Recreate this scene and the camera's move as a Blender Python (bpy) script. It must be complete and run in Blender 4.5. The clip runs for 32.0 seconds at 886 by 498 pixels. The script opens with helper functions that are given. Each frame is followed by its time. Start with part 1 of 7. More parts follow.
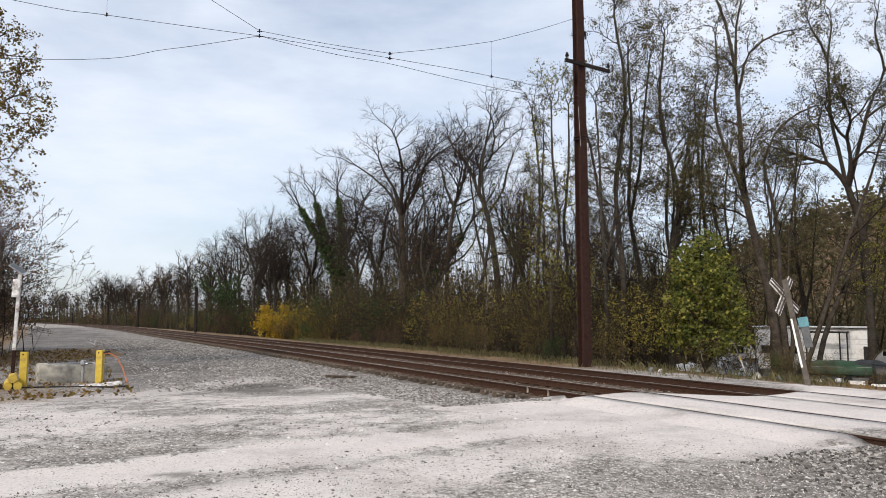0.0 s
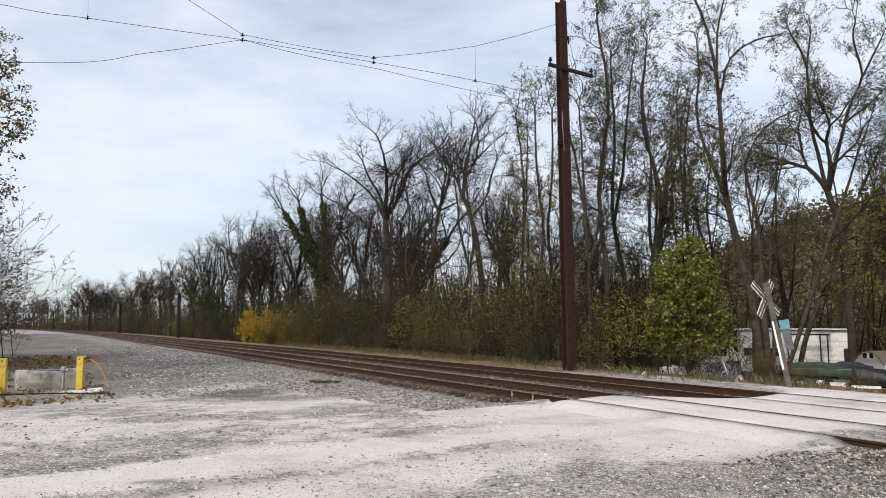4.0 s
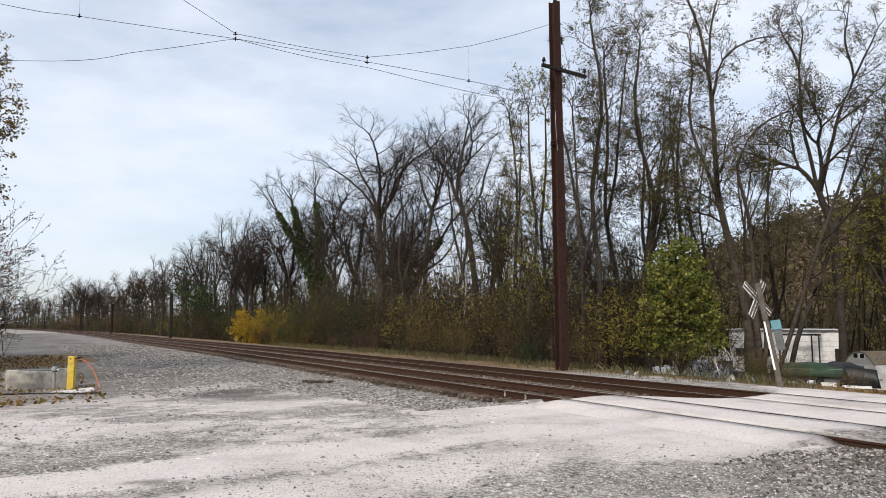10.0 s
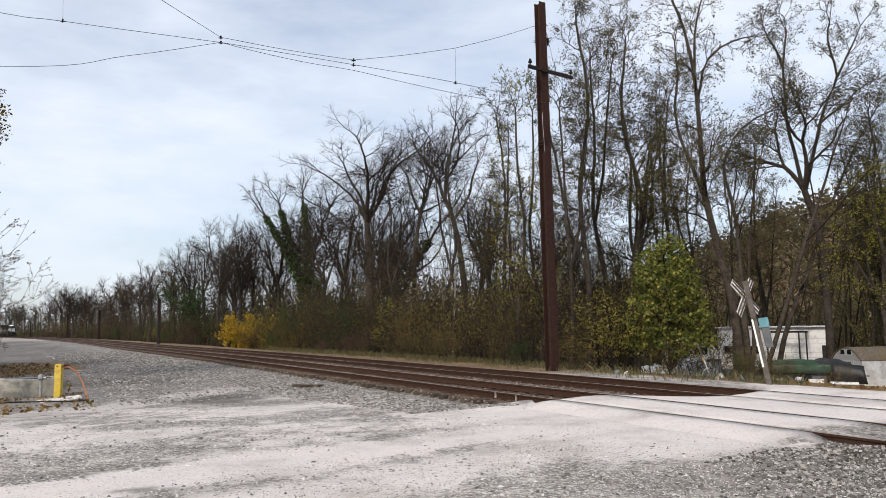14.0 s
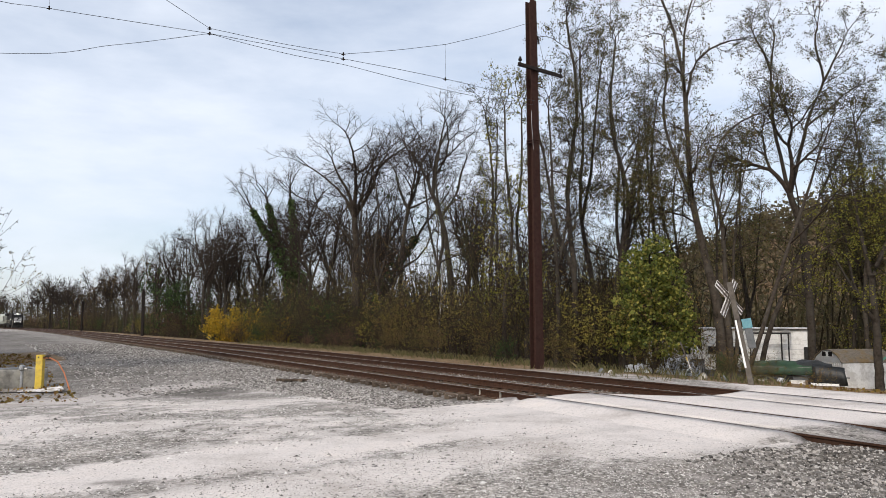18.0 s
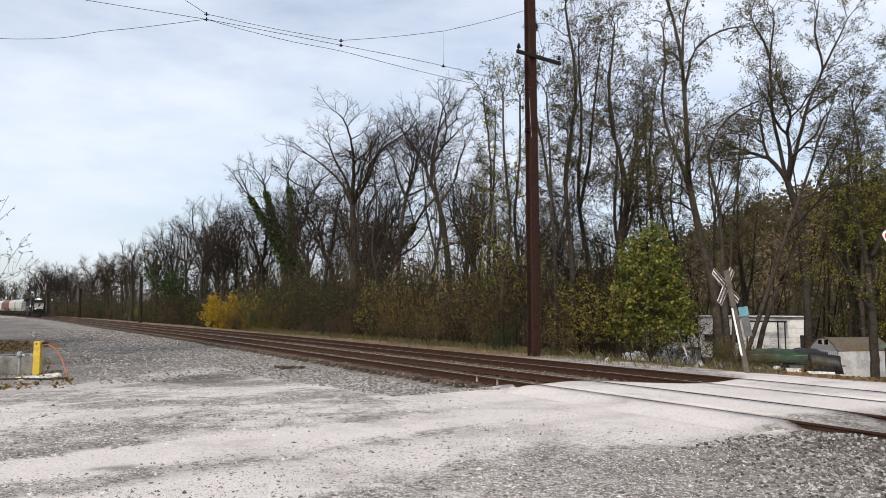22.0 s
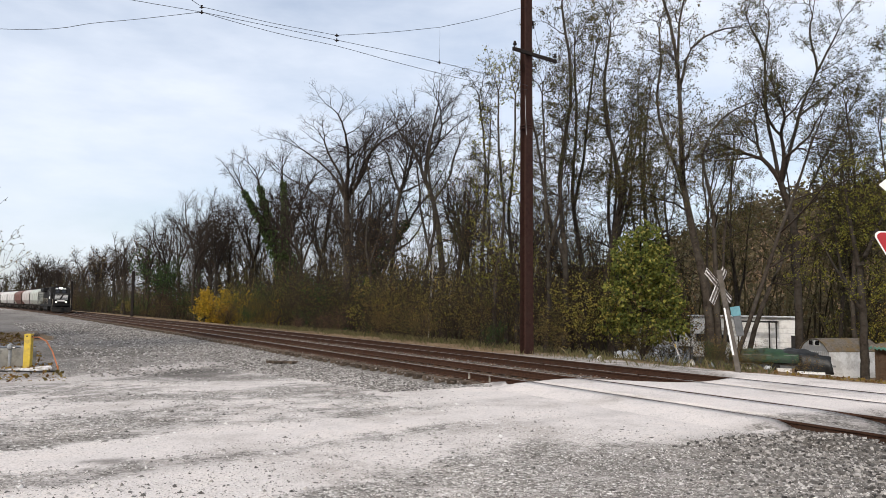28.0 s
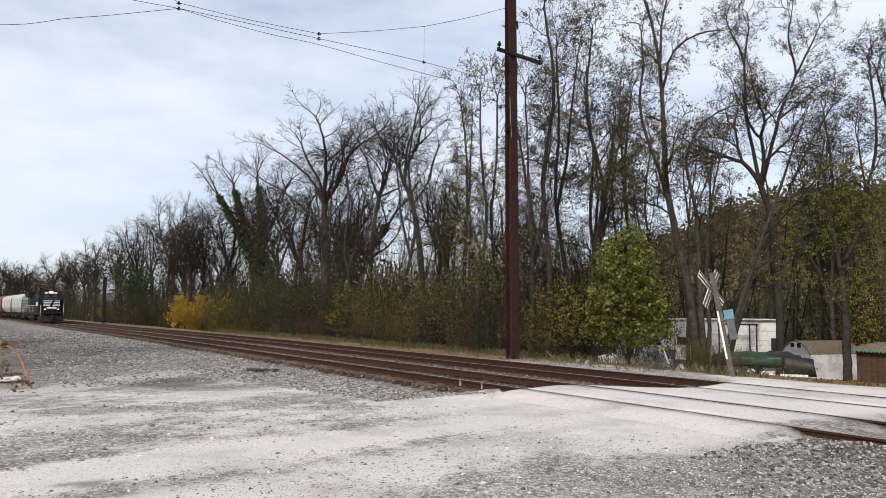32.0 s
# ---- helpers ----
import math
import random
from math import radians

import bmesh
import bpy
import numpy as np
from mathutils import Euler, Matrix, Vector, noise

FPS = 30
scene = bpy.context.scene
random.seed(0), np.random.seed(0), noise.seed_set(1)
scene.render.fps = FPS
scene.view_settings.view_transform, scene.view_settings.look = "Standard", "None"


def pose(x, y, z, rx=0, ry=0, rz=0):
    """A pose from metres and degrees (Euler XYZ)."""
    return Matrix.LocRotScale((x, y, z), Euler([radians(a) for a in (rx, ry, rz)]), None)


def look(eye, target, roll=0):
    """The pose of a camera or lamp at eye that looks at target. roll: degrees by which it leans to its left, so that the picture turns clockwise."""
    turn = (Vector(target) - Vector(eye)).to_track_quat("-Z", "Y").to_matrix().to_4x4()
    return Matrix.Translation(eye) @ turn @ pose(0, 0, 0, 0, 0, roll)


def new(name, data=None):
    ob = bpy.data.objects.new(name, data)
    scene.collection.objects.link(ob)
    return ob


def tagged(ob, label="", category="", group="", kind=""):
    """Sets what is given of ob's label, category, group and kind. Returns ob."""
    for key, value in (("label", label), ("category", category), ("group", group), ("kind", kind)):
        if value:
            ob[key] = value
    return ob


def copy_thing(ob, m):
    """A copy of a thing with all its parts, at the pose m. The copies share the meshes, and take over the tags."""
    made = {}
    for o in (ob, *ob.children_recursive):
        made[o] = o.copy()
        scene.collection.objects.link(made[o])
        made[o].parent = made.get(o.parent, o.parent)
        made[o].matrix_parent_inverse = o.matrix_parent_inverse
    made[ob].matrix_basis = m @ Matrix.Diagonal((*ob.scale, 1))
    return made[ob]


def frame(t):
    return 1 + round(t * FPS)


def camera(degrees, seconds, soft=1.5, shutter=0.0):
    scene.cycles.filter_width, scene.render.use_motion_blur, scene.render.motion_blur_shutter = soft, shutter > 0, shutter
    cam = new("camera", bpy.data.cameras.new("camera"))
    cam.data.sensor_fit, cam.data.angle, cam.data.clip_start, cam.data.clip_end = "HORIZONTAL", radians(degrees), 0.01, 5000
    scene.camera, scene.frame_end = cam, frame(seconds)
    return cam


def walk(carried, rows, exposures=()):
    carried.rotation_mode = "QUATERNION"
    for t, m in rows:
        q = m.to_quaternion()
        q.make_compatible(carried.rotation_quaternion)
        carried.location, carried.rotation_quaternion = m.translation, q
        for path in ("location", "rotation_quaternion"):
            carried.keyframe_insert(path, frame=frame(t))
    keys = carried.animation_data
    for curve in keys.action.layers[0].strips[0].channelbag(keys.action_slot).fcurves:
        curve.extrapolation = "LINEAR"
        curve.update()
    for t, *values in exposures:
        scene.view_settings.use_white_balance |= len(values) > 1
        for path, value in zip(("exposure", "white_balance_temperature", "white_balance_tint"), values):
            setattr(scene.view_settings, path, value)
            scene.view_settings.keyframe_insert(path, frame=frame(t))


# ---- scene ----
FOV = 62.9
cam = camera(FOV, 32.0, soft=0.65)
# seconds, eye (m), turn to the left, tilt up and lean to the left (degrees)
PATH = [
    (0,0.000,-0.000,1.760,-0.15,5.46,0.06), (0.5,0.001,-0.009,1.759,-0.21,5.56,-0.03), (1,0.008,-0.017,1.766,-0.36,5.63,-0.08),
    (1.5,0.011,-0.010,1.764,-0.58,5.69,-0.08), (2,0.006,-0.008,1.763,-0.82,5.73,-0.04), (2.5,0.009,0.001,1.762,-1.00,5.75,-0.07),
    (3,0.006,0.008,1.764,-1.14,5.74,-0.10), (3.5,0.011,0.005,1.760,-1.27,5.75,-0.17), (5.5,0.015,-0.007,1.764,-1.52,5.92,-0.23),
    (6,0.021,-0.003,1.763,-1.58,5.93,-0.28), (6.5,0.022,-0.002,1.763,-1.64,5.93,-0.29), (7,0.017,-0.008,1.765,-1.67,5.92,-0.23),
    (7.5,0.018,-0.006,1.765,-1.66,5.89,-0.16), (8,0.015,-0.005,1.761,-1.66,5.86,-0.09), (8.5,0.019,0.002,1.764,-1.67,5.82,-0.07),
    (9,0.022,0.004,1.759,-1.72,5.81,-0.09), (9.5,0.023,0.006,1.760,-1.81,5.78,-0.13), (10,0.022,0.006,1.760,-1.89,5.78,-0.16),
    (10.5,0.020,0.000,1.763,-2.00,5.80,-0.23), (11,0.024,-0.002,1.760,-2.10,5.86,-0.30), (11.5,0.025,-0.002,1.764,-2.23,5.91,-0.41),
    (12,0.025,-0.004,1.764,-2.34,5.94,-0.55), (12.5,0.018,-0.001,1.765,-2.44,5.95,-0.66), (13,0.020,0.002,1.763,-2.52,5.95,-0.80),
    (13.5,0.026,0.006,1.763,-2.62,5.95,-0.88), (14,0.022,0.019,1.764,-2.78,5.93,-0.94), (14.5,0.032,0.022,1.759,-2.92,5.90,-0.91),
    (16.5,0.030,0.029,1.760,-3.44,5.90,-0.60), (17,0.030,0.025,1.762,-3.57,5.86,-0.50), (17.5,0.031,0.020,1.759,-3.69,5.77,-0.31),
    (18,0.029,0.024,1.757,-3.80,5.65,-0.09), (18.5,0.031,0.031,1.755,-3.90,5.53,0.06), (19,0.032,0.027,1.756,-3.95,5.41,0.16),
    (19.5,0.029,0.033,1.755,-3.95,5.28,0.21), (20,0.036,0.019,1.753,-3.92,5.12,0.17), (20.5,0.033,0.031,1.749,-3.90,4.96,0.14),
    (21,0.033,0.030,1.747,-3.90,4.84,0.10), (21.5,0.039,0.027,1.752,-3.92,4.74,0.05), (22,0.040,0.023,1.754,-3.96,4.68,0.03),
    (22.5,0.039,0.025,1.752,-3.99,4.62,0.11), (23,0.039,0.026,1.749,-3.99,4.55,0.23), (23.5,0.036,0.024,1.749,-3.98,4.52,0.34),
    (24,0.038,0.023,1.747,-3.97,4.50,0.44), (24.5,0.041,0.028,1.745,-3.92,4.44,0.47), (25,0.034,0.031,1.745,-3.90,4.38,0.46),
    (25.5,0.040,0.032,1.750,-3.88,4.29,0.44), (27.5,0.042,0.042,1.745,-4.37,4.32,0.54), (28,0.037,0.035,1.744,-4.47,4.44,0.64),
    (28.5,0.026,0.033,1.744,-4.60,4.57,0.63), (29,-0.026,0.100,1.751,-4.90,4.66,0.51), (29.5,-0.209,0.212,1.763,-5.41,4.71,0.30),
    (30,-0.271,0.400,1.752,-5.95,4.70,0.17), (30.5,-0.248,0.576,1.758,-6.35,4.64,0.13), (31,-0.287,0.621,1.754,-6.49,4.62,0.18),
    (31.5,-0.276,0.647,1.747,-6.46,4.70,0.27), (32,-0.272,0.654,1.748,-6.40,4.82,0.29),
]


def eye_pose(x, y, z, yaw, pitch, roll):
    yw, p = radians(yaw), radians(pitch)
    way = Vector((-math.sin(yw) * math.cos(p), math.cos(yw) * math.cos(p), math.sin(p)))
    return look((x, y, z), Vector((x, y, z)) + way, roll)


walk(cam, [(r[0], eye_pose(*r[1:])) for r in PATH])

# ---- light ----
world = bpy.data.worlds.new("sky")
scene.world = world
world.use_nodes = True
wn, wl = world.node_tree.nodes, world.node_tree.links
wn.clear()
SUN_EL, SUN_ROT = radians(38), radians(215)
sky = wn.new("ShaderNodeTexSky")
sky.sky_type = "NISHITA"
sky.sun_disc = False
sky.sun_elevation, sky.sun_rotation = SUN_EL, SUN_ROT
sky.air_density, sky.dust_density, sky.ozone_density = 1.0, 1.5, 1.5
tc = wn.new("ShaderNodeTexCoord")
mp = wn.new("ShaderNodeMapping")
mp.inputs["Scale"].default_value = (1.0, 1.0, 3.2)
mp.inputs["Rotation"].default_value = (0.1, 0.25, 0.4)
nz = wn.new("ShaderNodeTexNoise")
nz.inputs["Scale"].default_value, nz.inputs["Detail"].default_value, nz.inputs["Roughness"].default_value = 2.6, 7, 0.55
rp = wn.new("ShaderNodeValToRGB")
rp.color_ramp.elements[0].position, rp.color_ramp.elements[1].position = 0.3, 0.62
rp.color_ramp.elements[0].color, rp.color_ramp.elements[1].color = (0.40, 0.40, 0.40, 1), (0.90, 0.90, 0.90, 1)
mixn = wn.new("ShaderNodeMix")
mixn.data_type = "RGBA"
mixn.inputs["B"].default_value = (6.3, 6.72, 7.5, 1)
bg = wn.new("ShaderNodeBackground")
bg.inputs["Strength"].default_value = 0.115
wo = wn.new("ShaderNodeOutputWorld")
wl.new(tc.outputs["Generated"], mp.inputs["Vector"])
wl.new(mp.outputs["Vector"], nz.inputs["Vector"])
wl.new(nz.outputs["Fac"], rp.inputs["Fac"])
wl.new(rp.outputs["Color"], mixn.inputs["Factor"])
wl.new(sky.outputs["Color"], mixn.inputs["A"])
wl.new(mixn.outputs["Result"], bg.inputs["Color"])
wl.new(bg.outputs["Background"], wo.inputs["Surface"])

sun_data = bpy.data.lights.new("sun", "SUN")
sun_data.energy, sun_data.angle, sun_data.color = 2.3, radians(10), (1.0, 0.905, 0.79)
sun = new("sun", sun_data)
sun.matrix_world = look((0, 0, 40), (-40 * math.sin(SUN_ROT) / math.tan(SUN_EL) * 1.0, -40 * math.cos(SUN_ROT) / math.tan(SUN_EL), 0))
scene.view_settings.exposure = 0.36


# ---- materials ----
def nodes_of(name):
    m = bpy.data.materials.new(name)
    m.use_nodes = True
    nt = m.node_tree
    return m, nt.nodes, nt.links, nt.nodes["Principled BSDF"]


def ramp(n, l, src, stops):
    r = n.new("ShaderNodeValToRGB")
    e = r.color_ramp.elements
    while len(e) < len(stops):
        e.new(0.5)
    for el, (p, c) in zip(e, stops):
        el.position, el.color = p, (*c, 1)
    l.new(src, r.inputs["Fac"])
    return r.outputs["Color"]


def noise_tex(n, l, scale, detail=4, rough=0.55, coord=None, dist=0.0):
    t = n.new("ShaderNodeTexNoise")
    t.inputs["Scale"].default_value, t.inputs["Detail"].default_value = scale, detail
    t.inputs["Roughness"].default_value, t.inputs["Distortion"].default_value = rough, dist
    if coord is not None:
        l.new(coord, t.inputs["Vector"])
    return t.outputs["Fac"]


def mix(n, l, fac, a, b, blend="MIX"):
    m = n.new("ShaderNodeMix")
    m.data_type, m.blend_type = "RGBA", blend
    for k, v in (("Factor", fac), ("A", a), ("B", b)):
        if isinstance(v, (int, float)):
            m.inputs[k].default_value = v
        elif isinstance(v, tuple):
            m.inputs[k].default_value = (*v, 1)
        else:
            l.new(v, m.inputs[k])
    return m.outputs["Result"]


def bump(n, l, p, h, strength=0.4, distance=0.02):
    b = n.new("ShaderNodeBump")
    b.inputs["Strength"].default_value, b.inputs["Distance"].default_value = strength, distance
    l.new(h, b.inputs["Height"])
    l.new(b.outputs["Normal"], p.inputs["Normal"])


def surface(name, dark, light, scale=6.0, rough=0.85, metal=0.0, wear=None, wear_scale=1.2, relief=0.3, depth=0.01, vary=0.12, world_space=False):
    """A two-scale surface: fine grain between two colours, patches of a third, and a shade of its own for each object."""
    m, n, l, p = nodes_of(name)
    c = n.new("ShaderNodeTexCoord")
    if world_space:
        g = n.new("ShaderNodeNewGeometry")
        co = g.outputs["Position"]
    else:
        co = c.outputs["Object"]
    f = noise_tex(n, l, scale, 6, 0.6, co)
    col = ramp(n, l, f, [(0.3, dark), (0.7, light)])
    if wear:
        w = noise_tex(n, l, wear_scale, 5, 0.62, co)
        wf = ramp(n, l, w, [(0.48, (0, 0, 0)), (0.62, (1, 1, 1))])
        col = mix(n, l, wf, col, wear)
    if vary:
        oi = n.new("ShaderNodeObjectInfo")
        hsv = n.new("ShaderNodeHueSaturation")
        mr = n.new("ShaderNodeMapRange")
        mr.inputs["To Min"].default_value, mr.inputs["To Max"].default_value = 1 - vary, 1 + vary
        l.new(oi.outputs["Random"], mr.inputs["Value"])
        l.new(mr.outputs["Result"], hsv.inputs["Value"])
        l.new(col, hsv.inputs["Color"])
        col = hsv.outputs["Color"]
    l.new(col, p.inputs["Base Color"])
    p.inputs["Roughness"].default_value, p.inputs["Metallic"].default_value = rough, metal
    p.inputs["Specular IOR Level"].default_value = 0.15 if rough > 0.7 else 0.35
    if relief:
        bump(n, l, p, noise_tex(n, l, scale * 3, 5, 0.65, co), relief, depth)
    return m


def leaf_material(name, colours):
    """Leaves: each leaf takes one of the colours, with some light through it."""
    m, n, l, p = nodes_of(name)
    g = n.new("ShaderNodeNewGeometry")
    k = len(colours)
    col = ramp(n, l, g.outputs["Random Per Island"], [(i / max(1, k - 1), c) for i, c in enumerate(colours)])
    oi = n.new("ShaderNodeObjectInfo")
    hsv = n.new("ShaderNodeHueSaturation")
    mr = n.new("ShaderNodeMapRange")
    mr.inputs["To Min"].default_value, mr.inputs["To Max"].default_value = 0.6, 1.35
    mh = n.new("ShaderNodeMapRange")
    mh.inputs["To Min"].default_value, mh.inputs["To Max"].default_value = 0.52, 0.48
    l.new(oi.outputs["Random"], mr.inputs["Value"])
    l.new(oi.outputs["Random"], mh.inputs["Value"])
    l.new(mr.outputs["Result"], hsv.inputs["Value"])
    l.new(mh.outputs["Result"], hsv.inputs["Hue"])
    l.new(col, hsv.inputs["Color"])
    col = hsv.outputs["Color"]
    l.new(col, p.inputs["Base Color"])
    p.inputs["Roughness"].default_value = 0.75
    p.inputs["Specular IOR Level"].default_value = 0.2
    tr = n.new("ShaderNodeBsdfTranslucent")
    l.new(col, tr.inputs["Color"])
    ms = n.new("ShaderNodeMixShader")
    ms.inputs[0].default_value = 0.35
    out = n["Material Output"]
    l.new(p.outputs[0], ms.inputs[1])
    l.new(tr.outputs[0], ms.inputs[2])
    l.new(ms.outputs[0], out.inputs["Surface"])
    return m


# the lay of the line: s runs along the near track, away from the crossing; u across it, away from the camera
HEAD = radians(27.8)
P0 = Vector((6.25, 13.1, 0))
STEP = 2.0
_line = {}


def heading(s):
    k = max(0.0, s - 70)
    return HEAD + radians(0.0235 * k + 0.00003 * k * k)


def build_line():
    x, y = P0.x, P0.y
    for i in range(0, 260):
        s = i * STEP
        _line[i] = (x, y)
        h = heading(s + STEP / 2)
        x, y = x - math.sin(h) * STEP, y + math.cos(h) * STEP


build_line()


def smooth(a, b, x):
    x = min(1.0, max(0.0, (x - a) / (b - a)))
    return x * x * (3 - 2 * x)


def grade(s):
    return -0.2 * smooth(30, 95, s)


def at(s, u, z=0.0):
    """The place s metres along the near track, u metres across, z above the railhead."""
    if s <= 0:
        x, y, h = P0.x + math.sin(HEAD) * -s, P0.y - math.cos(HEAD) * -s, HEAD
    else:
        i = min(258, int(s / STEP))
        f = s / STEP - i
        a, b = _line[i], _line[i + 1]
        x, y, h = a[0] + (b[0] - a[0]) * f, a[1] + (b[1] - a[1]) * f, heading(s)
    return Vector((x + math.cos(h) * u, y + math.sin(h) * u, z + grade(s)))


_pts = np.array([[*at(s, 0).xy] for s in range(-120, 500, 2)])
_hds = np.array([HEAD if s <= 0 else heading(s) for s in range(-120, 500, 2)])


def su(x, y):
    """s and u of a place."""
    d = (_pts[:, 0] - x) ** 2 + (_pts[:, 1] - y) ** 2
    i = int(d.argmin())
    h = _hds[i]
    dx, dy = x - _pts[i, 0], y - _pts[i, 1]
    return -120 + 2 * i - math.sin(h) * dx + math.cos(h) * dy, math.cos(h) * dx + math.sin(h) * dy


U2 = 3.78
ROAD_L, ROAD_R = 4.6, -2.3


def ground_z(x, y):
    s, u = su(x, y)
    z = grade(s)
    road = smooth(ROAD_R - 1.0, ROAD_R + 0.1, s) * (1 - smooth(ROAD_L, ROAD_L + 1.0, s))
    under = smooth(-3.45, -3.15, u) * (1 - smooth(9.2, 9.6, u)) * road
    if u < -1.0:
        yard = -0.34 * smooth(3, 16, s) * smooth(-1.0, -3.5, u) - 0.08 * smooth(-1, -2, u)
        yard -= 0.17 * smooth(5.0, 7, s) * smooth(-3.6, -1.2, u) + 0.15 * smooth(-2.6, -4.0, s) * smooth(-4.0, -1.4, u)
        yard -= 0.11 * smooth(5.0, 6.5, s) * smooth(-2.3, -1.5, u)
        yard -= 0.09 * road * smooth(-2.1, -1.5, u)
        yard += 1.1 * smooth(-17, -26, u) * smooth(6, 14, s)
        z += yard
    elif u < 6.2:
        z -= 0.215
    else:
        z -= 0.215 * (1 - road) * (1 - smooth(6.2, 9, u))
        z -= 0.10 * smooth(5.5, 7.5, u) + 0.085 * max(0, min(u, 35) - 7.0)
    z -= 0.10 * under * (1 if u > 6.2 else 0)
    if u > 55:
        z += 37 * smooth(60, 160, u) * smooth(150, 75, s) * (0.88 + 0.3 * noise.noise(Vector((x * 0.012, y * 0.012, 3))))
    z -= 0.24 * math.exp(-(((s + 2.75) / 0.34) ** 2 + ((u + 1.72) / 0.26) ** 2))
    amp = 0.035 * (1 - road) if u < -1.6 or u > 6 else 0.012
    z += amp * noise.noise(Vector((x * 0.35, y * 0.35, 0))) + 0.4 * amp * noise.noise(Vector((x * 1.3, y * 1.3, 5)))
    return z


def mesh_ob(name, verts, faces, material, parent=None, smooth_shade=False):
    me = bpy.data.meshes.new(name)
    me.from_pydata(verts, [], faces)
    if smooth_shade:
        me.polygons.foreach_set("use_smooth", [True] * len(me.polygons))
    me.materials.append(material)
    ob = new(name, me)
    if parent is not None:
        ob.parent = parent
    return ob


def part(name, bm, material, parent=None, label="", smooth_shade=False):
    me = bpy.data.meshes.new(name)
    bm.normal_update()
    bm.to_mesh(me)
    bm.free()
    if smooth_shade:
        me.polygons.foreach_set("use_smooth", [True] * len(me.polygons))
    me.materials.append(material)
    ob = new(name, me)
    if parent is not None:
        ob.parent = parent
    if label:
        tagged(ob, label)
    return ob


def empty(name, m=None):
    ob = new(name)
    ob.empty_display_size = 0.2
    if m is not None:
        ob.matrix_world = m
    return ob


def box(bm, x0, y0, z0, x1, y1, z1, bevel=0.0, m=None):
    vs = [bm.verts.new((x, y, z)) for z in (z0, z1) for y in (y0, y1) for x in (x0, x1)]
    fs = [bm.faces.new([vs[i] for i in f]) for f in ((0, 2, 3, 1), (4, 5, 7, 6), (0, 1, 5, 4), (2, 6, 7, 3), (0, 4, 6, 2), (1, 3, 7, 5))]
    if bevel:
        es = list({e for f in fs for e in f.edges})
        r = bmesh.ops.bevel(bm, geom=es, offset=bevel, segments=1, affect="EDGES", profile=0.5)
        vs = list({v for f in r["faces"] for v in f.verts} | {v for v in vs if v.is_valid})
    if m is not None:
        bmesh.ops.transform(bm, matrix=m, verts=[v for v in vs if v.is_valid])
    return vs


def tube(bm, pts, radii, sides=6, cap=True):
    """A tube through points, with a radius at each."""
    rings = []
    for i, p in enumerate(pts):
        a = pts[max(0, i - 1)]
        b = pts[min(len(pts) - 1, i + 1)]
        d = (Vector(b) - Vector(a)).normalized()
        ref = Vector((0, 0, 1)) if abs(d.z) < 0.9 else Vector((1, 0, 0))
        x = d.cross(ref).normalized()
        y = d.cross(x)
        rings.append([bm.verts.new(Vector(p) + (x * math.cos(q) + y * math.sin(q)) * radii[i]) for q in (2 * math.pi * k / sides for k in range(sides))])
    for r0, r1 in zip(rings, rings[1:]):
        for k in range(sides):
            bm.faces.new((r0[k], r0[(k + 1) % sides], r1[(k + 1) % sides], r1[k]))
    if cap and sides > 2:
        bm.faces.new(rings[0])
        bm.faces.new(rings[-1][::-1])


def tube_lists(V, F, pts, radii, sides=4):
    """As tube, into plain lists, for large meshes."""
    n0 = len(V)
    for i, p in enumerate(pts):
        a, b = pts[max(0, i - 1)], pts[min(len(pts) - 1, i + 1)]
        d = (b - a)
        d.normalize()
        ref = Vector((0, 0, 1)) if abs(d.z) < 0.9 else Vector((1, 0, 0))
        x = d.cross(ref)
        x.normalize()
        y = d.cross(x)
        for k in range(sides):
            q = 2 * math.pi * k / sides
            V.append(p + (x * math.cos(q) + y * math.sin(q)) * radii[i])
    for i in range(len(pts) - 1):
        for k in range(sides):
            a, b = n0 + i * sides + k, n0 + i * sides + (k + 1) % sides
            F.append((a, b, b + sides, a + sides))

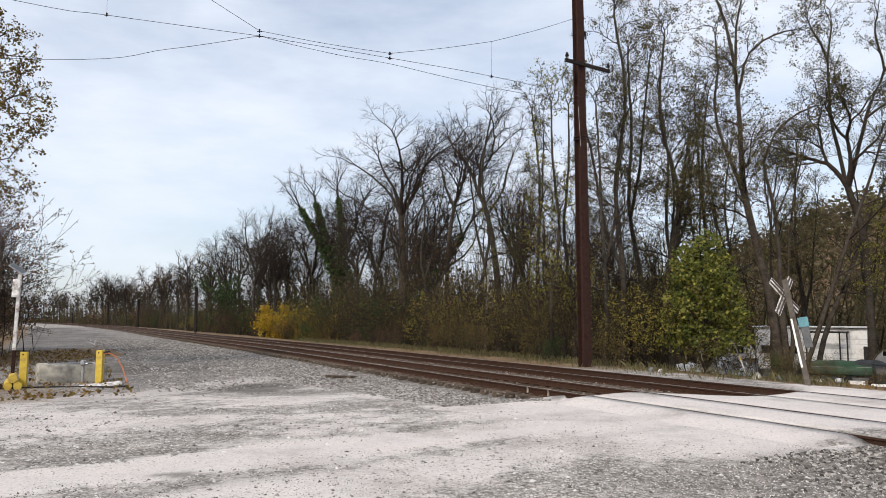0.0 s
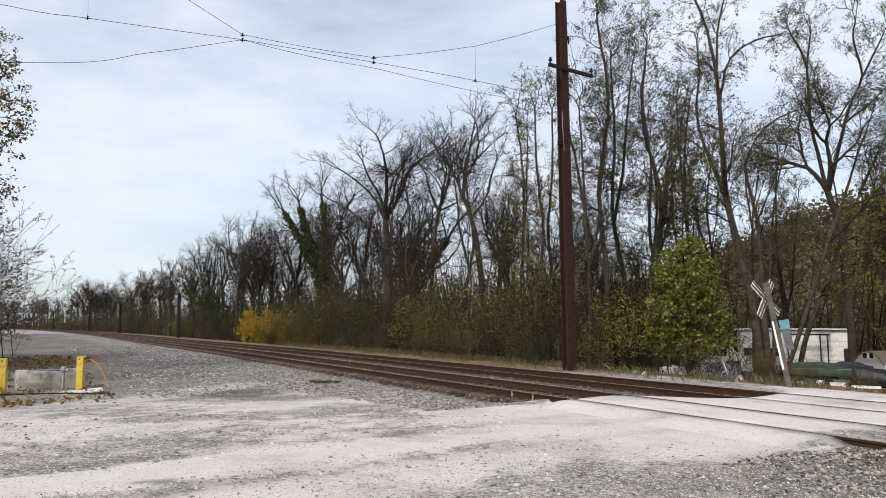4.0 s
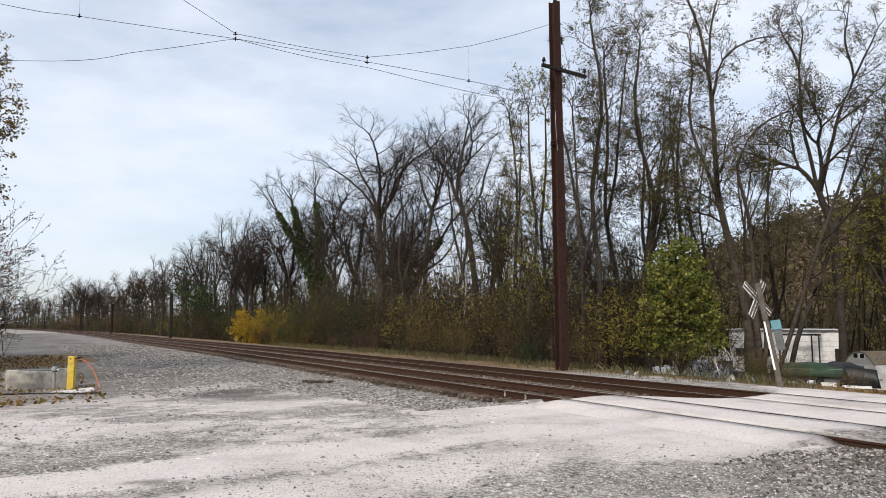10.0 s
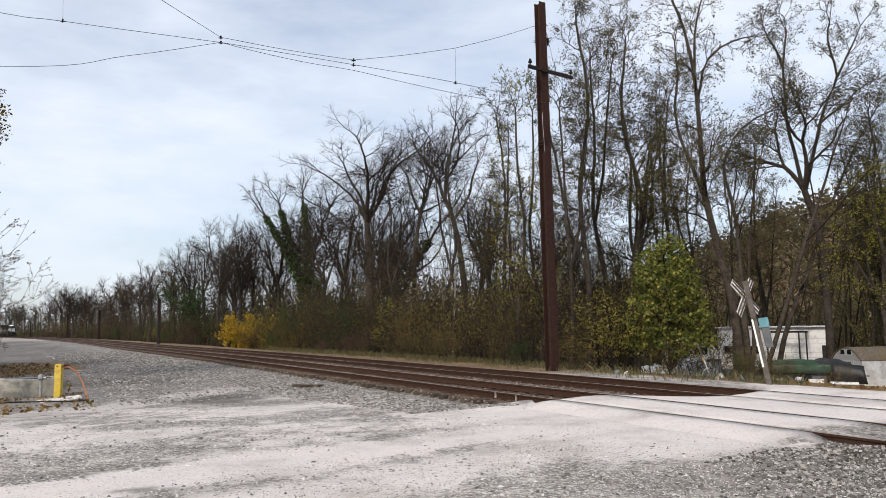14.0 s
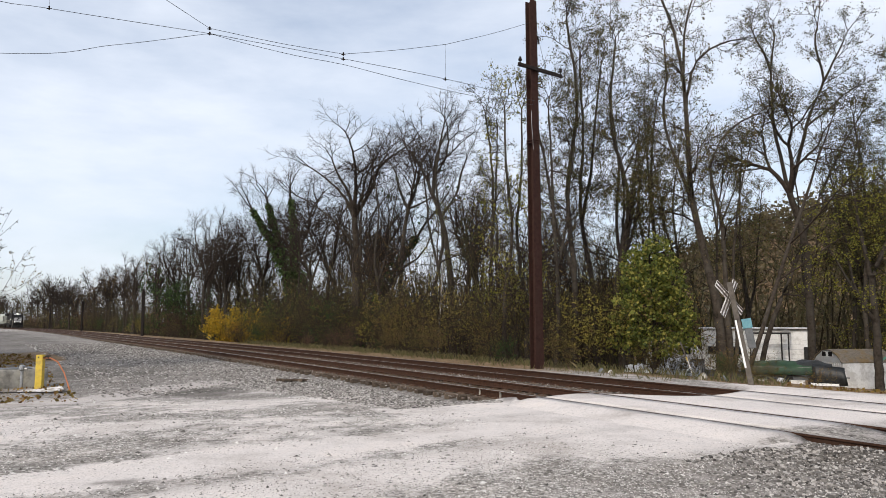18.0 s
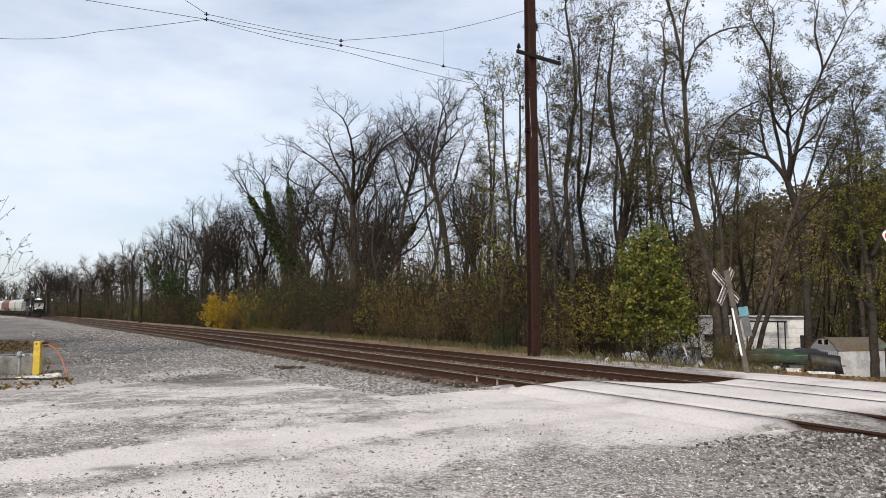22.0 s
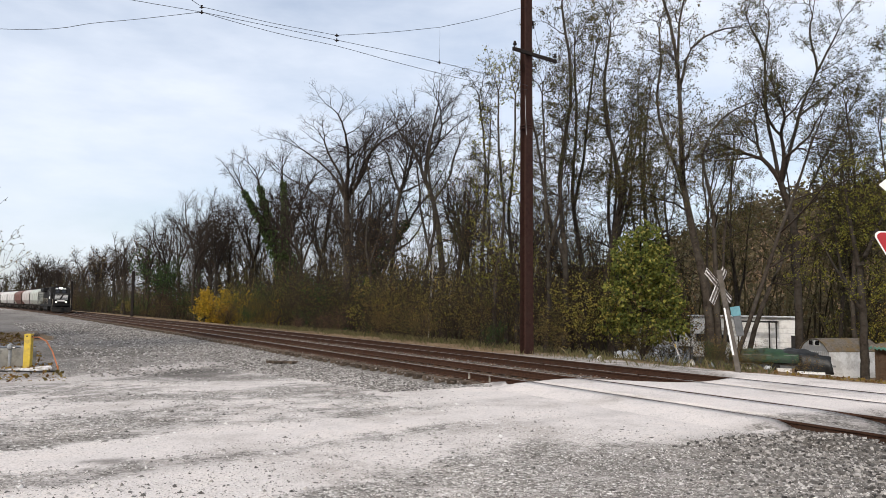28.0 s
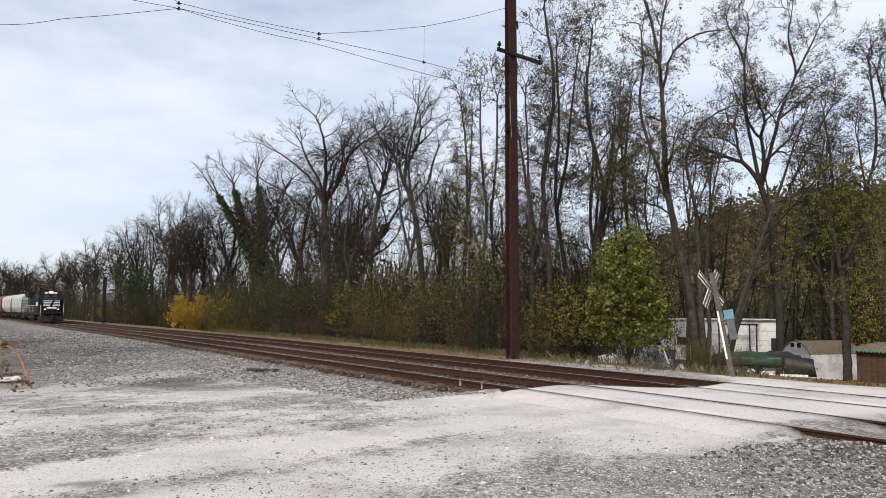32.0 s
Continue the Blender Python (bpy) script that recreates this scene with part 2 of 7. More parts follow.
# ---- ground ----
def ground_material():
    m, n, l, p = nodes_of("gravel_ground")
    g = n.new("ShaderNodeNewGeometry")
    pos = g.outputs["Position"]
    at_ = n.new("ShaderNodeAttribute")
    at_.attribute_name = "cover"
    sep = n.new("ShaderNodeSeparateColor")
    l.new(at_.outputs["Color"], sep.inputs["Color"])
    def cells(scale):
        vo = n.new("ShaderNodeTexVoronoi")
        vo.inputs["Scale"].default_value = scale
        l.new(pos, vo.inputs["Vector"])
        vs = n.new("ShaderNodeSeparateColor")
        l.new(vo.outputs["Color"], vs.inputs["Color"])
        return vs.outputs["Red"], vo.outputs["Distance"]
    tone = [(0.0, (0.10, 0.09, 0.08)), (0.3, (0.24, 0.218, 0.196)), (0.62, (0.40, 0.372, 0.34)), (1.0, (0.74, 0.70, 0.655))]
    c1, d1 = cells(48)
    c2, d2 = cells(22)
    stones = mix(n, l, 0.72, ramp(n, l, c1, tone), ramp(n, l, c2, tone))
    # shade between the stones, put into the colour towards each cell's edge
    gap = ramp(n, l, d2, [(0.32, (1, 1, 1)), (0.72, (0.25, 0.25, 0.25))])
    stones = mix(n, l, 0.58, stones, gap, "MULTIPLY")
    big = noise_tex(n, l, 0.8, 6, 0.7, pos)
    stones = mix(n, l, ramp(n, l, big, [(0.42, (0, 0, 0)), (0.68, (0.5, 0.5, 0.5))]), stones, ramp(n, l, c1, [(0, (0.13, 0.114, 0.10)), (1, (0.40, 0.362, 0.33))]))
    fine = noise_tex(n, l, 45, 4, 0.7, pos)
    dust = mix(n, l, ramp(n, l, c1, [(0.82, (0, 0, 0)), (0.95, (0.6, 0.6, 0.6))]), ramp(n, l, fine, [(0.25, (0.45, 0.40, 0.368)), (0.5, (0.625, 0.575, 0.545)), (0.8, (0.705, 0.66, 0.632))]), stones)
    brk = noise_tex(n, l, 1.6, 9, 0.76, pos)
    ad = n.new("ShaderNodeMath")
    ad.operation = "MULTIPLY_ADD"
    l.new(brk, ad.inputs[0])
    ad.inputs[1].default_value = 1.5
    l.new(sep.outputs["Red"], ad.inputs[2])
    dm = ramp(n, l, ad.outputs[0], [(0.80, (0, 0, 0)), (1.66, (0.95, 0.95, 0.95))])
    col = mix(n, l, dm, stones, dust)
    # the blue mask pulls the ground towards a dark brown
    darkened = mix(n, l, sep.outputs["Blue"], col, mix(n, l, 0.72, col, (0.06, 0.053, 0.046)))
    lf = noise_tex(n, l, 9, 6, 0.75, pos)
    litter = ramp(n, l, lf, [(0.3, (0.07, 0.05, 0.034)), (0.5, (0.17, 0.115, 0.068)), (0.62, (0.32, 0.215, 0.115)), (0.8, (0.19, 0.165, 0.085))])
    ad2 = n.new("ShaderNodeMath")
    ad2.operation = "MULTIPLY_ADD"
    l.new(brk, ad2.inputs[0])
    ad2.inputs[1].default_value = 0.9
    l.new(sep.outputs["Green"], ad2.inputs[2])
    lm = ramp(n, l, ad2.outputs[0], [(0.62, (0, 0, 0)), (0.95, (1, 1, 1))])
    col = mix(n, l, lm, darkened, litter)
    stain = ramp(n, l, noise_tex(n, l, 0.35, 10, 0.72, pos), [(0.36, (0.70, 0.68, 0.66)), (0.5, (1, 1, 1)), (0.64, (1.1, 1.08, 1.06))])
    col = mix(n, l, 1.0, col, stain, "MULTIPLY")
    l.new(col, p.inputs["Base Color"])
    p.inputs["Roughness"].default_value = 0.95
    p.inputs["Specular IOR Level"].default_value = 0.2
    mh = mix(n, l, 0.4, mix(n, l, 0.5, d1, d2), fine)
    bump(n, l, p, mh, 0.7, 0.03)
    return m


MAT_GROUND = ground_material()


LANE_A = [(5.2, 14.4), (2.4, 12.9), (0.36, 11.69), (-1.73, 10.42), (-2.77, 9.6), (-3.9, 8.9), (-6.0, 7.6), (-14, 4)]
LANE_B = [(3.6, 12.4), (1.6, 10.6), (0.0, 9.0), (-2.2, 7.4), (-7, 4.6)]
LANE_C = [(-11, 11.0), (-7.2, 12.2), (-6.2, 12.8), (-4.6, 13.6)]
LANE_D = [(-9.6, 19.4), (-8.3, 21.0), (-7.6, 23.4), (-7.0, 25.6), (-6.2, 26.6)]


def off_lane(x, y, lane):
    """How far a place lies from a wheel lane."""
    best = 1e9
    for (ax, ay), (bx, by) in zip(lane, lane[1:]):
        dx, dy = bx - ax, by - ay
        k = min(1, max(0, ((x - ax) * dx + (y - ay) * dy) / (dx * dx + dy * dy)))
        best = min(best, (x - ax - k * dx) ** 2 + (y - ay - k * dy) ** 2)
    return math.sqrt(best)


def cover_of(x, y):
    """Dust, leaf litter and darkening, damp patches among it, at a place, each from 0 to 1."""
    s, u = su(x, y)
    wob = 0.3 * noise.noise(Vector((x * 0.4, y * 0.4, 9))) + 0.12 * noise.noise(Vector((x * 1.7, y * 1.7, 4)))
    r = g = b = 0.0
    if u < -0.6 and x * x + y * y < 1600:
        r = max(0.95 * (1 - smooth(0.25, 0.95, off_lane(x, y, LANE_A) + wob)), 0.42 * (1 - smooth(0.2, 1.3, off_lane(x, y, LANE_B) + wob)))
        r = max(r, 0.42 * (1 - smooth(0.1, 1.5, off_lane(x, y, LANE_C) + wob)), 0.75 * (1 - smooth(0.2, 1.1, off_lane(x, y, LANE_D) + wob)))
        r = max(r, 0.9 * smooth(-6.0, -2.4, u + wob) * smooth(-2.6, -0.6, s + wob) * (1 - smooth(4.2, 6.2, s + wob)))
        r = max(r, (0.13 + 0.34 * noise.noise(Vector((x * 0.35, y * 0.35, 2)))) * smooth(-3.5, 1.5, s) * (1 - smooth(11, 19, s)) * smooth(-1.6, -3.4, u))
        b = 1.0 * (1 - smooth(0.3, 1.2, ((x + 5.6) / 1.5) ** 2 + ((y - 22.9) / 1.9) ** 2 + wob))
        b = max(b, 0.9 * (1 - smooth(0.3, 1.2, ((x + 3.05) / 0.45) ** 2 + ((y - 8.75) / 0.16) ** 2 + wob)))
        b = max(b, 0.7 * (1 - smooth(0.3, 1.2, ((x + 13.2) / 3.4) ** 2 + ((y - 35.0) / 3.2) ** 2 + wob)))
        b = max(b, 0.5 * (1 - smooth(0.1, 0.45, abs(off_lane(x, y, LANE_A) - 1.2) + 0.6 * abs(wob))) * (0.4 + 0.6 * smooth(-1, -5, x)))
    if u < -1:
        b = max(b, smooth(11, 25, s) * smooth(-2.6, -6.0, u) * (0.78 + 0.5 * noise.noise(Vector((x * 0.2, y * 0.2, 4))) + 0.25 * noise.noise(Vector((x * 0.9, y * 0.9, 4)))))
        b = max(b, 0.5 * smooth(9, 16, s))
        # darker towards the middle of the hollow beside the rail
        b = min(1, max(b, 0.9 * math.exp(-(((s + 2.75) / 0.4) ** 2 + ((u + 1.72) / 0.3) ** 2))))
    if u < -1.4 and s < -1.0:
        # darker gravel towards the crossing's near corner
        b = max(b, 0.85 * smooth(-1.0, -3.0, s) * smooth(-7.5, -3.5, u))
    if u > 6.2 and s > 9:
        g = smooth(6.2, 7.6, u + wob) * smooth(9, 22, s)
    if u > 8.0:
        g = max(g, smooth(8.0, 10.0, u + 2 * wob))
        lane = 1 - smooth(1.6, 3.6, abs(s - (1.0 - 0.10 * (u - 8))))
        if u < 26:
            g *= 1 - 0.9 * lane
            r = max(r, 0.6 * lane)
    if 5.5 < u <= 9.0 and 4 < s < 22:
        r = max(r, 0.12)
        b = max(b, 0.35)
    if u < -12 and s > 10:
        g = max(g, 0.62 * smooth(-13.5, -16.5, u + 2 * wob) * smooth(11, 15, s))
    if u < -8:
        g = max(g, 0.85 * (1 - smooth(0.4, 1.3, ((x + 22.5) / 4.2) ** 2 + ((y - 43) / 7.5) ** 2 + wob)), 0.4 * (1 - smooth(0.4, 1.3, ((x + 25) / 2.5) ** 2 + ((y - 50) / 9) ** 2 + wob)))
    if u < -10.0 and 12 < s < 20:
        g = max(g, 0.3 * smooth(-10, -12, u))
    if -1.5 < u < 6.0 and not -2.4 < s < 5.0:
        b = max(b, 0.85)
    return r, g, b


def build_ground():
    angs = []
    a = -180.0
    while a < 180:
        angs.append(a)
        a += 0.45 if -48 < a < 42 else 4.0
    rads, r = [], 0.4
    while r < 3800:
        rads.append(r)
        r *= 1.018 if 5 < r < 26 else 1.035 if r < 90 else (1.06 if r < 500 else 1.25)
    V, C, F = [], [], []
    na = len(angs)
    for r in rads:
        for q in angs:
            t = radians(q)
            x, y = r * math.sin(t), r * math.cos(t)
            V.append((x, y, ground_z(x, y) if r < 1200 else ground_z(x * 1200 / r, y * 1200 / r)))
            C.append((*(cover_of(x, y) if r < 200 else (0, 1.0 if su(x, y)[1] > 8 or su(x, y)[1] < -14 else 0, 0)), 1))
    for i in range(len(rads) - 1):
        for k in range(na):
            a0, b0 = i * na + k, i * na + (k + 1) % na
            F.append((a0, b0, b0 + na, a0 + na))
    V.append((0, 0, ground_z(0, 0)))
    C.append((0.6, 0, 0, 1))
    for k in range(na):
        F.append((len(V) - 1, (k + 1) % na, k))
    ob = mesh_ob("ground", V, F, MAT_GROUND, None, True)
    ca = ob.data.color_attributes.new("cover", "FLOAT_COLOR", "POINT")
    ca.data.foreach_set("color", np.array(C, dtype=np.float32).ravel())
    tagged(ob, "pale dusty gravel yard with leaf litter beyond the tracks", "ground", kind="structure")


build_ground()

# ---- tracks ----
MAT_RAIL = surface("rusty_rail", (0.035, 0.018, 0.012), (0.085, 0.043, 0.027), 14, 0.75, 0.3, (0.06, 0.034, 0.023), 2.0, 0.25, 0.004)
MAT_RAILHEAD = surface("worn_railhead", (0.22, 0.19, 0.17), (0.36, 0.32, 0.29), 30, 0.45, 0.6, None, 1, 0.05, 0.001)
MAT_TIE = surface("weathered_tie", (0.05, 0.038, 0.028), (0.15, 0.115, 0.085), 9, 0.95, 0, (0.17, 0.12, 0.09), 2.2, 0.7, 0.02, 0.25)
MAT_PLATE = surface("rusty_plate", (0.07, 0.032, 0.018), (0.13, 0.062, 0.034), 20, 0.85, 0.3)


def rail_profile():
    half = [(0.0, 0.0), (0.037, -0.003), (0.0375, -0.038), (0.011, -0.05), (0.009, -0.145), (0.073, -0.162), (0.073, -0.175)]
    return half + [(-x, z) for x, z in reversed(half[1:])]


def build_rail(name, u, dz, s0, s1, parent):
    prof = rail_profile()
    V, F, k = [], [], len(prof)
    ss, s = [], s0
    while s < s1:
        ss.append(s)
        s += 1.5 if s < 80 else 6.0
    for s in ss:
        for x, z in prof:
            V.append(at(s, u + x, z + dz))
    for i in range(len(ss) - 1):
        for j in range(k):
            a, b = i * k + j, i * k + (j + 1) % k
            F.append((a, b, b + k, a + k))
    F.append(tuple(range(k)))
    ob = mesh_ob(name, V, F, MAT_RAIL, parent)
    me = ob.data
    me.materials.append(MAT_RAILHEAD)
    for i in range(len(ss) - 1):
        for j in (0, k - 1):
            me.polygons[i * k + j].material_index = 1
    return ob


TRACKS = []


def build_track(u, dz, tilt, label):
    tr = empty("railway_track")
    tagged(tr, label, "railway track", "parallel tracks", "structure")
    build_rail("rail", u - 0.752, dz, -40, 420, tr)
    build_rail("rail", u + 0.752, dz + tilt, -40, 420, tr)
    TRACKS.append((tr, u, dz, tilt))


build_track(0, 0.0, 0.03, "rusty railway track on dark wooden ties with worn shiny railheads")
build_track(U2, -0.02, 0.02, "rusty railway track on dark wooden ties beside the woods")

# the crossing: strips of dusty paving between the rails, with gaps for the wheels
def build_crossing():
    root = empty("road_crossing")
    tagged(root, "pale dusty level crossing paved flush with the rails", "road", kind="structure")
    bands = [(-2.1, -0.792), (-0.672, 0.672), (0.792, U2 - 0.792), (U2 - 0.672, U2 + 0.672), (U2 + 0.792, 9.5)]
    heads = [(-9, 0), (-0.752, 0.0), (0.752, 0.03), (U2 - 0.752, -0.02), (U2 + 0.752, 0.0), (20, 0)]
    for a, b in bands:
        nu, ns = max(4, int((b - a) / 0.3)), 46
        V, F, C = [], [], []
        for i in range(nu + 1):
            u = a + (b - a) * i / nu
            for j in range(ns + 1):
                k = j / ns
                e0 = ROAD_R + 0.25 + 0.35 * noise.noise(Vector((u * 0.9, 3.3, 1))) - 0.12 * max(0, u)
                e1 = ROAD_L + 0.6 + 0.3 * noise.noise(Vector((u * 0.8, 8.1, 1))) - 1.7 * smooth(0.3, 2.6, u) + 2.0 * smooth(4.6, 6.5, u)
                s = e0 + (e1 - e0) * k
                if -0.7 < u < 0.7:
                    e0 -= 0.9
                    s = e0 + (e1 - e0) * k
                z = -0.008 + 0.010 * noise.noise(Vector((u * 1.5, s * 1.2, 0)))
                edge = min(k, 1 - k) * (e1 - e0)
                reach = 1.5 if -0.7 < u < 0.7 and k < 0.5 else 0.55
                if edge < reach:
                    z -= 0.20 * (1 - edge / reach) ** 1.8
                far = 1.3 if -0.7 < u < 0.7 and k < 0.5 else 0.0
                # less dust and a darker tone towards the strip's ends
                C.append((0.1 + 0.9 * smooth(0.1 + far, 1.5 + far, edge), 0, 0.5 * (1 - smooth(0.1, 0.9 + far, edge)), 1))
                if u > 6:
                    z -= 0.10 * smooth(5.5, 7.5, u) + 0.072 * max(0, u - 7) + 0.05 * smooth(8.6, 9.5, u)
                if u < -1.1:
                    z -= 0.13 * smooth(-0.95, -2.1, u)
                elif z > -0.003:
                    z = -0.003
                z += next(p0 + (p1 - p0) * (u - q0) / (q1 - q0) for (q0, p0), (q1, p1) in zip(heads, heads[1:]) if u <= q1)
                V.append(at(s, u, z))
        w = ns + 1
        for i in range(nu):
            for j in range(ns):
                F.append((i * w + j, (i + 1) * w + j, (i + 1) * w + j + 1, i * w + j + 1))
        n0 = len(V)
        for row in (0, nu):
            for j in range(w):
                V.append(V[row * w + j] - Vector((0, 0, 0.18)))
                C.append(C[row * w + j])
        for j in range(ns):
            F.append((j, j + 1, n0 + j + 1, n0 + j))
            F.append((nu * w + j + 1, nu * w + j, n0 + w + j, n0 + w + j + 1))
        ob = mesh_ob("paving_strip", V, F, MAT_GROUND, root, True)
        ca = ob.data.color_attributes.new("cover", "FLOAT_COLOR", "POINT")
        ca.data.foreach_set("color", np.array(C, dtype=np.float32).ravel())


build_crossing()

# ---- trees ----
MAT_POLE = surface("rust_brown_steel", (0.024, 0.0115, 0.0095), (0.048, 0.0225, 0.0175), 7, 0.8, 0.1, (0.04, 0.021, 0.016), 1.6, 0.25, 0.004)
MAT_BARK = surface("grey_brown_bark", (0.018, 0.015, 0.012), (0.07, 0.056, 0.044), 5, 0.95, 0, (0.065, 0.056, 0.046), 0.8, 0.8, 0.04, 0.2)
MAT_TWIG = surface("dark_twigs", (0.018, 0.0135, 0.011), (0.05, 0.038, 0.03), 4, 0.95, 0, None, 1, 0, 0.01, 0.25)
MAT_PALE = surface("pale_birch_bark", (0.30, 0.28, 0.24), (0.48, 0.45, 0.40), 5, 0.9, 0, (0.12, 0.10, 0.08), 2.0, 0.3, 0.02, 0.1)
LEAF_LOCUST = leaf_material("small_dull_leaves", [(0.038, 0.044, 0.017), (0.06, 0.066, 0.024), (0.115, 0.10, 0.034), (0.09, 0.062, 0.026)])
LEAF_BRUSH = leaf_material("fading_brush_leaves", [(0.09, 0.065, 0.03), (0.13, 0.12, 0.04), (0.25, 0.20, 0.055), (0.18, 0.10, 0.04), (0.075, 0.085, 0.03)])
LEAF_GREEN = leaf_material("fresh_green_leaves", [(0.05, 0.07, 0.02), (0.10, 0.125, 0.03), (0.17, 0.19, 0.04), (0.30, 0.27, 0.06)])
LEAF_YELLOW = leaf_material("golden_leaves", [(0.42, 0.25, 0.02), (0.60, 0.38, 0.03), (0.34, 0.21, 0.025), (0.22, 0.18, 0.03)])
LEAF_LEMON = leaf_material("yellow_green_leaves", [(0.16, 0.16, 0.03), (0.28, 0.25, 0.045), (0.36, 0.29, 0.05), (0.09, 0.10, 0.03)])
LEAF_IVY = leaf_material("dark_ivy_leaves", [(0.016, 0.032, 0.011), (0.036, 0.064, 0.02), (0.075, 0.12, 0.035), (0.022, 0.038, 0.014)])
LEAF_RUST = leaf_material("rusty_leaves", [(0.13, 0.065, 0.025), (0.22, 0.12, 0.035), (0.28, 0.19, 0.05), (0.10, 0.075, 0.03)])
LEAF_WOOD = leaf_material("brown_wood_mass", [(0.045, 0.034, 0.024), (0.09, 0.07, 0.045), (0.15, 0.115, 0.06), (0.07, 0.07, 0.035)])
LEAF_PURPLE = leaf_material("purple_brown_leaves", [(0.07, 0.042, 0.034), (0.12, 0.07, 0.048), (0.17, 0.10, 0.055), (0.09, 0.065, 0.04)])
LEAF_HILL = leaf_material("autumn_hill_crowns", [(0.10, 0.074, 0.05), (0.16, 0.115, 0.075), (0.19, 0.145, 0.085), (0.12, 0.11, 0.06), (0.21, 0.13, 0.07)])


def rand_dir(rng):
    while True:
        v = Vector((rng.uniform(-1, 1), rng.uniform(-1, 1), rng.uniform(-1, 1)))
        if 0.05 < v.length < 1:
            return v.normalized()


def bend(d, rng, amount, lift=0.0):
    v = d + rand_dir(rng) * amount + Vector((0, 0, lift))
    v.normalize()
    return v


def leaf_quad(V, F, p, size, rng, droop=0.3):
    a = rand_dir(rng)
    a.z -= droop
    a.normalize()
    b = a.cross(rand_dir(rng))
    b.normalize()
    w = size * rng.uniform(0.32, 0.5)
    ln = size * rng.uniform(0.7, 1.25)
    n = len(V)
    V.extend((p, p + a * ln * 0.5 + b * w, p + a * ln, p + a * ln * 0.5 - b * w))
    F.append((n, n + 1, n + 2, n + 3))


class Tree:
    """Grows limbs into one list of wood and one of leaves."""

    def __init__(self, seed, leaf=0.12, leaves=0.0, levels=4, spread=0.75, lift=0.12, kids=(3, 5), twig=0.012, thin=False):
        self.rng = random.Random(seed)
        self.TV, self.TF, self.BV, self.BF, self.LV, self.LF = [], [], [], [], [], []
        self.leaf, self.leaves, self.levels, self.spread, self.lift, self.kids, self.twig = leaf, leaves, levels, spread, lift, kids, twig
        self.thin = thin

    def tips(self, pts):
        rng = self.rng
        for _ in range(int(self.leaves) + (1 if rng.random() < self.leaves % 1 else 0)):
            v = pts[0].lerp(pts[-1], rng.random()) + rand_dir(rng) * self.leaf * 0.9
            leaf_quad(self.LV, self.LF, v, self.leaf * rng.uniform(0.7, 1.3), rng)

    def limb(self, p, d, length, r, level, taper=0.45, bare=0.35, path=None):
        rng = self.rng
        n = 6 if level == 0 else (4 if level < 3 else 3)
        if level >= self.levels:
            n = 1
        elif self.thin:
            n = 3
        if path:
            pts = [Vector(q) for q in path]
            n = len(pts) - 1
            rad = [max(self.twig, r * (1 - (1 - taper) * i / n)) for i in range(n + 1)]
            length = sum((pts[i + 1] - pts[i]).length for i in range(n))
            d = (pts[-1] - pts[-2]).normalized()
        else:
            pts, rad = [p.copy()], [r]
            q = p.copy()
            wob = 0.10 if level == 0 else 0.24
            for i in range(n):
                d = bend(d, rng, wob, self.lift * (0.3 if level == 0 else 1) * (0.6 if level < self.levels else -0.4))
                q = q + d * length / n
                pts.append(q.copy())
                rad.append(max(self.twig, r * (1 - (1 - taper) * (i + 1) / n)))
        sides = 3 if self.thin else (8 if level == 0 else (5 if level == 1 else 3))
        if level <= 0:
            tube_lists(self.TV, self.TF, pts, rad, sides)
        else:
            tube_lists(self.BV, self.BF, pts, rad, sides)
        if level >= self.levels:
            self.tips(pts)
            return pts
        m = rng.randint(*self.kids)
        for j in range(m):
            k = bare + (1 - bare) * (j + rng.random()) / m
            f = k * n
            i = min(n - 1, int(f))
            o = pts[i].lerp(pts[i + 1], f - i)
            dd = pts[i + 1] - pts[i]
            dd.normalize()
            side = dd.cross(rand_dir(rng))
            side.normalize()
            nd = (dd * (1 - self.spread * rng.uniform(0.55, 1.0)) + side * self.spread).normalized()
            self.limb(o, nd, length * rng.uniform(0.5, 0.74) * (1.15 - 0.5 * k), rad[i] * rng.uniform(0.42, 0.62), level + 1, taper, 0.2)
        self.limb(pts[-1], d, length * rng.uniform(0.3, 0.45), rad[-1] * 0.9, level + 1, taper, 0.15)
        return pts

    def cloak(self, path, radius, count, size):
        """Leaves that clothe a stem."""
        rng = self.rng
        pts = [Vector(q) for q in path]
        for _ in range(count):
            f = rng.random() * (len(pts) - 1)
            i = int(f)
            o = pts[i].lerp(pts[i + 1], f - i)
            k = f / (len(pts) - 1)
            v = rand_dir(rng) * radius * (1.15 - 0.75 * k) * rng.random() ** 0.5
            leaf_quad(self.LV, self.LF, o + v, size * rng.uniform(0.7, 1.3), rng)

    def to_height(self, h):
        top = max(v.z for v in self.BV)
        for vs in (self.TV, self.BV, self.LV):
            for v in vs:
                v *= h / top

    def make(self, name, label, leaf_mat, bark=None, category="tree", group="trees of the wood", kind="", trunk="trunk", crown="crown"):
        root = empty(name)
        tagged(root, label, category, group, kind)
        if self.TF:
            mesh_ob(trunk, self.TV, self.TF, bark or MAT_BARK, root, True)
        if self.BF:
            mesh_ob(crown, self.BV, self.BF, MAT_TWIG, root, True)
        if self.LF:
            mesh_ob("foliage", self.LV, self.LF, leaf_mat, root)
        return root


UP = Vector((0, 0, 1))


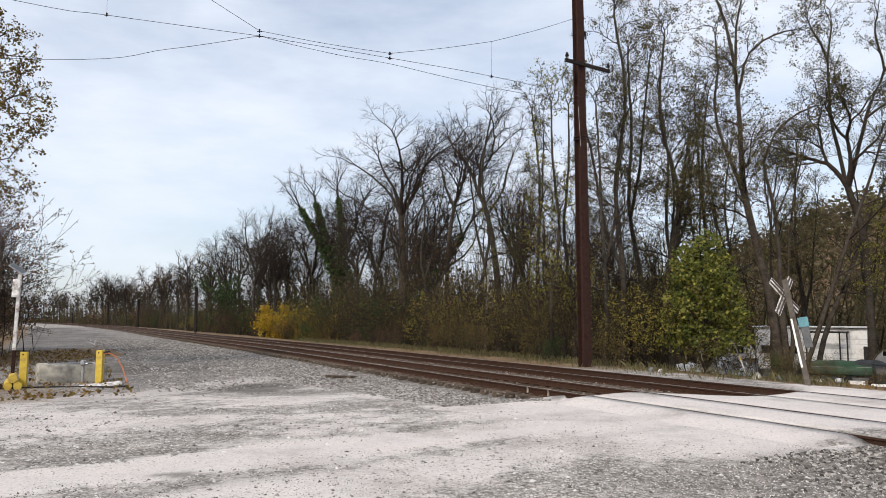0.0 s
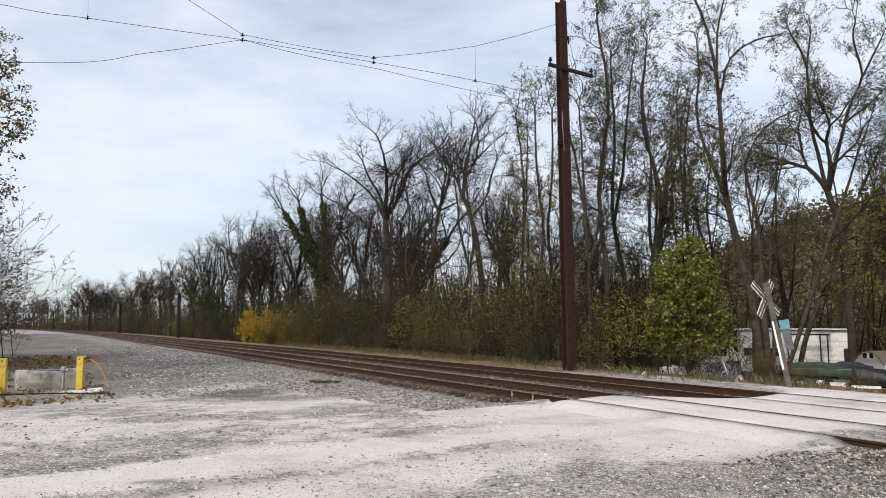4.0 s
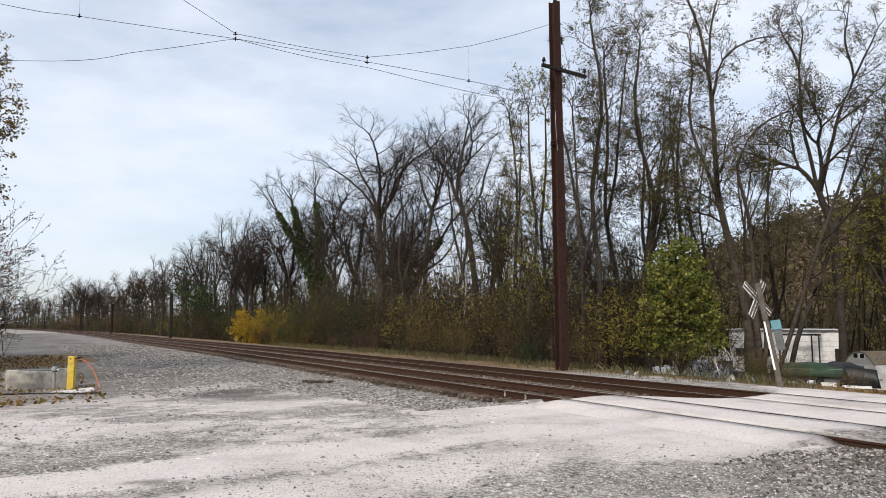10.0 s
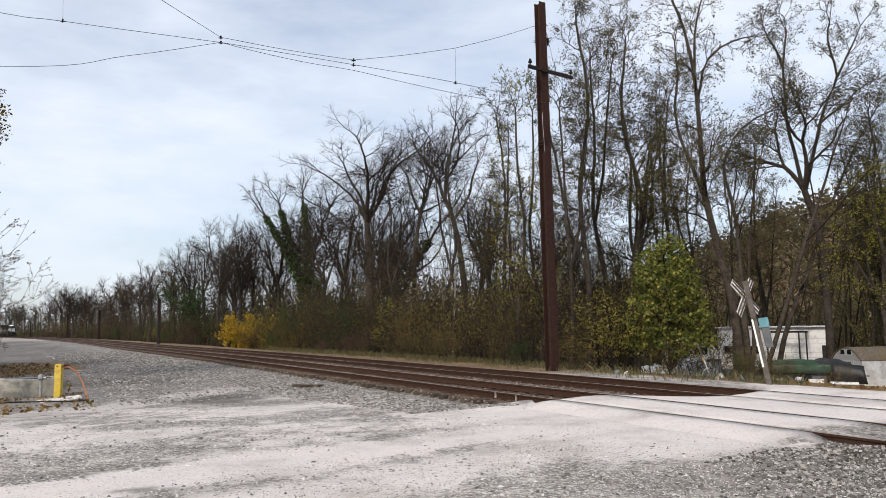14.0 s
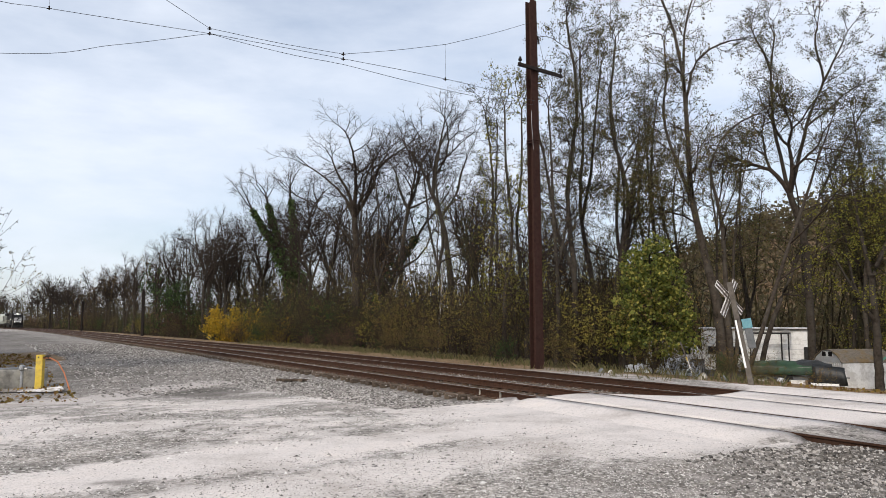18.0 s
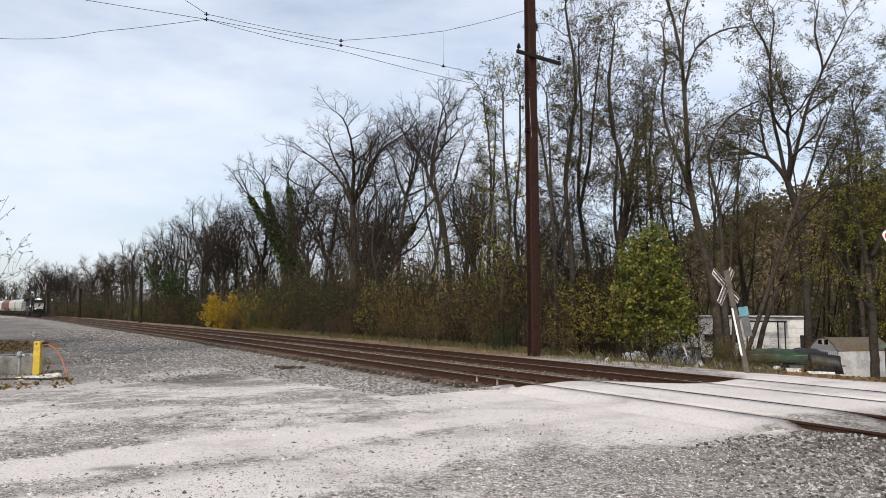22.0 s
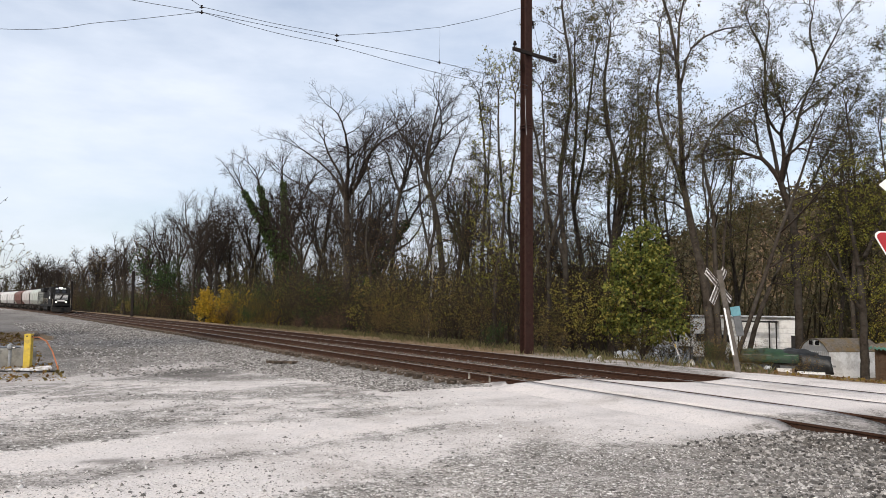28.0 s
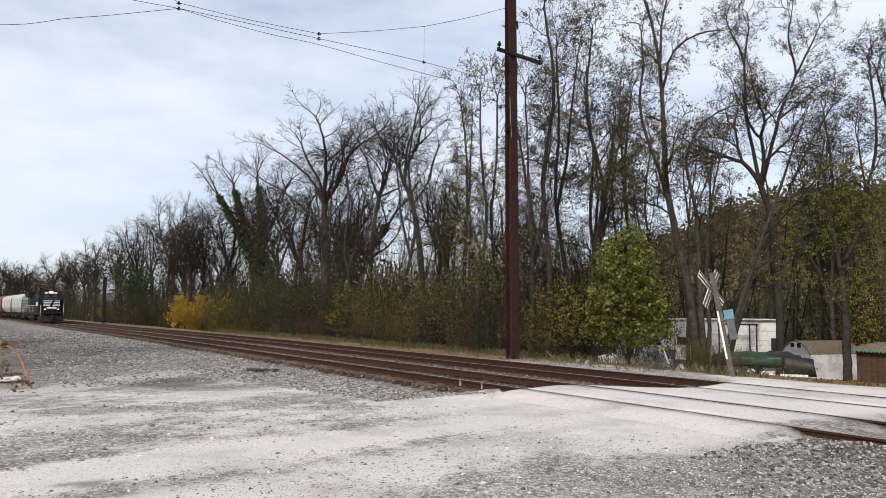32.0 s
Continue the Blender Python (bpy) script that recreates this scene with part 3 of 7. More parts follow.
def grown(seed, stems, blobs, points, step=0.55, kill=0.9, reach=4.5, tip=0.0085, swell=1.95, leaf=0.1, leaves=0.0, twigs=3, twig_len=0.75, rise=0.12, droop=0.0):
    """A tree that grows from its stems into the air of its crown.

    stems: (path, radius at its foot, radius at its end); the first is the trunk. blobs: (centre, half sizes) of the crown's masses."""
    rs = np.random.RandomState(seed)
    t = Tree(seed, leaf, leaves)
    pos, par, least = [], [], []
    for k, (path, r0, r1) in enumerate(stems):
        pts = [Vector(q) for q in path]
        total = sum((q - p).length for p, q in zip(pts, pts[1:]))
        n = max(2, int(total / step))
        if k == 0:
            last = -1
        else:
            last = int(np.argmin(((np.array(pos) - np.array(pts[0])) ** 2).sum(1)))
        for i in range(n + 1):
            if k and i == 0:
                continue
            f = i / n * (len(pts) - 1)
            j = min(len(pts) - 2, int(f))
            q = pts[j].lerp(pts[j + 1], f - j)
            w = 0.018 * step * min(i, 4)
            pos.append((q.x + rs.uniform(-w, w), q.y + rs.uniform(-w, w), q.z))
            par.append(last)
            least.append(r0 + (r1 - r0) * i / n)
            last = len(pos) - 1
    firm = len(pos)
    # places in the crown's air, denser towards its skin
    vol = np.array([b[1][0] * b[1][1] * b[1][2] for b in blobs]) ** 0.8
    A = []
    for (c, h), v in zip(blobs, vol / vol.sum()):
        m = int(points * v) + 1
        d = rs.normal(size=(m, 3))
        d /= np.linalg.norm(d, axis=1)[:, None]
        A.append(np.array(c) + d * (rs.random_sample((m, 1)) ** 0.42) * np.array(h))
    A = np.concatenate(A)
    P = np.array(pos)
    best, who = np.full(len(A), 1e9), np.zeros(len(A), int)
    fresh = np.arange(len(P))
    for turn in range(150):
        d = ((A[:, None, :] - P[fresh][None]) ** 2).sum(2)
        k = d.argmin(1)
        dk = np.sqrt(d[np.arange(len(A)), k])
        m = dk < best
        best[m], who[m] = dk[m], fresh[k[m]]
        keep = best > kill
        A, best, who = A[keep], best[keep], who[keep]
        act = best < (reach if turn > 3 else 50)
        if len(A) == 0 or not act.any():
            break
        dirs = np.zeros((len(P), 3))
        v = A[act] - P[who[act]]
        np.add.at(dirs, who[act], v / np.linalg.norm(v, axis=1)[:, None])
        src = np.unique(who[act])
        born = np.bincount(np.array([q for q in par if q >= 0] + [0]), minlength=len(P))
        full = born > 3
        src = src[~full[src]]
        loose = ~full[who]
        A, best, who = A[loose], best[loose], who[loose]
        if len(src) == 0 or len(A) == 0:
            break
        g = dirs[src]
        g /= np.linalg.norm(g, axis=1)[:, None] + 1e-6
        g += rs.normal(size=g.shape) * 0.13
        g[:, 2] += rise
        g /= np.linalg.norm(g, axis=1)[:, None]
        n0 = len(P)
        P = np.concatenate((P, P[src] + g * step))
        par.extend(int(q) for q in src)
        fresh = np.arange(n0, len(P))
    n = len(P)
    kids = [[] for _ in range(n)]
    for i in range(1, n):
        kids[par[i]].append(i)
    area = np.zeros(n)
    for i in range(n - 1, -1, -1):
        if not kids[i]:
            area[i] = tip ** swell
        if i:
            area[par[i]] += area[i]
    # stems may come after their branches: sum again from the leaves
    order, stack = [], [0]
    while stack:
        q = stack.pop()
        order.append(q)
        stack.extend(kids[q])
    area[:] = 0
    for q in reversed(order):
        area[q] = sum(area[c] for c in kids[q]) if kids[q] else tip ** swell
    rad = area ** (1 / swell)
    for i in range(firm):
        rad[i] = max(rad[i] * 0.8, least[i])
    VP = [Vector(q) for q in P]
    rng = t.rng
    heads = [(0, -1)]
    while heads:
        q, p = heads.pop()
        chain = [p] if p >= 0 else []
        while True:
            chain.append(q)
            if not kids[q]:
                break
            ks = sorted(kids[q], key=lambda c: -rad[c])
            heads.extend((c, q) for c in ks[1:])
            q = ks[0]
        rr = [rad[c] for c in chain]
        if p >= 0:
            rr[0] = rr[1]
        big = max(rr)
        trunk = chain[0] == 0 or (big > 0.1 and chain[1] < firm)
        if trunk:
            tube_lists(t.TV, t.TF, [VP[c] for c in chain], rr, 8)
        else:
            tube_lists(t.BV, t.BF, [VP[c] for c in chain], rr, 5 if big > 0.06 else 3)
    for i in range(firm, n):
        if rad[i] > tip * 2.6:
            continue
        d0 = VP[i] - VP[par[i]]
        d0.normalize()
        for _ in range(twigs):
            d = bend(d0, rng, 0.95, 0.15 - droop)
            b = VP[i] + d * twig_len * rng.uniform(0.5, 1.2)
            x = d.orthogonal().normalized() * tip * 0.75
            y = d.cross(x)
            k = len(t.BV)
            t.BV.extend((VP[i] + x, VP[i] - x * 0.5 + y * 0.87, VP[i] - x * 0.5 - y * 0.87, b))
            t.BF.extend(((k, k + 1, k + 3), (k + 1, k + 2, k + 3), (k + 2, k, k + 3)))
            if leaves:
                t.tips([VP[i], b])
    return t


def curve_through(path, step, rng, wob):
    """Points along a smooth line through a stem's turning points."""
    q = [Vector(v) for v in path]
    q = [q[0] * 2 - q[1]] + q + [q[-1] * 2 - q[-2]]
    out = []
    for i in range(1, len(q) - 2):
        n = max(2, int((q[i + 1] - q[i]).length / step))
        for k in range(n):
            f = k / n
            a, b, c, d = q[i - 1], q[i], q[i + 1], q[i + 2]
            v = 0.5 * (2 * b + (c - a) * f + (2 * a - 5 * b + 4 * c - d) * f * f + (3 * b - a - 3 * c + d) * f ** 3)
            out.append(v + rand_dir(rng) * (wob if k else 0))
    out.append(q[-2].copy())
    return out


class Habit:
    """How a kind of tree divides: twig size, reach, crookedness, lift and the angles of its forks."""

    def __init__(self, tip=0.012, reach=6.0, wob=0.14, lift=0.008, fork=(0.5, 0.95), hairs=3, hair=0.6, extra=0.5, spray=0.0, leaf=0.07, sag=0.1):
        self.tip, self.reach, self.wob, self.lift, self.fork, self.hairs, self.hair, self.extra, self.spray, self.leaf, self.sag = tip, reach, wob, lift, fork, hairs, hair, extra, spray, leaf, sag


def ramify(t, p, d, r, o):
    """A branch that divides again and again until it is a twig."""
    rng = t.rng
    stack = [(p, d, r)]
    while stack:
        p, d, r = stack.pop()
        length = o.reach * r ** 0.7 * rng.uniform(0.65, 1.3)
        n = 3 if r > 0.06 else 2 if r > 0.022 else 1
        pts, q = [p], p
        for i in range(n):
            d = bend(d, rng, o.wob, o.lift)
            q = q + d * (length / n)
            pts.append(q)
        r1 = max(o.tip * 0.6, r * 0.8)
        tube_lists(t.BV, t.BF, pts, [r + (r1 - r) * i / n for i in range(n + 1)], 5 if r > 0.05 else 3)
        if r1 <= o.tip:
            for k in range(o.hairs):
                e = bend(d, rng, 0.75, 0.02)
                b = q + e * o.hair * rng.uniform(0.5, 1.2)
                x = e.orthogonal().normalized() * o.tip * 0.55
                y = e.cross(x)
                m = len(t.BV)
                t.BV.extend((q + x, q - x * 0.5 + y * 0.87, q - x * 0.5 - y * 0.87, b))
                t.BF.extend(((m, m + 1, m + 3), (m + 1, m + 2, m + 3), (m + 2, m, m + 3)))
                z = o.spray * rng.uniform(0.3, 1.7)
                for _ in range(int(z) + (rng.random() < z % 1)):
                    v = q.lerp(b, rng.uniform(0.1, 1.1)) + rand_dir(rng) * o.leaf * 1.1 - Vector((0, 0, o.sag * rng.random()))
                    leaf_quad(t.LV, t.LF, v, o.leaf * rng.uniform(0.6, 1.3), rng)
            continue
        side = d.cross(rand_dir(rng)).normalized()
        a, b = rng.uniform(0.12, 0.42), rng.uniform(*o.fork)
        stack.append((q, d * math.cos(a) - side * math.sin(a), r1))
        stack.append((q, d * math.cos(b) + side * math.sin(b), r * rng.uniform(0.5, 0.68)))
        if rng.random() < o.extra:
            side = d.cross(rand_dir(rng)).normalized()
            c = rng.uniform(0.5, 1.0)
            stack.append((pts[1], d * math.cos(c) + side * math.sin(c), r * rng.uniform(0.34, 0.5)))


def branching(seed, stems, o):
    """A tree from its stems: (turning points, radius at the foot, radius at the end, bare share, side branches)."""
    t = Tree(seed)
    rng = t.rng
    for path, r0, r1, bare, laterals in stems:
        pts = curve_through(path, 0.7, rng, 0.035)
        n = len(pts) - 1
        rad = [r0 + (r1 - r0) * (i / n) ** 0.85 for i in range(n + 1)]
        if pts[0].z < 0.3:
            rad[0], rad[1] = rad[0] * 1.45, rad[1] * 1.1
        tube_lists(t.TV, t.TF, pts, rad, 8 if r0 > 0.1 else 5)
        for j in range(laterals):
            k = (bare + (1 - bare) * (j + rng.random()) / laterals) * n
            i = min(n - 1, int(k))
            d = (pts[i + 1] - pts[i]).normalized()
            side = d.cross(rand_dir(rng)).normalized()
            b = rng.uniform(0.6, 1.15)
            ramify(t, pts[i].lerp(pts[i + 1], k - i), d * math.cos(b) + side * math.sin(b), min(0.062, max(o.tip * 2.0, rad[i] * rng.uniform(0.28, 0.55))), o)
        d = (pts[-1] - pts[-2]).normalized()
        for a in (0.2, -0.35):
            side = d.cross(rand_dir(rng)).normalized()
            ramify(t, pts[-1], d * math.cos(a) + side * math.sin(a), r1 * 0.85, o)
    return t


def oak(seed, h, leaf_mat=None, label="tall bare tree with a wide crown of fine twigs", forks=3, wide=0.16, low=0.4, habit=None):
    rng = random.Random(seed)
    fork = h * rng.uniform(low - 0.05, low + 0.05)
    o = habit or Habit(0.0155, 6.6, 0.14, 0.008, hairs=4, hair=0.75)
    top = Vector((rng.gauss(0, 0.3), rng.gauss(0, 0.3), fork))
    stems = [([(0, 0, -0.5), (rng.gauss(0, 0.2), rng.gauss(0, 0.2), fork * 0.5), top], 0.0155 * h, 0.0105 * h, 0.5, 3)]
    for i in range(forks):
        q = 2 * math.pi * (i + 0.6 * rng.random()) / forks
        out = Vector((math.cos(q), math.sin(q), 0)) * h * wide * rng.uniform(0.5, 1.0)
        stems.append(([top, top + out * 0.35 + UP * h * 0.1, top + out * 0.8 + UP * h * 0.21, top + out + UP * h * rng.uniform(0.26, 0.34)], 0.0085 * h, 0.0034 * h, 0.15, 6))
    t = branching(seed, stems, o)
    t.to_height(h)
    return t.make("bare_tree", label, leaf_mat or LEAF_RUST)


def locust(seed, h, spray=2.0, lean=0.0, label="tall slender tree with sparse dull green leaves", leaf_mat=None, leaf=0.085, low=0.42, laterals=18, stems=2):
    rng = random.Random(seed)
    o = Habit(0.0095, 5.6, 0.22, 0.0, (0.5, 1.0), 4, 0.48, 0.5, spray, leaf, 0.12)
    path = [(lean * h * k ** 1.3 + rng.gauss(0, 0.3) * (k > 0), rng.gauss(0, 0.3) * (k > 0), h * 0.86 * k - 0.5 * (k == 0)) for k in (0, 0.25, 0.5, 0.75, 1.0)]
    rows = [(path, 0.0085 * h, 0.0026 * h, low, laterals)]
    if stems > 1:
        a = Vector(path[1]).lerp(Vector(path[2]), rng.random())
        q = rng.uniform(0, 6.28)
        out = Vector((math.cos(q), math.sin(q), 0)) * h * 0.07
        rows.append(([a, a + out * 0.6 + UP * h * 0.13, a + out * 0.9 + UP * h * 0.27, a + out * 1.3 + UP * h * 0.42], 0.0052 * h, 0.002 * h, 0.2, laterals // 2))
    t = branching(seed, rows, o)
    t.to_height(h)
    return t.make("slender_tree", label, leaf_mat or LEAF_LOCUST)


def thicket(seed, h, leaves=2.0, leaf_mat=None, stems=9, wide=2.2, leaf=0.13, label="tangled brush with fading leaves and thin bare stems", kids=(3, 5)):
    t = Tree(seed, leaf, leaves, 2, 0.6, 0.10, kids, 0.009, True)
    rng = t.rng
    for i in range(stems):
        x, y = rng.gauss(0, wide * 0.5), rng.gauss(0, wide * 0.5)
        d = bend(UP, rng, 0.32)
        t.limb(Vector((x, y, -0.2)), d, h * rng.uniform(0.45, 0.8), 0.010 + 0.003 * h * rng.random(), 0, 0.3, 0.12)
    return t.make("brush", label, leaf_mat or LEAF_BRUSH, MAT_TWIG, "brush", "undergrowth along the tracks", "stuff", "stems", "twigs")


# the first of each kind grows in the wood behind the camera; the others are copied from it
PROTO = [at(-70 - 9 * i, -42) for i in range(24)]
protos = {}


def proto(key, ob):
    p = PROTO[len(protos)]
    ob.matrix_world = pose(p.x, p.y, ground_z(p.x, p.y))
    protos[key] = ob


COARSE = Habit(0.03, 5.8, 0.14, 0.01, hairs=4, hair=1.0)
COARSE_LEAFY = Habit(0.03, 5.8, 0.14, 0.01, hairs=4, hair=1.0, spray=0.6, leaf=0.16)
FINE_LEAFY = Habit(0.018, 6.0, 0.15, 0.01, hairs=4, hair=0.7, spray=0.35, leaf=0.11)
proto("oak1", oak(3, 20))
proto("far1", oak(5, 20, habit=COARSE))
proto("far2", oak(9, 20, None, "tall tree with a few rusty leaves clinging to it", 2, 0.13, 0.36, COARSE_LEAFY))
proto("oak2", oak(8, 20, None, "tall tree with a few rusty leaves clinging to it", 2, 0.12, 0.34, FINE_LEAFY))
proto("oak3", oak(15, 20, forks=4, wide=0.13))
proto("loc1", locust(21, 22, 4.0))
proto("loc2", locust(27, 22, 2.8, 0.05))
proto("loc3", locust(33, 20, 0.25, -0.03, "slender tree almost bare of leaves", laterals=12, low=0.35))
proto("lem", locust(37, 15, 1.8, 0.02, "slender tree hung with yellow-green vine leaves", LEAF_LEMON, 0.10, 0.2, 14, 1))
proto("br1", thicket(41, 5.0, 7.0, None, 11, leaf=0.085))
proto("br2", thicket(43, 4.0, 8.0, LEAF_BRUSH, 11, leaf=0.085))
proto("br3", thicket(47, 7.0, 2.2, LEAF_BRUSH, 13, 2.4, 0.08, "tall thin bare saplings with a few rusty leaves"))
proto("br4", thicket(49, 4.5, 11.0, LEAF_IVY, 10, 2.4, 0.11, "dark green evergreen brush"))
proto("br5", thicket(53, 5.5, 9.0, LEAF_LEMON, 9, 2.2, 0.09, "brush with yellow-green leaves"))
proto("br6", thicket(57, 6.0, 12.0, LEAF_PURPLE, 15, 2.4, 0.085, "dense purple-brown brush nearly out of leaf"))


def plant(key, s, u, h=1.0, turn=None, rng=random.Random(5), label=""):
    p = at(s, u)
    return plant_at(key, p.x, p.y, h, rng.uniform(0, 360) if turn is None else turn, label)


def plant_at(key, x, y, h=1.0, turn=0.0, label=""):
    ob = copy_thing(protos[key], pose(x, y, ground_z(x, y), 0, 0, turn))
    ob.scale = (h, h, h)
    if label:
        tagged(ob, label)
    return ob


def woods():
    rng = random.Random(77)
    s = 23.0
    while s < 300:
        k = 1 + s / 130
        if noise.noise(Vector((s * 0.11, 2.5, 0))) > -0.05:
            plant(rng.choice(("br1", "br2", "br3", "br3", "br6", "br5", "br1")), s, rng.uniform(9.8, 13.0), rng.uniform(0.25, 0.75) * (1 + s / 400), None, rng)
        s += 2.6 * k
    s = 24.0
    while s < 300:
        k = 1 + s / 130
        plant(rng.choice(("br3", "br1", "br5", "br3", "loc3", "br6", "br4", "loc3")), s, rng.uniform(12, 18), rng.uniform(0.6, 1.1), None, rng)
        s += 3.4 * k
    s = 25.0
    while s < 320:
        k = 1 + s / 200
        plant(rng.choice(("oak2", "br3", "loc3", "br1") if s < 110 else ("far1", "far2", "br3")), s, rng.uniform(15, 27), rng.uniform(0.5, 0.85), None, rng)
        s += 6.0 * k
    s = 62.0
    while s < 330:
        plant(rng.choice(("oak1", "oak2", "oak3", "oak1") if s < 125 else ("far1", "far2", "far1")), s, rng.uniform(13, 30), rng.uniform(0.72, 1.02), None, rng)
        s += 8.0
    # low growth right up to the far track
    s = 16.0
    while s < 125:
        if 68 < s < 96:
            s = 96
        plant(rng.choice(("br1", "br2", "br4", "br1", "br6")), s, rng.uniform(8.2, 10.2), rng.uniform(0.14, 0.32) * (1 + s / 250), None, rng)
        s += 2.6 + s / 50
    for i in range(9):
        plant("br3", 22 + 5.2 * i + rng.uniform(-1, 1), rng.uniform(12, 17), rng.uniform(0.8, 1.2), None, rng)
    for s, u, k, h in ((34, 12, "br1", 1.1), (38, 13.5, "br5", 0.9), (44, 12.5, "br1", 1.2), (49, 13, "br4", 1.0), (57, 13.5, "br1", 1.1), (63, 12.5, "br1", 0.9), (68, 14, "br4", 1.2), (112, 13.5, "br4", 2.0), (115, 14, "br4", 2.4)):
        plant(k, s, u, h, None, rng)
    # across the end of the straight, where the line bends out of sight
    for i in range(14):
        plant(rng.choice(("far2", "far1", "br3")), 250 + i * 16, rng.uniform(-16, -9), rng.uniform(0.5, 0.8), None, rng)
    for i in range(16):
        plant(rng.choice(("far2", "far1", "far1")), 260 + i * 10, rng.uniform(9, 24), rng.uniform(0.6, 0.85), None, rng)


woods()


def wood_mass():
    """The brown depth of the wood behind the first trees: sticks and leaves past counting."""
    rng = random.Random(9)
    V, F = [], []
    for i in range(36000):
        s = rng.uniform(31, 330) if rng.random() < 0.5 else rng.uniform(31, 120)
        u = rng.uniform(16, 46)
        p = at(s, u)
        h = (6.8 + 6 * smooth(150, 260, s)) * rng.random() ** 1.6 * (0.75 + 0.5 * noise.noise(Vector((p.x * 0.08, p.y * 0.08, 1))) + 0.35)
        leaf_quad(V, F, Vector((p.x, p.y, ground_z(p.x, p.y) + h)), rng.uniform(0.12, 0.3) * (1 + s / 160), rng)
    for i in range(2000):
        s = rng.uniform(30, 330) if rng.random() < 0.5 else rng.uniform(30, 130)
        p = at(s, rng.uniform(20, 48))
        p.z = ground_z(p.x, p.y)
        h = rng.uniform(5, 12)
        q = p + Vector((rng.gauss(0, 1.8), rng.gauss(0, 1.8), h))
        mid = p.lerp(q, 0.5) + Vector((rng.gauss(0, 0.5), rng.gauss(0, 0.5), 0))
        tube_lists(V, F, [p, mid, q], [0.09, 0.06, 0.015], 3)
        for k in range(18):
            f = rng.uniform(0.2, 1.0)
            o = p.lerp(mid, f * 2) if f < 0.5 else mid.lerp(q, f * 2 - 1)
            d = Vector((rng.gauss(0, 1.0), rng.gauss(0, 1.0), rng.uniform(0.0, 1.3)))
            n = len(V)
            w = 0.022 * (1 + s / 200)
            V.extend((o + Vector((w, 0, 0)), o - Vector((w * 0.5, w, 0)), o + Vector((-w * 0.5, w, 0)), o + d * rng.uniform(0.8, 1.7)))
            F.extend(((n, n + 1, n + 3), (n + 1, n + 2, n + 3), (n + 2, n, n + 3)))
    # behind the clearing
    for i in range(16000):
        p = at(rng.uniform(-45, 34), rng.uniform(39, 66))
        g = ground_z(p.x, p.y)
        h = 6.5 * rng.random() ** 1.5 * (1 + 0.6 * noise.noise(Vector((p.x * 0.1, p.y * 0.1, 1))))
        leaf_quad(V, F, Vector((p.x, p.y, g + h)), rng.uniform(0.12, 0.32), rng)
        if i % 26 == 0:
            p.z = g
            q = p + Vector((rng.gauss(0, 2.0), rng.gauss(0, 2.0), rng.uniform(6, 13)))
            tube_lists(V, F, [p, p.lerp(q, 0.5) + Vector((rng.gauss(0, 0.25), rng.gauss(0, 0.2), 0)), q], [0.11, 0.07, 0.02], 3)
            for _ in range(9):
                o = p.lerp(q, rng.uniform(0.35, 0.95))
                tube_lists(V, F, [o, o + Vector((rng.gauss(0, 1.1), rng.gauss(0, 1.1), rng.uniform(0.4, 1.8)))], [0.03, 0.008], 3)
    for i in range(9000):
        s = rng.uniform(300, 520)
        u = rng.uniform(-75, -9) if rng.random() < 0.6 else rng.uniform(7, 50)
        p = at(s, u)
        h = 15 * rng.random() ** 1.3 * (0.8 + 0.5 * noise.noise(Vector((p.x * 0.05, p.y * 0.05, 1))))
        p.z = ground_z(p.x, p.y) + h
        leaf_quad(V, F, p, rng.uniform(0.5, 1.2), rng)
        if i % 4 == 0:
            b = Vector((p.x, p.y, p.z - h))
            tube_lists(V, F, [b, b.lerp(p, 0.5) + Vector((rng.gauss(0, 0.4), 0, 0)), p + Vector((0, 0, 2.5))], [0.15, 0.1, 0.03], 3)
    ob = mesh_ob("wood_interior", V, F, LEAF_WOOD)
    tagged(ob, "brown depth of the wood, thin stems and dead leaves", "woods", kind="stuff")
    # crowns on the hill
    V, F = [], []
    n = 0
    while n < 62000:
        s, u = rng.uniform(-120, 170), rng.uniform(54, 168)
        p = at(s, u)
        if not 0.12 < math.atan2(p.x, p.y) < 0.72:
            n += 0.2
            continue
        z = ground_z(p.x, p.y)
        for _ in range(14):
            q = rand_dir(rng) * rng.uniform(1.0, 3.2)
            leaf_quad(V, F, Vector((p.x, p.y, z + 3.2 + 2.0 * noise.noise(p * 0.05) + rng.uniform(-2.2, 1.0))) + q, rng.uniform(0.5, 1.0), rng)
        n += 14
    ob = mesh_ob("hill_woods", V, F, LEAF_HILL)
    tagged(ob, "wooded hillside in dull autumn browns", "woods", kind="stuff")


wood_mass()


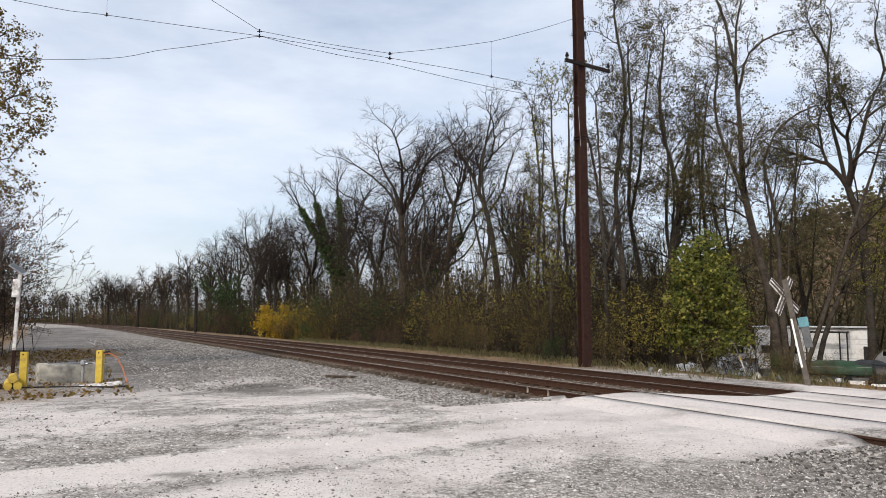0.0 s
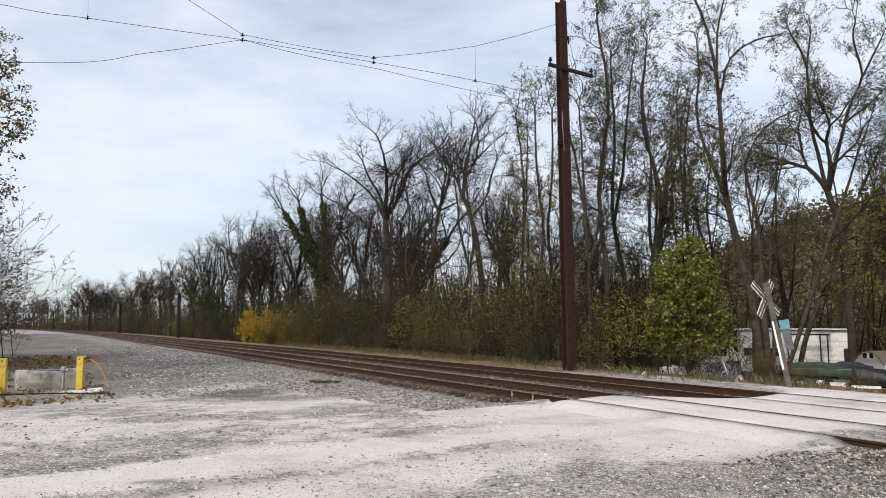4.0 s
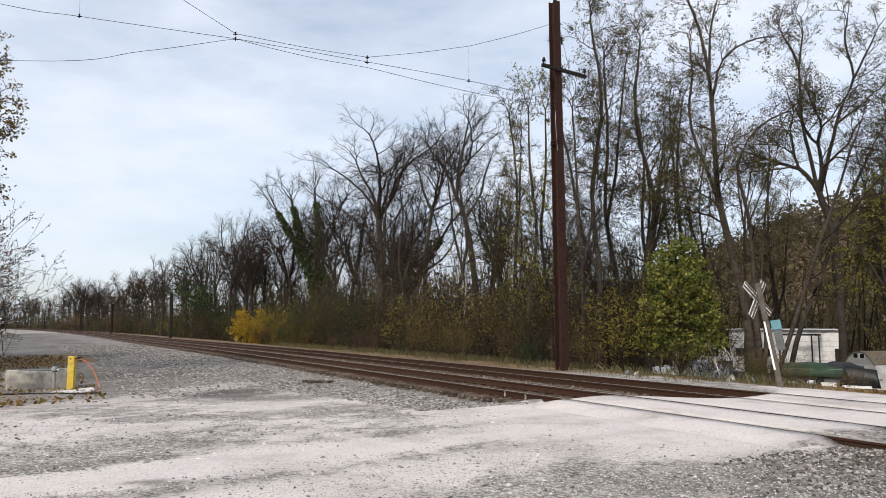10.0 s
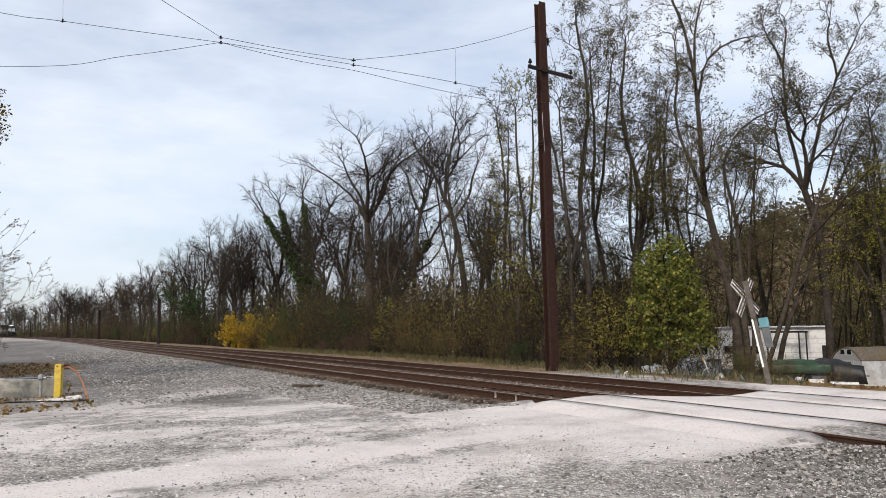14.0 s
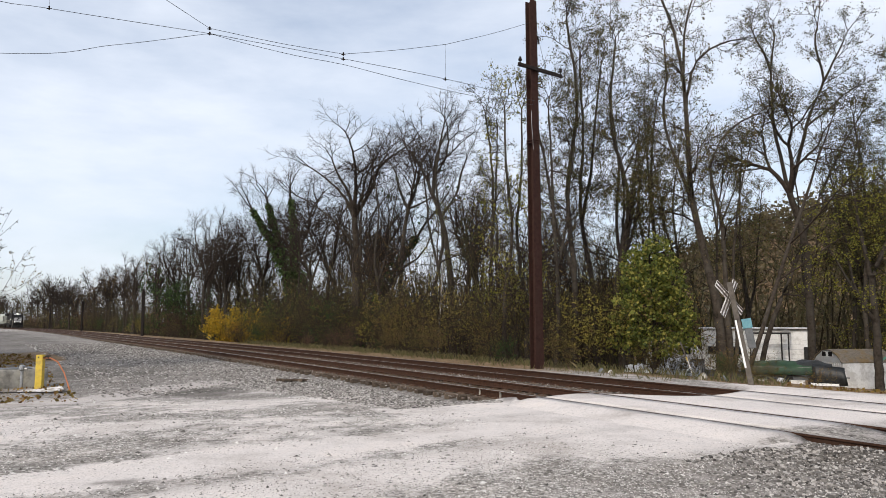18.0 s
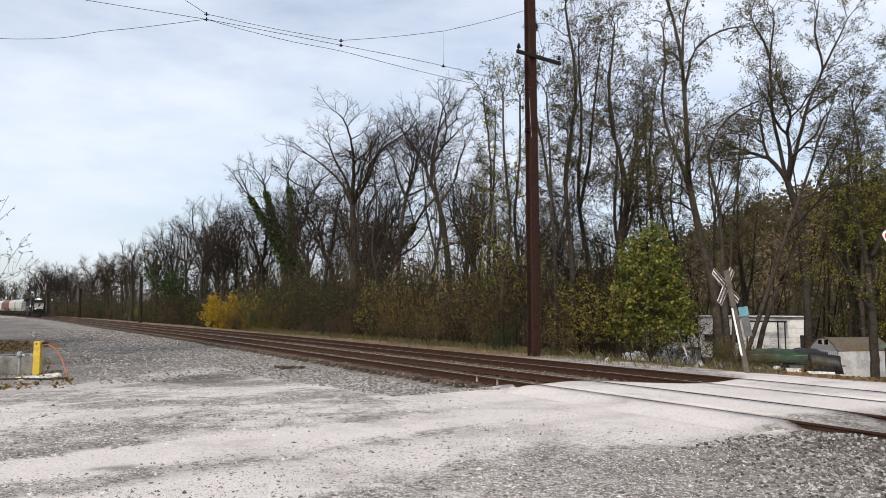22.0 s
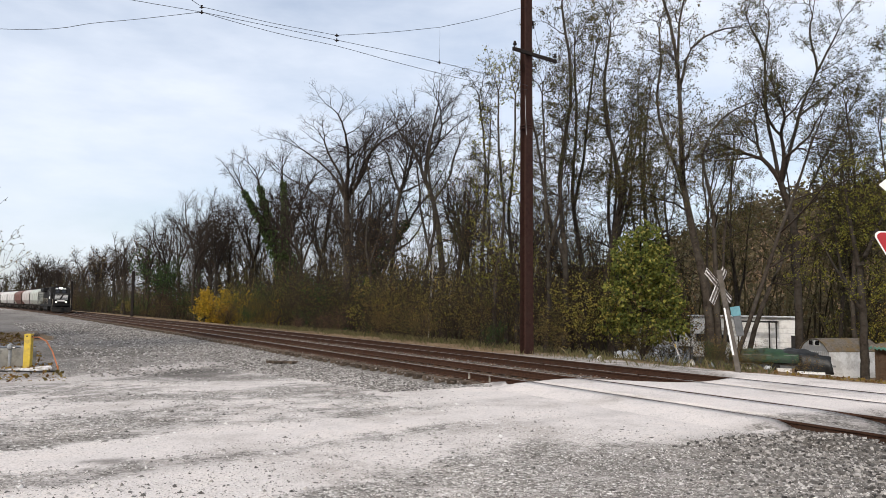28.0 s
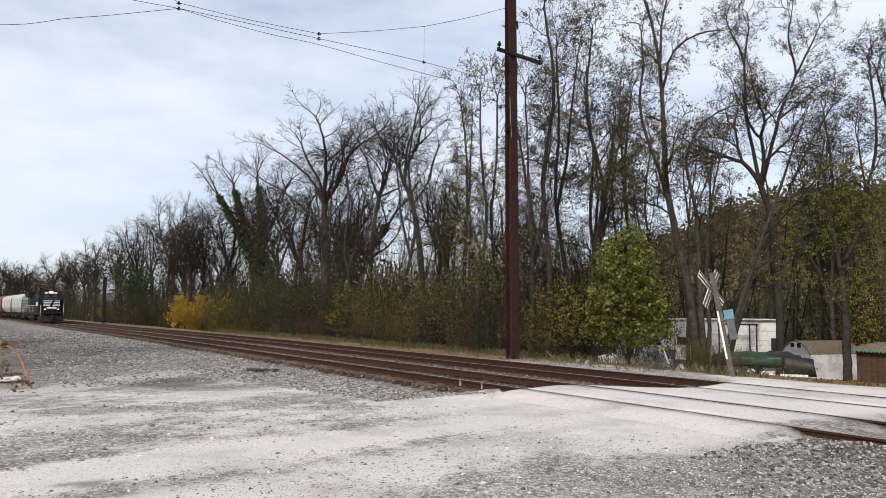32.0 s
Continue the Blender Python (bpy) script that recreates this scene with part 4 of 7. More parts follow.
def named_trees():
    # bare crowns over the middle of the wood
    for k, x, y, h, a in (("oak3", -1.2, 92, 1.0, 150), ("oak1", -11.5, 98, 1.05, 210), ("oak1", -29.5, 118, 1.1, 60), ("oak1", -24.0, 104, 0.9, 130), ("oak3", -20.5, 112, 1.12, 40),
                          ("oak3", -25.0, 116, 1.0, 10), ("oak1", 8.5, 74, 1.0, 300), ("oak2", 6.5, 66, 0.85, 30), ("oak2", -0.5, 66, 0.6, 100), ("oak3", -33.5, 122, 0.95, 200), ("oak1", -38.0, 130, 0.95, 300),
                          ("lem", 3.4, 58, 0.85, 0), ("lem", 6.6, 47, 0.85, 120), ("lem", 7.7, 42, 1.2, 220), ("br5", 3.0, 54, 0.6, 10), ("br5", 1.2, 56, 0.45, 90)):
        plant_at(k, x, y, h, a)
    # the great bare crowns over the middle of the wood
    fine = Habit(0.0125, 6.8, 0.15, 0.004, hairs=4, hair=0.7, extra=0.6)
    t = branching(211, [([(0, 0, -0.5), (-0.09, 0, 7), (-0.13, 0.1, 11), (-0.23, 0, 14)], 0.40, 0.24, 0.45, 5), ([(-0.23, 0, 13.8), (-1.19, 0.4, 16.4), (-2.7, 0.8, 18.4), (-4.0, 1.0, 19.6)], 0.15, 0.06, 0.2, 7),
                        ([(-0.23, 0, 14), (-0.62, -0.5, 16.3), (-1.4, -1.2, 18), (-2.0, -1.6, 19.8)], 0.16, 0.06, 0.2, 7), ([(-0.23, 0, 14), (0.4, 0.3, 16.8), (0.64, 0.7, 18.6), (1.1, 1.0, 20)], 0.16, 0.06, 0.2, 7),
                        ([(-0.13, 0.1, 11), (-1.76, -0.6, 13.4), (-3.6, -1.2, 15.2), (-4.8, -1.5, 16)], 0.13, 0.05, 0.25, 6), ([(-0.13, 0.1, 12), (1.3, -0.4, 14.4), (2.2, -0.6, 16)], 0.11, 0.05, 0.25, 5)], fine)
    t.make("bare_tree", "great bare tree with a broad round crown of fine twigs", LEAF_RUST).matrix_world = pose(-3.72, 72, ground_z(-3.72, 72)) @ Matrix.Diagonal((1.22, 1.1, 0.94, 1))
    t = branching(223, [([(0, 0, -0.5), (0.1, 0, 5), (0.23, 0, 9.6), (0.81, 0, 13.6)], 0.24, 0.17, 0.7, 2), ([(0.81, 0, 13.6), (-0.03, 0.2, 15.5), (-0.33, 0.2, 17), (-0.9, 0.4, 18)], 0.12, 0.05, 0.2, 5),
                        ([(0.81, 0, 13.6), (1.48, -0.2, 15.5), (1.9, -0.4, 17.4), (2.3, -0.5, 18.5)], 0.12, 0.05, 0.2, 5), ([(0.81, 0, 13.6), (2.1, 0.2, 14.2), (3.0, 0.3, 14.8), (3.5, 0.4, 15.8)], 0.11, 0.045, 0.3, 4)], fine)
    t.make("bare_tree", "bare tree with a long clean trunk forking high up", LEAF_RUST).matrix_world = pose(0.43, 68, ground_z(0.43, 68))
    t = branching(227, [([(0, 0, -0.5), (-0.1, 0, 5), (-0.3, 0, 9.4), (-0.82, 0, 13.2), (-1.4, 0, 15.2)], 0.30, 0.16, 0.4, 5), ([(-1.4, 0, 15), (-1.97, 0.3, 17.3), (-2.8, 0.6, 19), (-3.3, 0.8, 20)], 0.13, 0.055, 0.2, 7),
                        ([(-1.4, 0, 15), (-1.35, -0.4, 17.8), (-1.0, -0.8, 19.6), (-0.7, -1, 20.6)], 0.13, 0.055, 0.2, 7), ([(-0.82, 0, 13.2), (0.3, 0.3, 15.5), (0.7, 0.6, 17.6), (1.1, 0.8, 19)], 0.12, 0.05, 0.2, 6)], fine)
    t.make("bare_tree", "tall bare tree with upswept limbs and fine twigs", LEAF_RUST).matrix_world = pose(5.12, 64, ground_z(5.12, 64)) @ Matrix.Diagonal((1.22, 1.1, 0.94, 1))
    for x, y, k, h, a in ((9.55, 38, "loc1", 1.0, 30), (11.3, 40, "loc2", 0.95, 120), (13.05, 41, "loc1", 1.02, 250), (16.6, 45, "loc2", 0.95, 60), (31.2, 46, "loc1", 0.95, 330), (33.2, 44.5, "loc1", 1.1, 70), (35.5, 45, "loc2", 1.1, 190), (20.6, 53, "loc2", 0.9, 10), (27.8, 56, "loc1", 0.95, 150), (11.9, 38.5, "br5", 0.9, 40), (6.3, 41.5, "lem", 1.2, 40), (5.9, 43.5, "loc2", 0.8, 250), (14.9, 46, "loc3", 1.05, 0),
                          (17.3, 50, "loc3", 0.9, 60), (22.5, 58, "loc3", 0.85, 330), (15.6, 47, "loc2", 0.85, 200), (30.5, 52, "loc3", 0.9, 10), (32.5, 50, "loc2", 0.9, 0), (35, 52, "loc1", 0.9, 140), (8.4, 37.5, "loc3", 0.8, 40),
                          (9.5, 50, "oak2", 0.6, 0), (12, 54, "oak2", 0.65, 80), (14.5, 56, "oak2", 0.6, 160), (11, 47, "br3", 1.1, 0), (13.5, 49, "br3", 1.2, 50), (16, 52, "br1", 1.2, 0), (18.5, 60, "oak2", 0.6, 240), (9, 56, "br1", 1.4, 90), (14.2, 37.6, "br2", 0.36, 30), (15.3, 37.2, "br2", 0.3, 100)):
        plant_at(k, x, y, h, a)
    for x, y, k, h, a in ((10.8, 36, "br1", 1.0, 0), (9.2, 35, "br5", 0.8, 60), (14.5, 37, "br1", 0.9, 40), (15.6, 38.4, "br2", 0.3, 10), (18.6, 38.6, "br2", 0.3, 80), (15.8, 33.5, "br2", 0.4, 70),
                          (17.4, 33.2, "br2", 0.3, 200), (12.0, 33.0, "br2", 0.45, 15), (7.8, 34, "br2", 0.6, 80), (13.4, 30.2, "br1", 0.30, 0), (14.3, 31.0, "br4", 0.26, 70), (14.9, 30.4, "br1", 0.27, 130), (15.6, 30.5, "br2", 0.24, 50), (17.8, 29.5, "br2", 0.22, 20),
                          (33.5, 47, "br5", 1.1, 120), (34, 44, "br5", 1.2, 0), (33, 41, "br1", 1.3, 20), (35, 46, "br1", 1.4, 60), (36, 40, "br3", 1.2, 0)):
        plant_at(k, x, y, h, a)

    # leaning tree behind the crossbuck: three trunks from one foot
    leafy = Habit(0.0092, 5.6, 0.22, 0.0, (0.5, 1.0), 3, 0.45, 0.5, 2.7, 0.088, 0.12)
    t = branching(61, [([(0, 0, -0.5), (-0.45, 0.1, 4.4), (-1.28, 0.2, 8.5), (-1.5, 0.3, 10.6), (-1.61, 0.3, 15.4), (-2.05, 0.4, 18.8), (-2.6, 0.5, 20.5)], 0.30, 0.06, 0.42, 13),
                       ([(0.12, 0.1, -0.3), (0.05, 0.4, 3.2), (-0.64, 0.7, 6.5), (-1.3, 0.9, 9.8), (-2.19, 1.0, 12.5), (-2.5, 1.1, 14.4), (-2.2, 1.2, 16.5), (-2.3, 1.2, 18.4)], 0.21, 0.045, 0.4, 9),
                       ([(-1.6, 0.3, 14.7), (-0.98, 0, 17), (0.31, -0.2, 17.9), (1.2, -0.3, 18.1)], 0.09, 0.035, 0.3, 6),
                       ([(0.2, -0.15, -0.2), (-0.02, -0.3, 5.6), (-0.22, -0.4, 8.6), (-0.7, -0.5, 11), (0.34, -0.6, 13), (1.9, -0.7, 13.9)], 0.2, 0.04, 0.45, 8),
                       ([(-1.62, 0.3, 16.4), (-1.6, 0.1, 18.4), (-1.27, 0, 20), (-0.9, 0, 20.8)], 0.08, 0.035, 0.2, 6),
                       ([(0.25, 0, 0.2), (0.6, 0, 1.6), (0.5, -0.1, 5.2), (0.9, -0.1, 9), (1.6, -0.2, 12)], 0.13, 0.03, 0.4, 7)], leafy)
    t.make("leaning_tree", "tall leaning tree with several trunks and sparse leaves", LEAF_LOCUST).matrix_world = pose(17.24, 37.0, ground_z(17.24, 37.0))
    # forked tree beside the trailer
    t = branching(67, [([(0, 0, -0.5), (0.0, 0, 4), (-0.07, 0, 8.5), (-0.9, 0.1, 11.9)], 0.27, 0.19, 0.75, 0), ([(-0.9, 0.1, 11.7), (-1.26, 0.3, 14.4), (-1.56, 0.4, 16.4), (-1.52, 0.5, 20.2), (-1.1, 0.6, 22.4)], 0.135, 0.05, 0.3, 12),
                       ([(-1.52, 0.5, 20), (-2.02, 0.3, 21.1), (-2.6, 0.2, 22)], 0.09, 0.05, 0.3, 4), ([(-0.9, 0.1, 11.7), (-0.17, 0, 14.4), (0.29, -0.2, 16.3), (0.88, -0.2, 17.8), (1.5, -0.3, 19.2), (1.0, -0.4, 21.5), (1.2, -0.4, 22.6)], 0.135, 0.05, 0.3, 13),
                       ([(0.29, -0.2, 16.2), (1.56, 0, 17.1), (3.1, 0.3, 18.4), (4.0, 0.4, 19)], 0.09, 0.035, 0.3, 6), ([(1.5, -0.3, 19.1), (2.5, -0.4, 21), (3.2, -0.4, 22.4)], 0.09, 0.04, 0.3, 6)], leafy)
    t.make("forked_tree", "tall forked tree with dark bark and sparse leaves", LEAF_LOCUST).matrix_world = pose(25.79, 43.6, ground_z(25.79, 43.6))
    # slanting tree beyond it
    t = branching(68, [([(-3.0, 0, -0.5), (-1.6, 0, 4), (0, 0, 7.5), (1.9, 0, 12), (4.0, 0, 16.1), (5.6, 0, 18.6)], 0.2, 0.05, 0.3, 14)], leafy)
    t.make("slanting_tree", "slanting slender tree with sparse leaves", LEAF_LOCUST).matrix_world = pose(27.33, 48, ground_z(24.4, 48))
    # slim bare tree with a fan of upright twigs
    t = branching(69, [([(0, 0, -0.5), (0.19, 0, 6.5), (0.35, 0, 10.5), (0.8, 0, 13)], 0.15, 0.05, 0.45, 9), ([(0.28, 0, 9.4), (1.5, 0.2, 12), (2.2, 0.3, 13.5)], 0.08, 0.04, 0.2, 5), ([(0.3, 0, 9.8), (-0.08, -0.2, 12.6), (-0.13, -0.3, 14)], 0.08, 0.04, 0.2, 5)],
                  Habit(0.0115, 6.4, 0.12, 0.02, (0.35, 0.7), extra=0.4))
    t.make("bare_tree", "slim bare tree with a fan of upright twigs", LEAF_RUST).matrix_world = pose(21.29, 47, ground_z(21.29, 47))
    # low forked tree by the fence, leaves turning yellow
    t = grown(71, [([(0, 0, -0.4), (0.05, 0, 2.4), (-0.1, 0, 5.6)], 0.22, 0.15), ([(-0.1, 0, 3.4), (-1.1, 0, 5.0), (-2.4, 0.2, 7.6)], 0.11, 0.03), ([(-0.1, 0, 5.4), (1.0, 0.2, 7.4), (2.0, 0, 9.4)], 0.12, 0.04), ([(-0.1, 0, 5.4), (-0.2, 0.5, 8.0), (-0.4, 0.6, 10.5)], 0.12, 0.03)],
              [((0, 0, 8.6), (3.4, 2.6, 2.6)), ((-2.6, 0, 6.0), (1.6, 1.6, 1.6)), ((2.4, 0, 5.4), (2.2, 1.8, 1.5)), ((-0.6, -0.5, 4.6), (2.0, 1.4, 0.9))], 800, 0.35, 0.5, 4, 0.008, 2.1, 0.085, 7.0, 2, 0.5, 0.0, 0.35)
    t.make("low_tree", "low spreading tree with thin green and yellow leaves", LEAF_LEMON).matrix_world = pose(23.6, 34.3, ground_z(23.6, 34.3))
    # dense green young tree
    t = grown(73, [([(0, 0, -0.4), (0.1, 0, 2.5), (0.0, 0.1, 5.8)], 0.10, 0.03), ([(0.05, 0, 0.1), (-0.6, 0, 1.6), (-0.8, 0.1, 4)], 0.07, 0.02), ([(0.05, 0, 0.1), (0.6, 0.1, 1.5), (1.0, 0, 3.6)], 0.07, 0.02)],
              [((0, 0, 4.6), (1.6, 1.6, 1.9)), ((-1.0, 0, 3.1), (1.1, 1.2, 1.2)), ((1.1, 0, 2.9), (1.1, 1.2, 1.1)), ((0.1, 0, 6.0), (0.9, 0.9, 0.9)), ((0.9, -0.2, 1.7), (1.4, 1.2, 0.8)), ((-0.9, 0, 1.8), (1.2, 1.2, 0.8))], 1300, 0.25, 0.33, 3, 0.007, 2.2, 0.155, 10.0, 2, 0.35, 0.0, 0.6)
    t.make("young_tree", "dense young tree in fresh green and yellow leaf", LEAF_GREEN).matrix_world = pose(12.6, 34.9, ground_z(12.6, 34.9))
    # slanting dead trunk
    t = Tree(79, 0.15, 0, 2, 0.7, 0.1, (3, 4), 0.01)
    t.limb(None, None, 0, 0.13, 0, 0.5, 0.5, [(-0.5, 0, -0.3), (0.35, -0.1, 2.0), (1.7, -0.4, 6), (2.9, -0.8, 9.5)])
    t.make("dead_tree", "bare slanting dead tree among the others", LEAF_RUST).matrix_world = pose(17.3, 34.4, ground_z(17.3, 34.4))
    # ivy-clad tree
    stem = [(0, 0, -0.5), (0.1, 0, 4.5), (-0.1, 0, 8.5)]
    arms = [[(-0.1, 0, 8.2), (-1.9, 0, 12.6), (-3.9, 0, 16.6), (-5.9, 0, 20)], [(-0.1, 0, 8.2), (-1.6, 0.6, 14), (-3.0, 0.8, 18), (-3.8, 1, 21)], [(-0.1, 0, 8.4), (0.3, 0, 14), (0.1, 0, 18.5), (-0.3, 0, 21.5)]]
    t = branching(83, [(stem, 0.6, 0.45, 0.9, 0)] + [(q, 0.3, 0.13, 0.4, 7) for q in arms] + [([(0.2, 0, 10), (2.4, 0.4, 13.5), (4.2, 0.6, 16)], 0.14, 0.06, 0.2, 6)], Habit(0.02, 6.6, 0.13, 0.012, hairs=4, hair=0.9, extra=0.6))
    t.cloak(stem, 1.9, 2400, 0.44)
    for q in arms:
        t.cloak(q, 0.95, 2000, 0.36)
    for c, k in (((2.4, 0, 2), 2.4), ((3.2, 0.3, 5.5), 2.0), ((1.5, 0, 8.5), 1.8), ((-1.2, 0, 3.5), 1.6), ((0.4, 0, 11), 1.2), ((4.0, 0, 1.5), 1.6)):
        t.cloak([(c[0], c[1], c[2] - 1.2 * k), (c[0], c[1], c[2] + 1.2 * k)], k, 800, 0.42)
    t.make("ivy_tree", "forked tree cloaked in dark ivy", LEAF_IVY).matrix_world = pose(-15.2, 108, ground_z(-15.2, 108))
    # fallen ivy-hung trunk
    t = Tree(89, 0.35, 0.6, 3, 0.7, 0.1, (3, 5), 0.012)
    path = [(0, 0, -0.3), (1.6, 0, 4), (3.6, 0, 8), (5.8, 0, 11)]
    t.limb(None, None, 0, 0.3, 0, 0.5, 0.5, path)
    t.cloak(path, 0.9, 900, 0.38)
    t.make("ivy_tree", "leaning dead tree hung with dark ivy", LEAF_IVY).matrix_world = pose(-3.6, 70, ground_z(-3.6, 70))
    # golden bush
    t = Tree(97, 0.2, 13, 2, 0.7, 0.05, (6, 8), 0.012)
    for i in range(16):
        t.limb(Vector((t.rng.gauss(0, 1.6), t.rng.gauss(0, 1.0), -0.2)), bend(UP, t.rng, 0.6), t.rng.uniform(1.6, 3.4), 0.04, 0, 0.3, 0.1)
    b = t.make("golden_bush", "bush in bright golden autumn leaf", LEAF_YELLOW, MAT_TWIG, "bush", "undergrowth along the tracks", "stuff", "stems", "twigs")
    b.matrix_world = pose(-19.4, 89, ground_z(-19.4, 89))
    b2 = copy_thing(b, pose(-16.6, 88, ground_z(-16.6, 88), 0, 0, 100))
    b2.scale = (0.9, 0.9, 0.8)
    b3 = copy_thing(b, pose(-14.9, 86.5, ground_z(-14.9, 86.5), 0, 0, 220))
    b3.scale = (0.7, 0.7, 0.6)
    for k, x, y, h in (("br5", -14.6, 91, 1.3), ("br5", -12.8, 90, 1.2), ("br4", -22.4, 92, 0.5), ("br4", -11.6, 91, 1.1)):
        plant_at(k, x, y, h, 40 * x)
    # pale thin birch stem
    for x, y, k in ((3.3, 56, 8.5), (9.5, 52, 7.5)):
        bm = bmesh.new()
        tube(bm, [(0, 0, -0.2), (0.25, 0, k * 0.5), (0.5, 0, k)], [0.09, 0.07, 0.03], 7)
        ob = part("birch_stem", bm, MAT_PALE, None, "", True)
        tagged(ob, "thin pale birch stem at the edge of the wood", "tree", "trees of the wood")
        ob.matrix_world = pose(x, y, ground_z(x, y))
    # trees across the yard, on the other side of the line
    t = grown(101, [([(0, 0, -0.4), (0.3, 0, 4), (0.4, 0, 8)], 0.32, 0.2), ([(0.4, 0, 7.6), (2.4, 0.2, 9.4), (5.2, 0.4, 10.6)], 0.14, 0.04), ([(0.4, 0, 7.8), (1.8, 0.3, 11), (4.2, 0.6, 13)], 0.14, 0.04), ([(0.4, 0, 7.8), (-0.6, 0, 11), (-0.8, 0.3, 14)], 0.14, 0.04), ([(0.3, 0, 6), (2.6, -0.3, 7.4), (5.4, -0.4, 8.2)], 0.12, 0.03)],
              [((5.6, 0, 10.3), (2.4, 2.4, 2.3)), ((4.6, 0, 13), (2.6, 2.4, 1.8)), ((5.6, 0, 7.4), (1.7, 1.8, 1.3)), ((0.5, 0, 12), (3, 3, 3)), ((3.0, 0, 8.6), (2, 2, 1.5))], 1500, 0.35, 0.45, 5, 0.009, 2.0, 0.11, 7.0, 2, 0.5)
    t.make("spreading_tree", "spreading tree with thin pale yellow-brown leaves", LEAF_RUST).matrix_world = pose(-23.6, 28.6, ground_z(-23.6, 28.6))
    for x, y, k, h, a in ((-23.0, 32.6, "br6", 1.0, 0), (-23.6, 36.2, "br6", 1.25, 30), (-24.4, 38.2, "br6", 1.4, 60), (-23.4, 34.0, "br6", 1.2, 120), (-25.6, 41, "br6", 1.5, 10), (-22.6, 34.6, "br6", 1.1, 90), (-22.6, 35.5, "br6", 1.3, 200), (-23.6, 37.5, "br6", 1.3, 40), (-24.6, 40, "oak2", 0.5, 0), (-25, 43, "br6", 1.3, 130), (-27.5, 47, "oak2", 0.45, 120), (-29, 50, "br6", 1.3, 10)):
        plant_at(k, x - 0.04 * y - 1.6, y, h, a)
    for x, y, k, h, a in ((-23.6, 30.5, "br6", 1.1, 0), (-22.9, 33.2, "br6", 1.2, 250), (-23.4, 35.4, "br6", 1.4, 310), (-24.0, 38.6, "br6", 1.5, 170), (-22.9, 31.6, "br6", 0.9, 80), (-25.5, 42.0, "br6", 1.4, 220), (-22.4, 33.5, "br2", 0.6, 20), (-22.2, 35.5, "br2", 0.5, 60), (-23.8, 34, "br6", 1.3, 20), (-24.2, 36, "br1", 1.5, 300), (-25.6, 39, "br1", 1.5, 30), (-26.5, 43, "br3", 1.4, 60), (-24.5, 30, "br1", 1.8, 0), (-25.5, 34, "br1", 1.8, 70), (-23.2, 37, "br2", 0.7, 120), (-24.8, 41, "br3", 1.2, 160), (-27, 46, "br1", 1.4, 200),
                          (-25.5, 32, "oak2", 0.45, 20), (-29.5, 51, "br3", 1.2, 0), (-33, 57, "oak2", 0.4, 0), (-35, 61, "br1", 1.2, 10), (-28, 40, "oak2", 0.5, 220), (-40, 70, "br3", 1.0, 70), (-46, 82, "br1", 1.2, 10), (-54, 95, "br3", 1.1, 20), (-64, 112, "br1", 1.2, 60)):
        plant_at(k, x - 0.04 * y - 1.6, y, h, a)


named_trees()

# ---- pieces of the line: ties, ballast, stones ----
def tie_mesh():
    bm = bmesh.new()
    box(bm, -0.115, -1.3, -0.18, 0.115, 1.3, 0.0, 0.018)
    me = bpy.data.meshes.new("tie")
    for y in (-0.752, 0.752):
        box(bm, -0.09, y - 0.18, -0.004, 0.09, y + 0.18, 0.014)
        for sx in (-0.06, 0.06):
            for sy in (-0.11, 0.11):
                box(bm, sx - 0.012, y + sy - 0.012, 0.012, sx + 0.012, y + sy + 0.012, 0.045)
    bm.normal_update()
    bm.to_mesh(me)
    bm.free()
    me.materials.append(MAT_TIE)
    me.materials.append(MAT_PLATE)
    for p in me.polygons:
        if p.center.z > -0.0035 and abs(abs(p.center.y) - 0.752) < 0.19 and (p.area < 0.05) and abs(p.center.x) < 0.1:
            p.material_index = 1
    return me


def build_ties():
    rng = random.Random(31)
    me = tie_mesh()
    for tr, u, dz, tilt in TRACKS:
        V, F = [], []
        s = -38.0
        while s < 400:
            if not (ROAD_R - 0.2 < s < ROAD_L + (0.3 if u < 1 else -0.9)):
                h = HEAD if s <= 0 else heading(s)
                p = at(s, u + rng.uniform(-0.06, 0.06), -0.182 + dz + tilt / 2 + rng.uniform(-0.012, 0.0))
                m = pose(p.x, p.y, p.z, math.degrees(tilt / 1.5), 0, math.degrees(h) + 90 - 90 + rng.uniform(-1.2, 1.2))
                m = m @ pose(0, 0, 0, 0, 0, 90)
                if -12 < s < 70:
                    ob = new("tie", me)
                    ob.parent = tr
                    ob.matrix_world = m
                else:
                    n = len(V)
                    for z in (-0.15, 0.0):
                        for y in (-1.3, 1.3):
                            for x in (-0.115, 0.115):
                                V.append(m @ Vector((x, y, z)))
                    F.extend([tuple(n + i for i in f) for f in ((4, 5, 7, 6), (0, 1, 5, 4), (2, 6, 7, 3), (0, 4, 6, 2), (1, 3, 7, 5))])
            s += 0.54
        ob = mesh_ob("far_ties", V, F, MAT_TIE, tr)
        tagged(ob, kind="stuff")


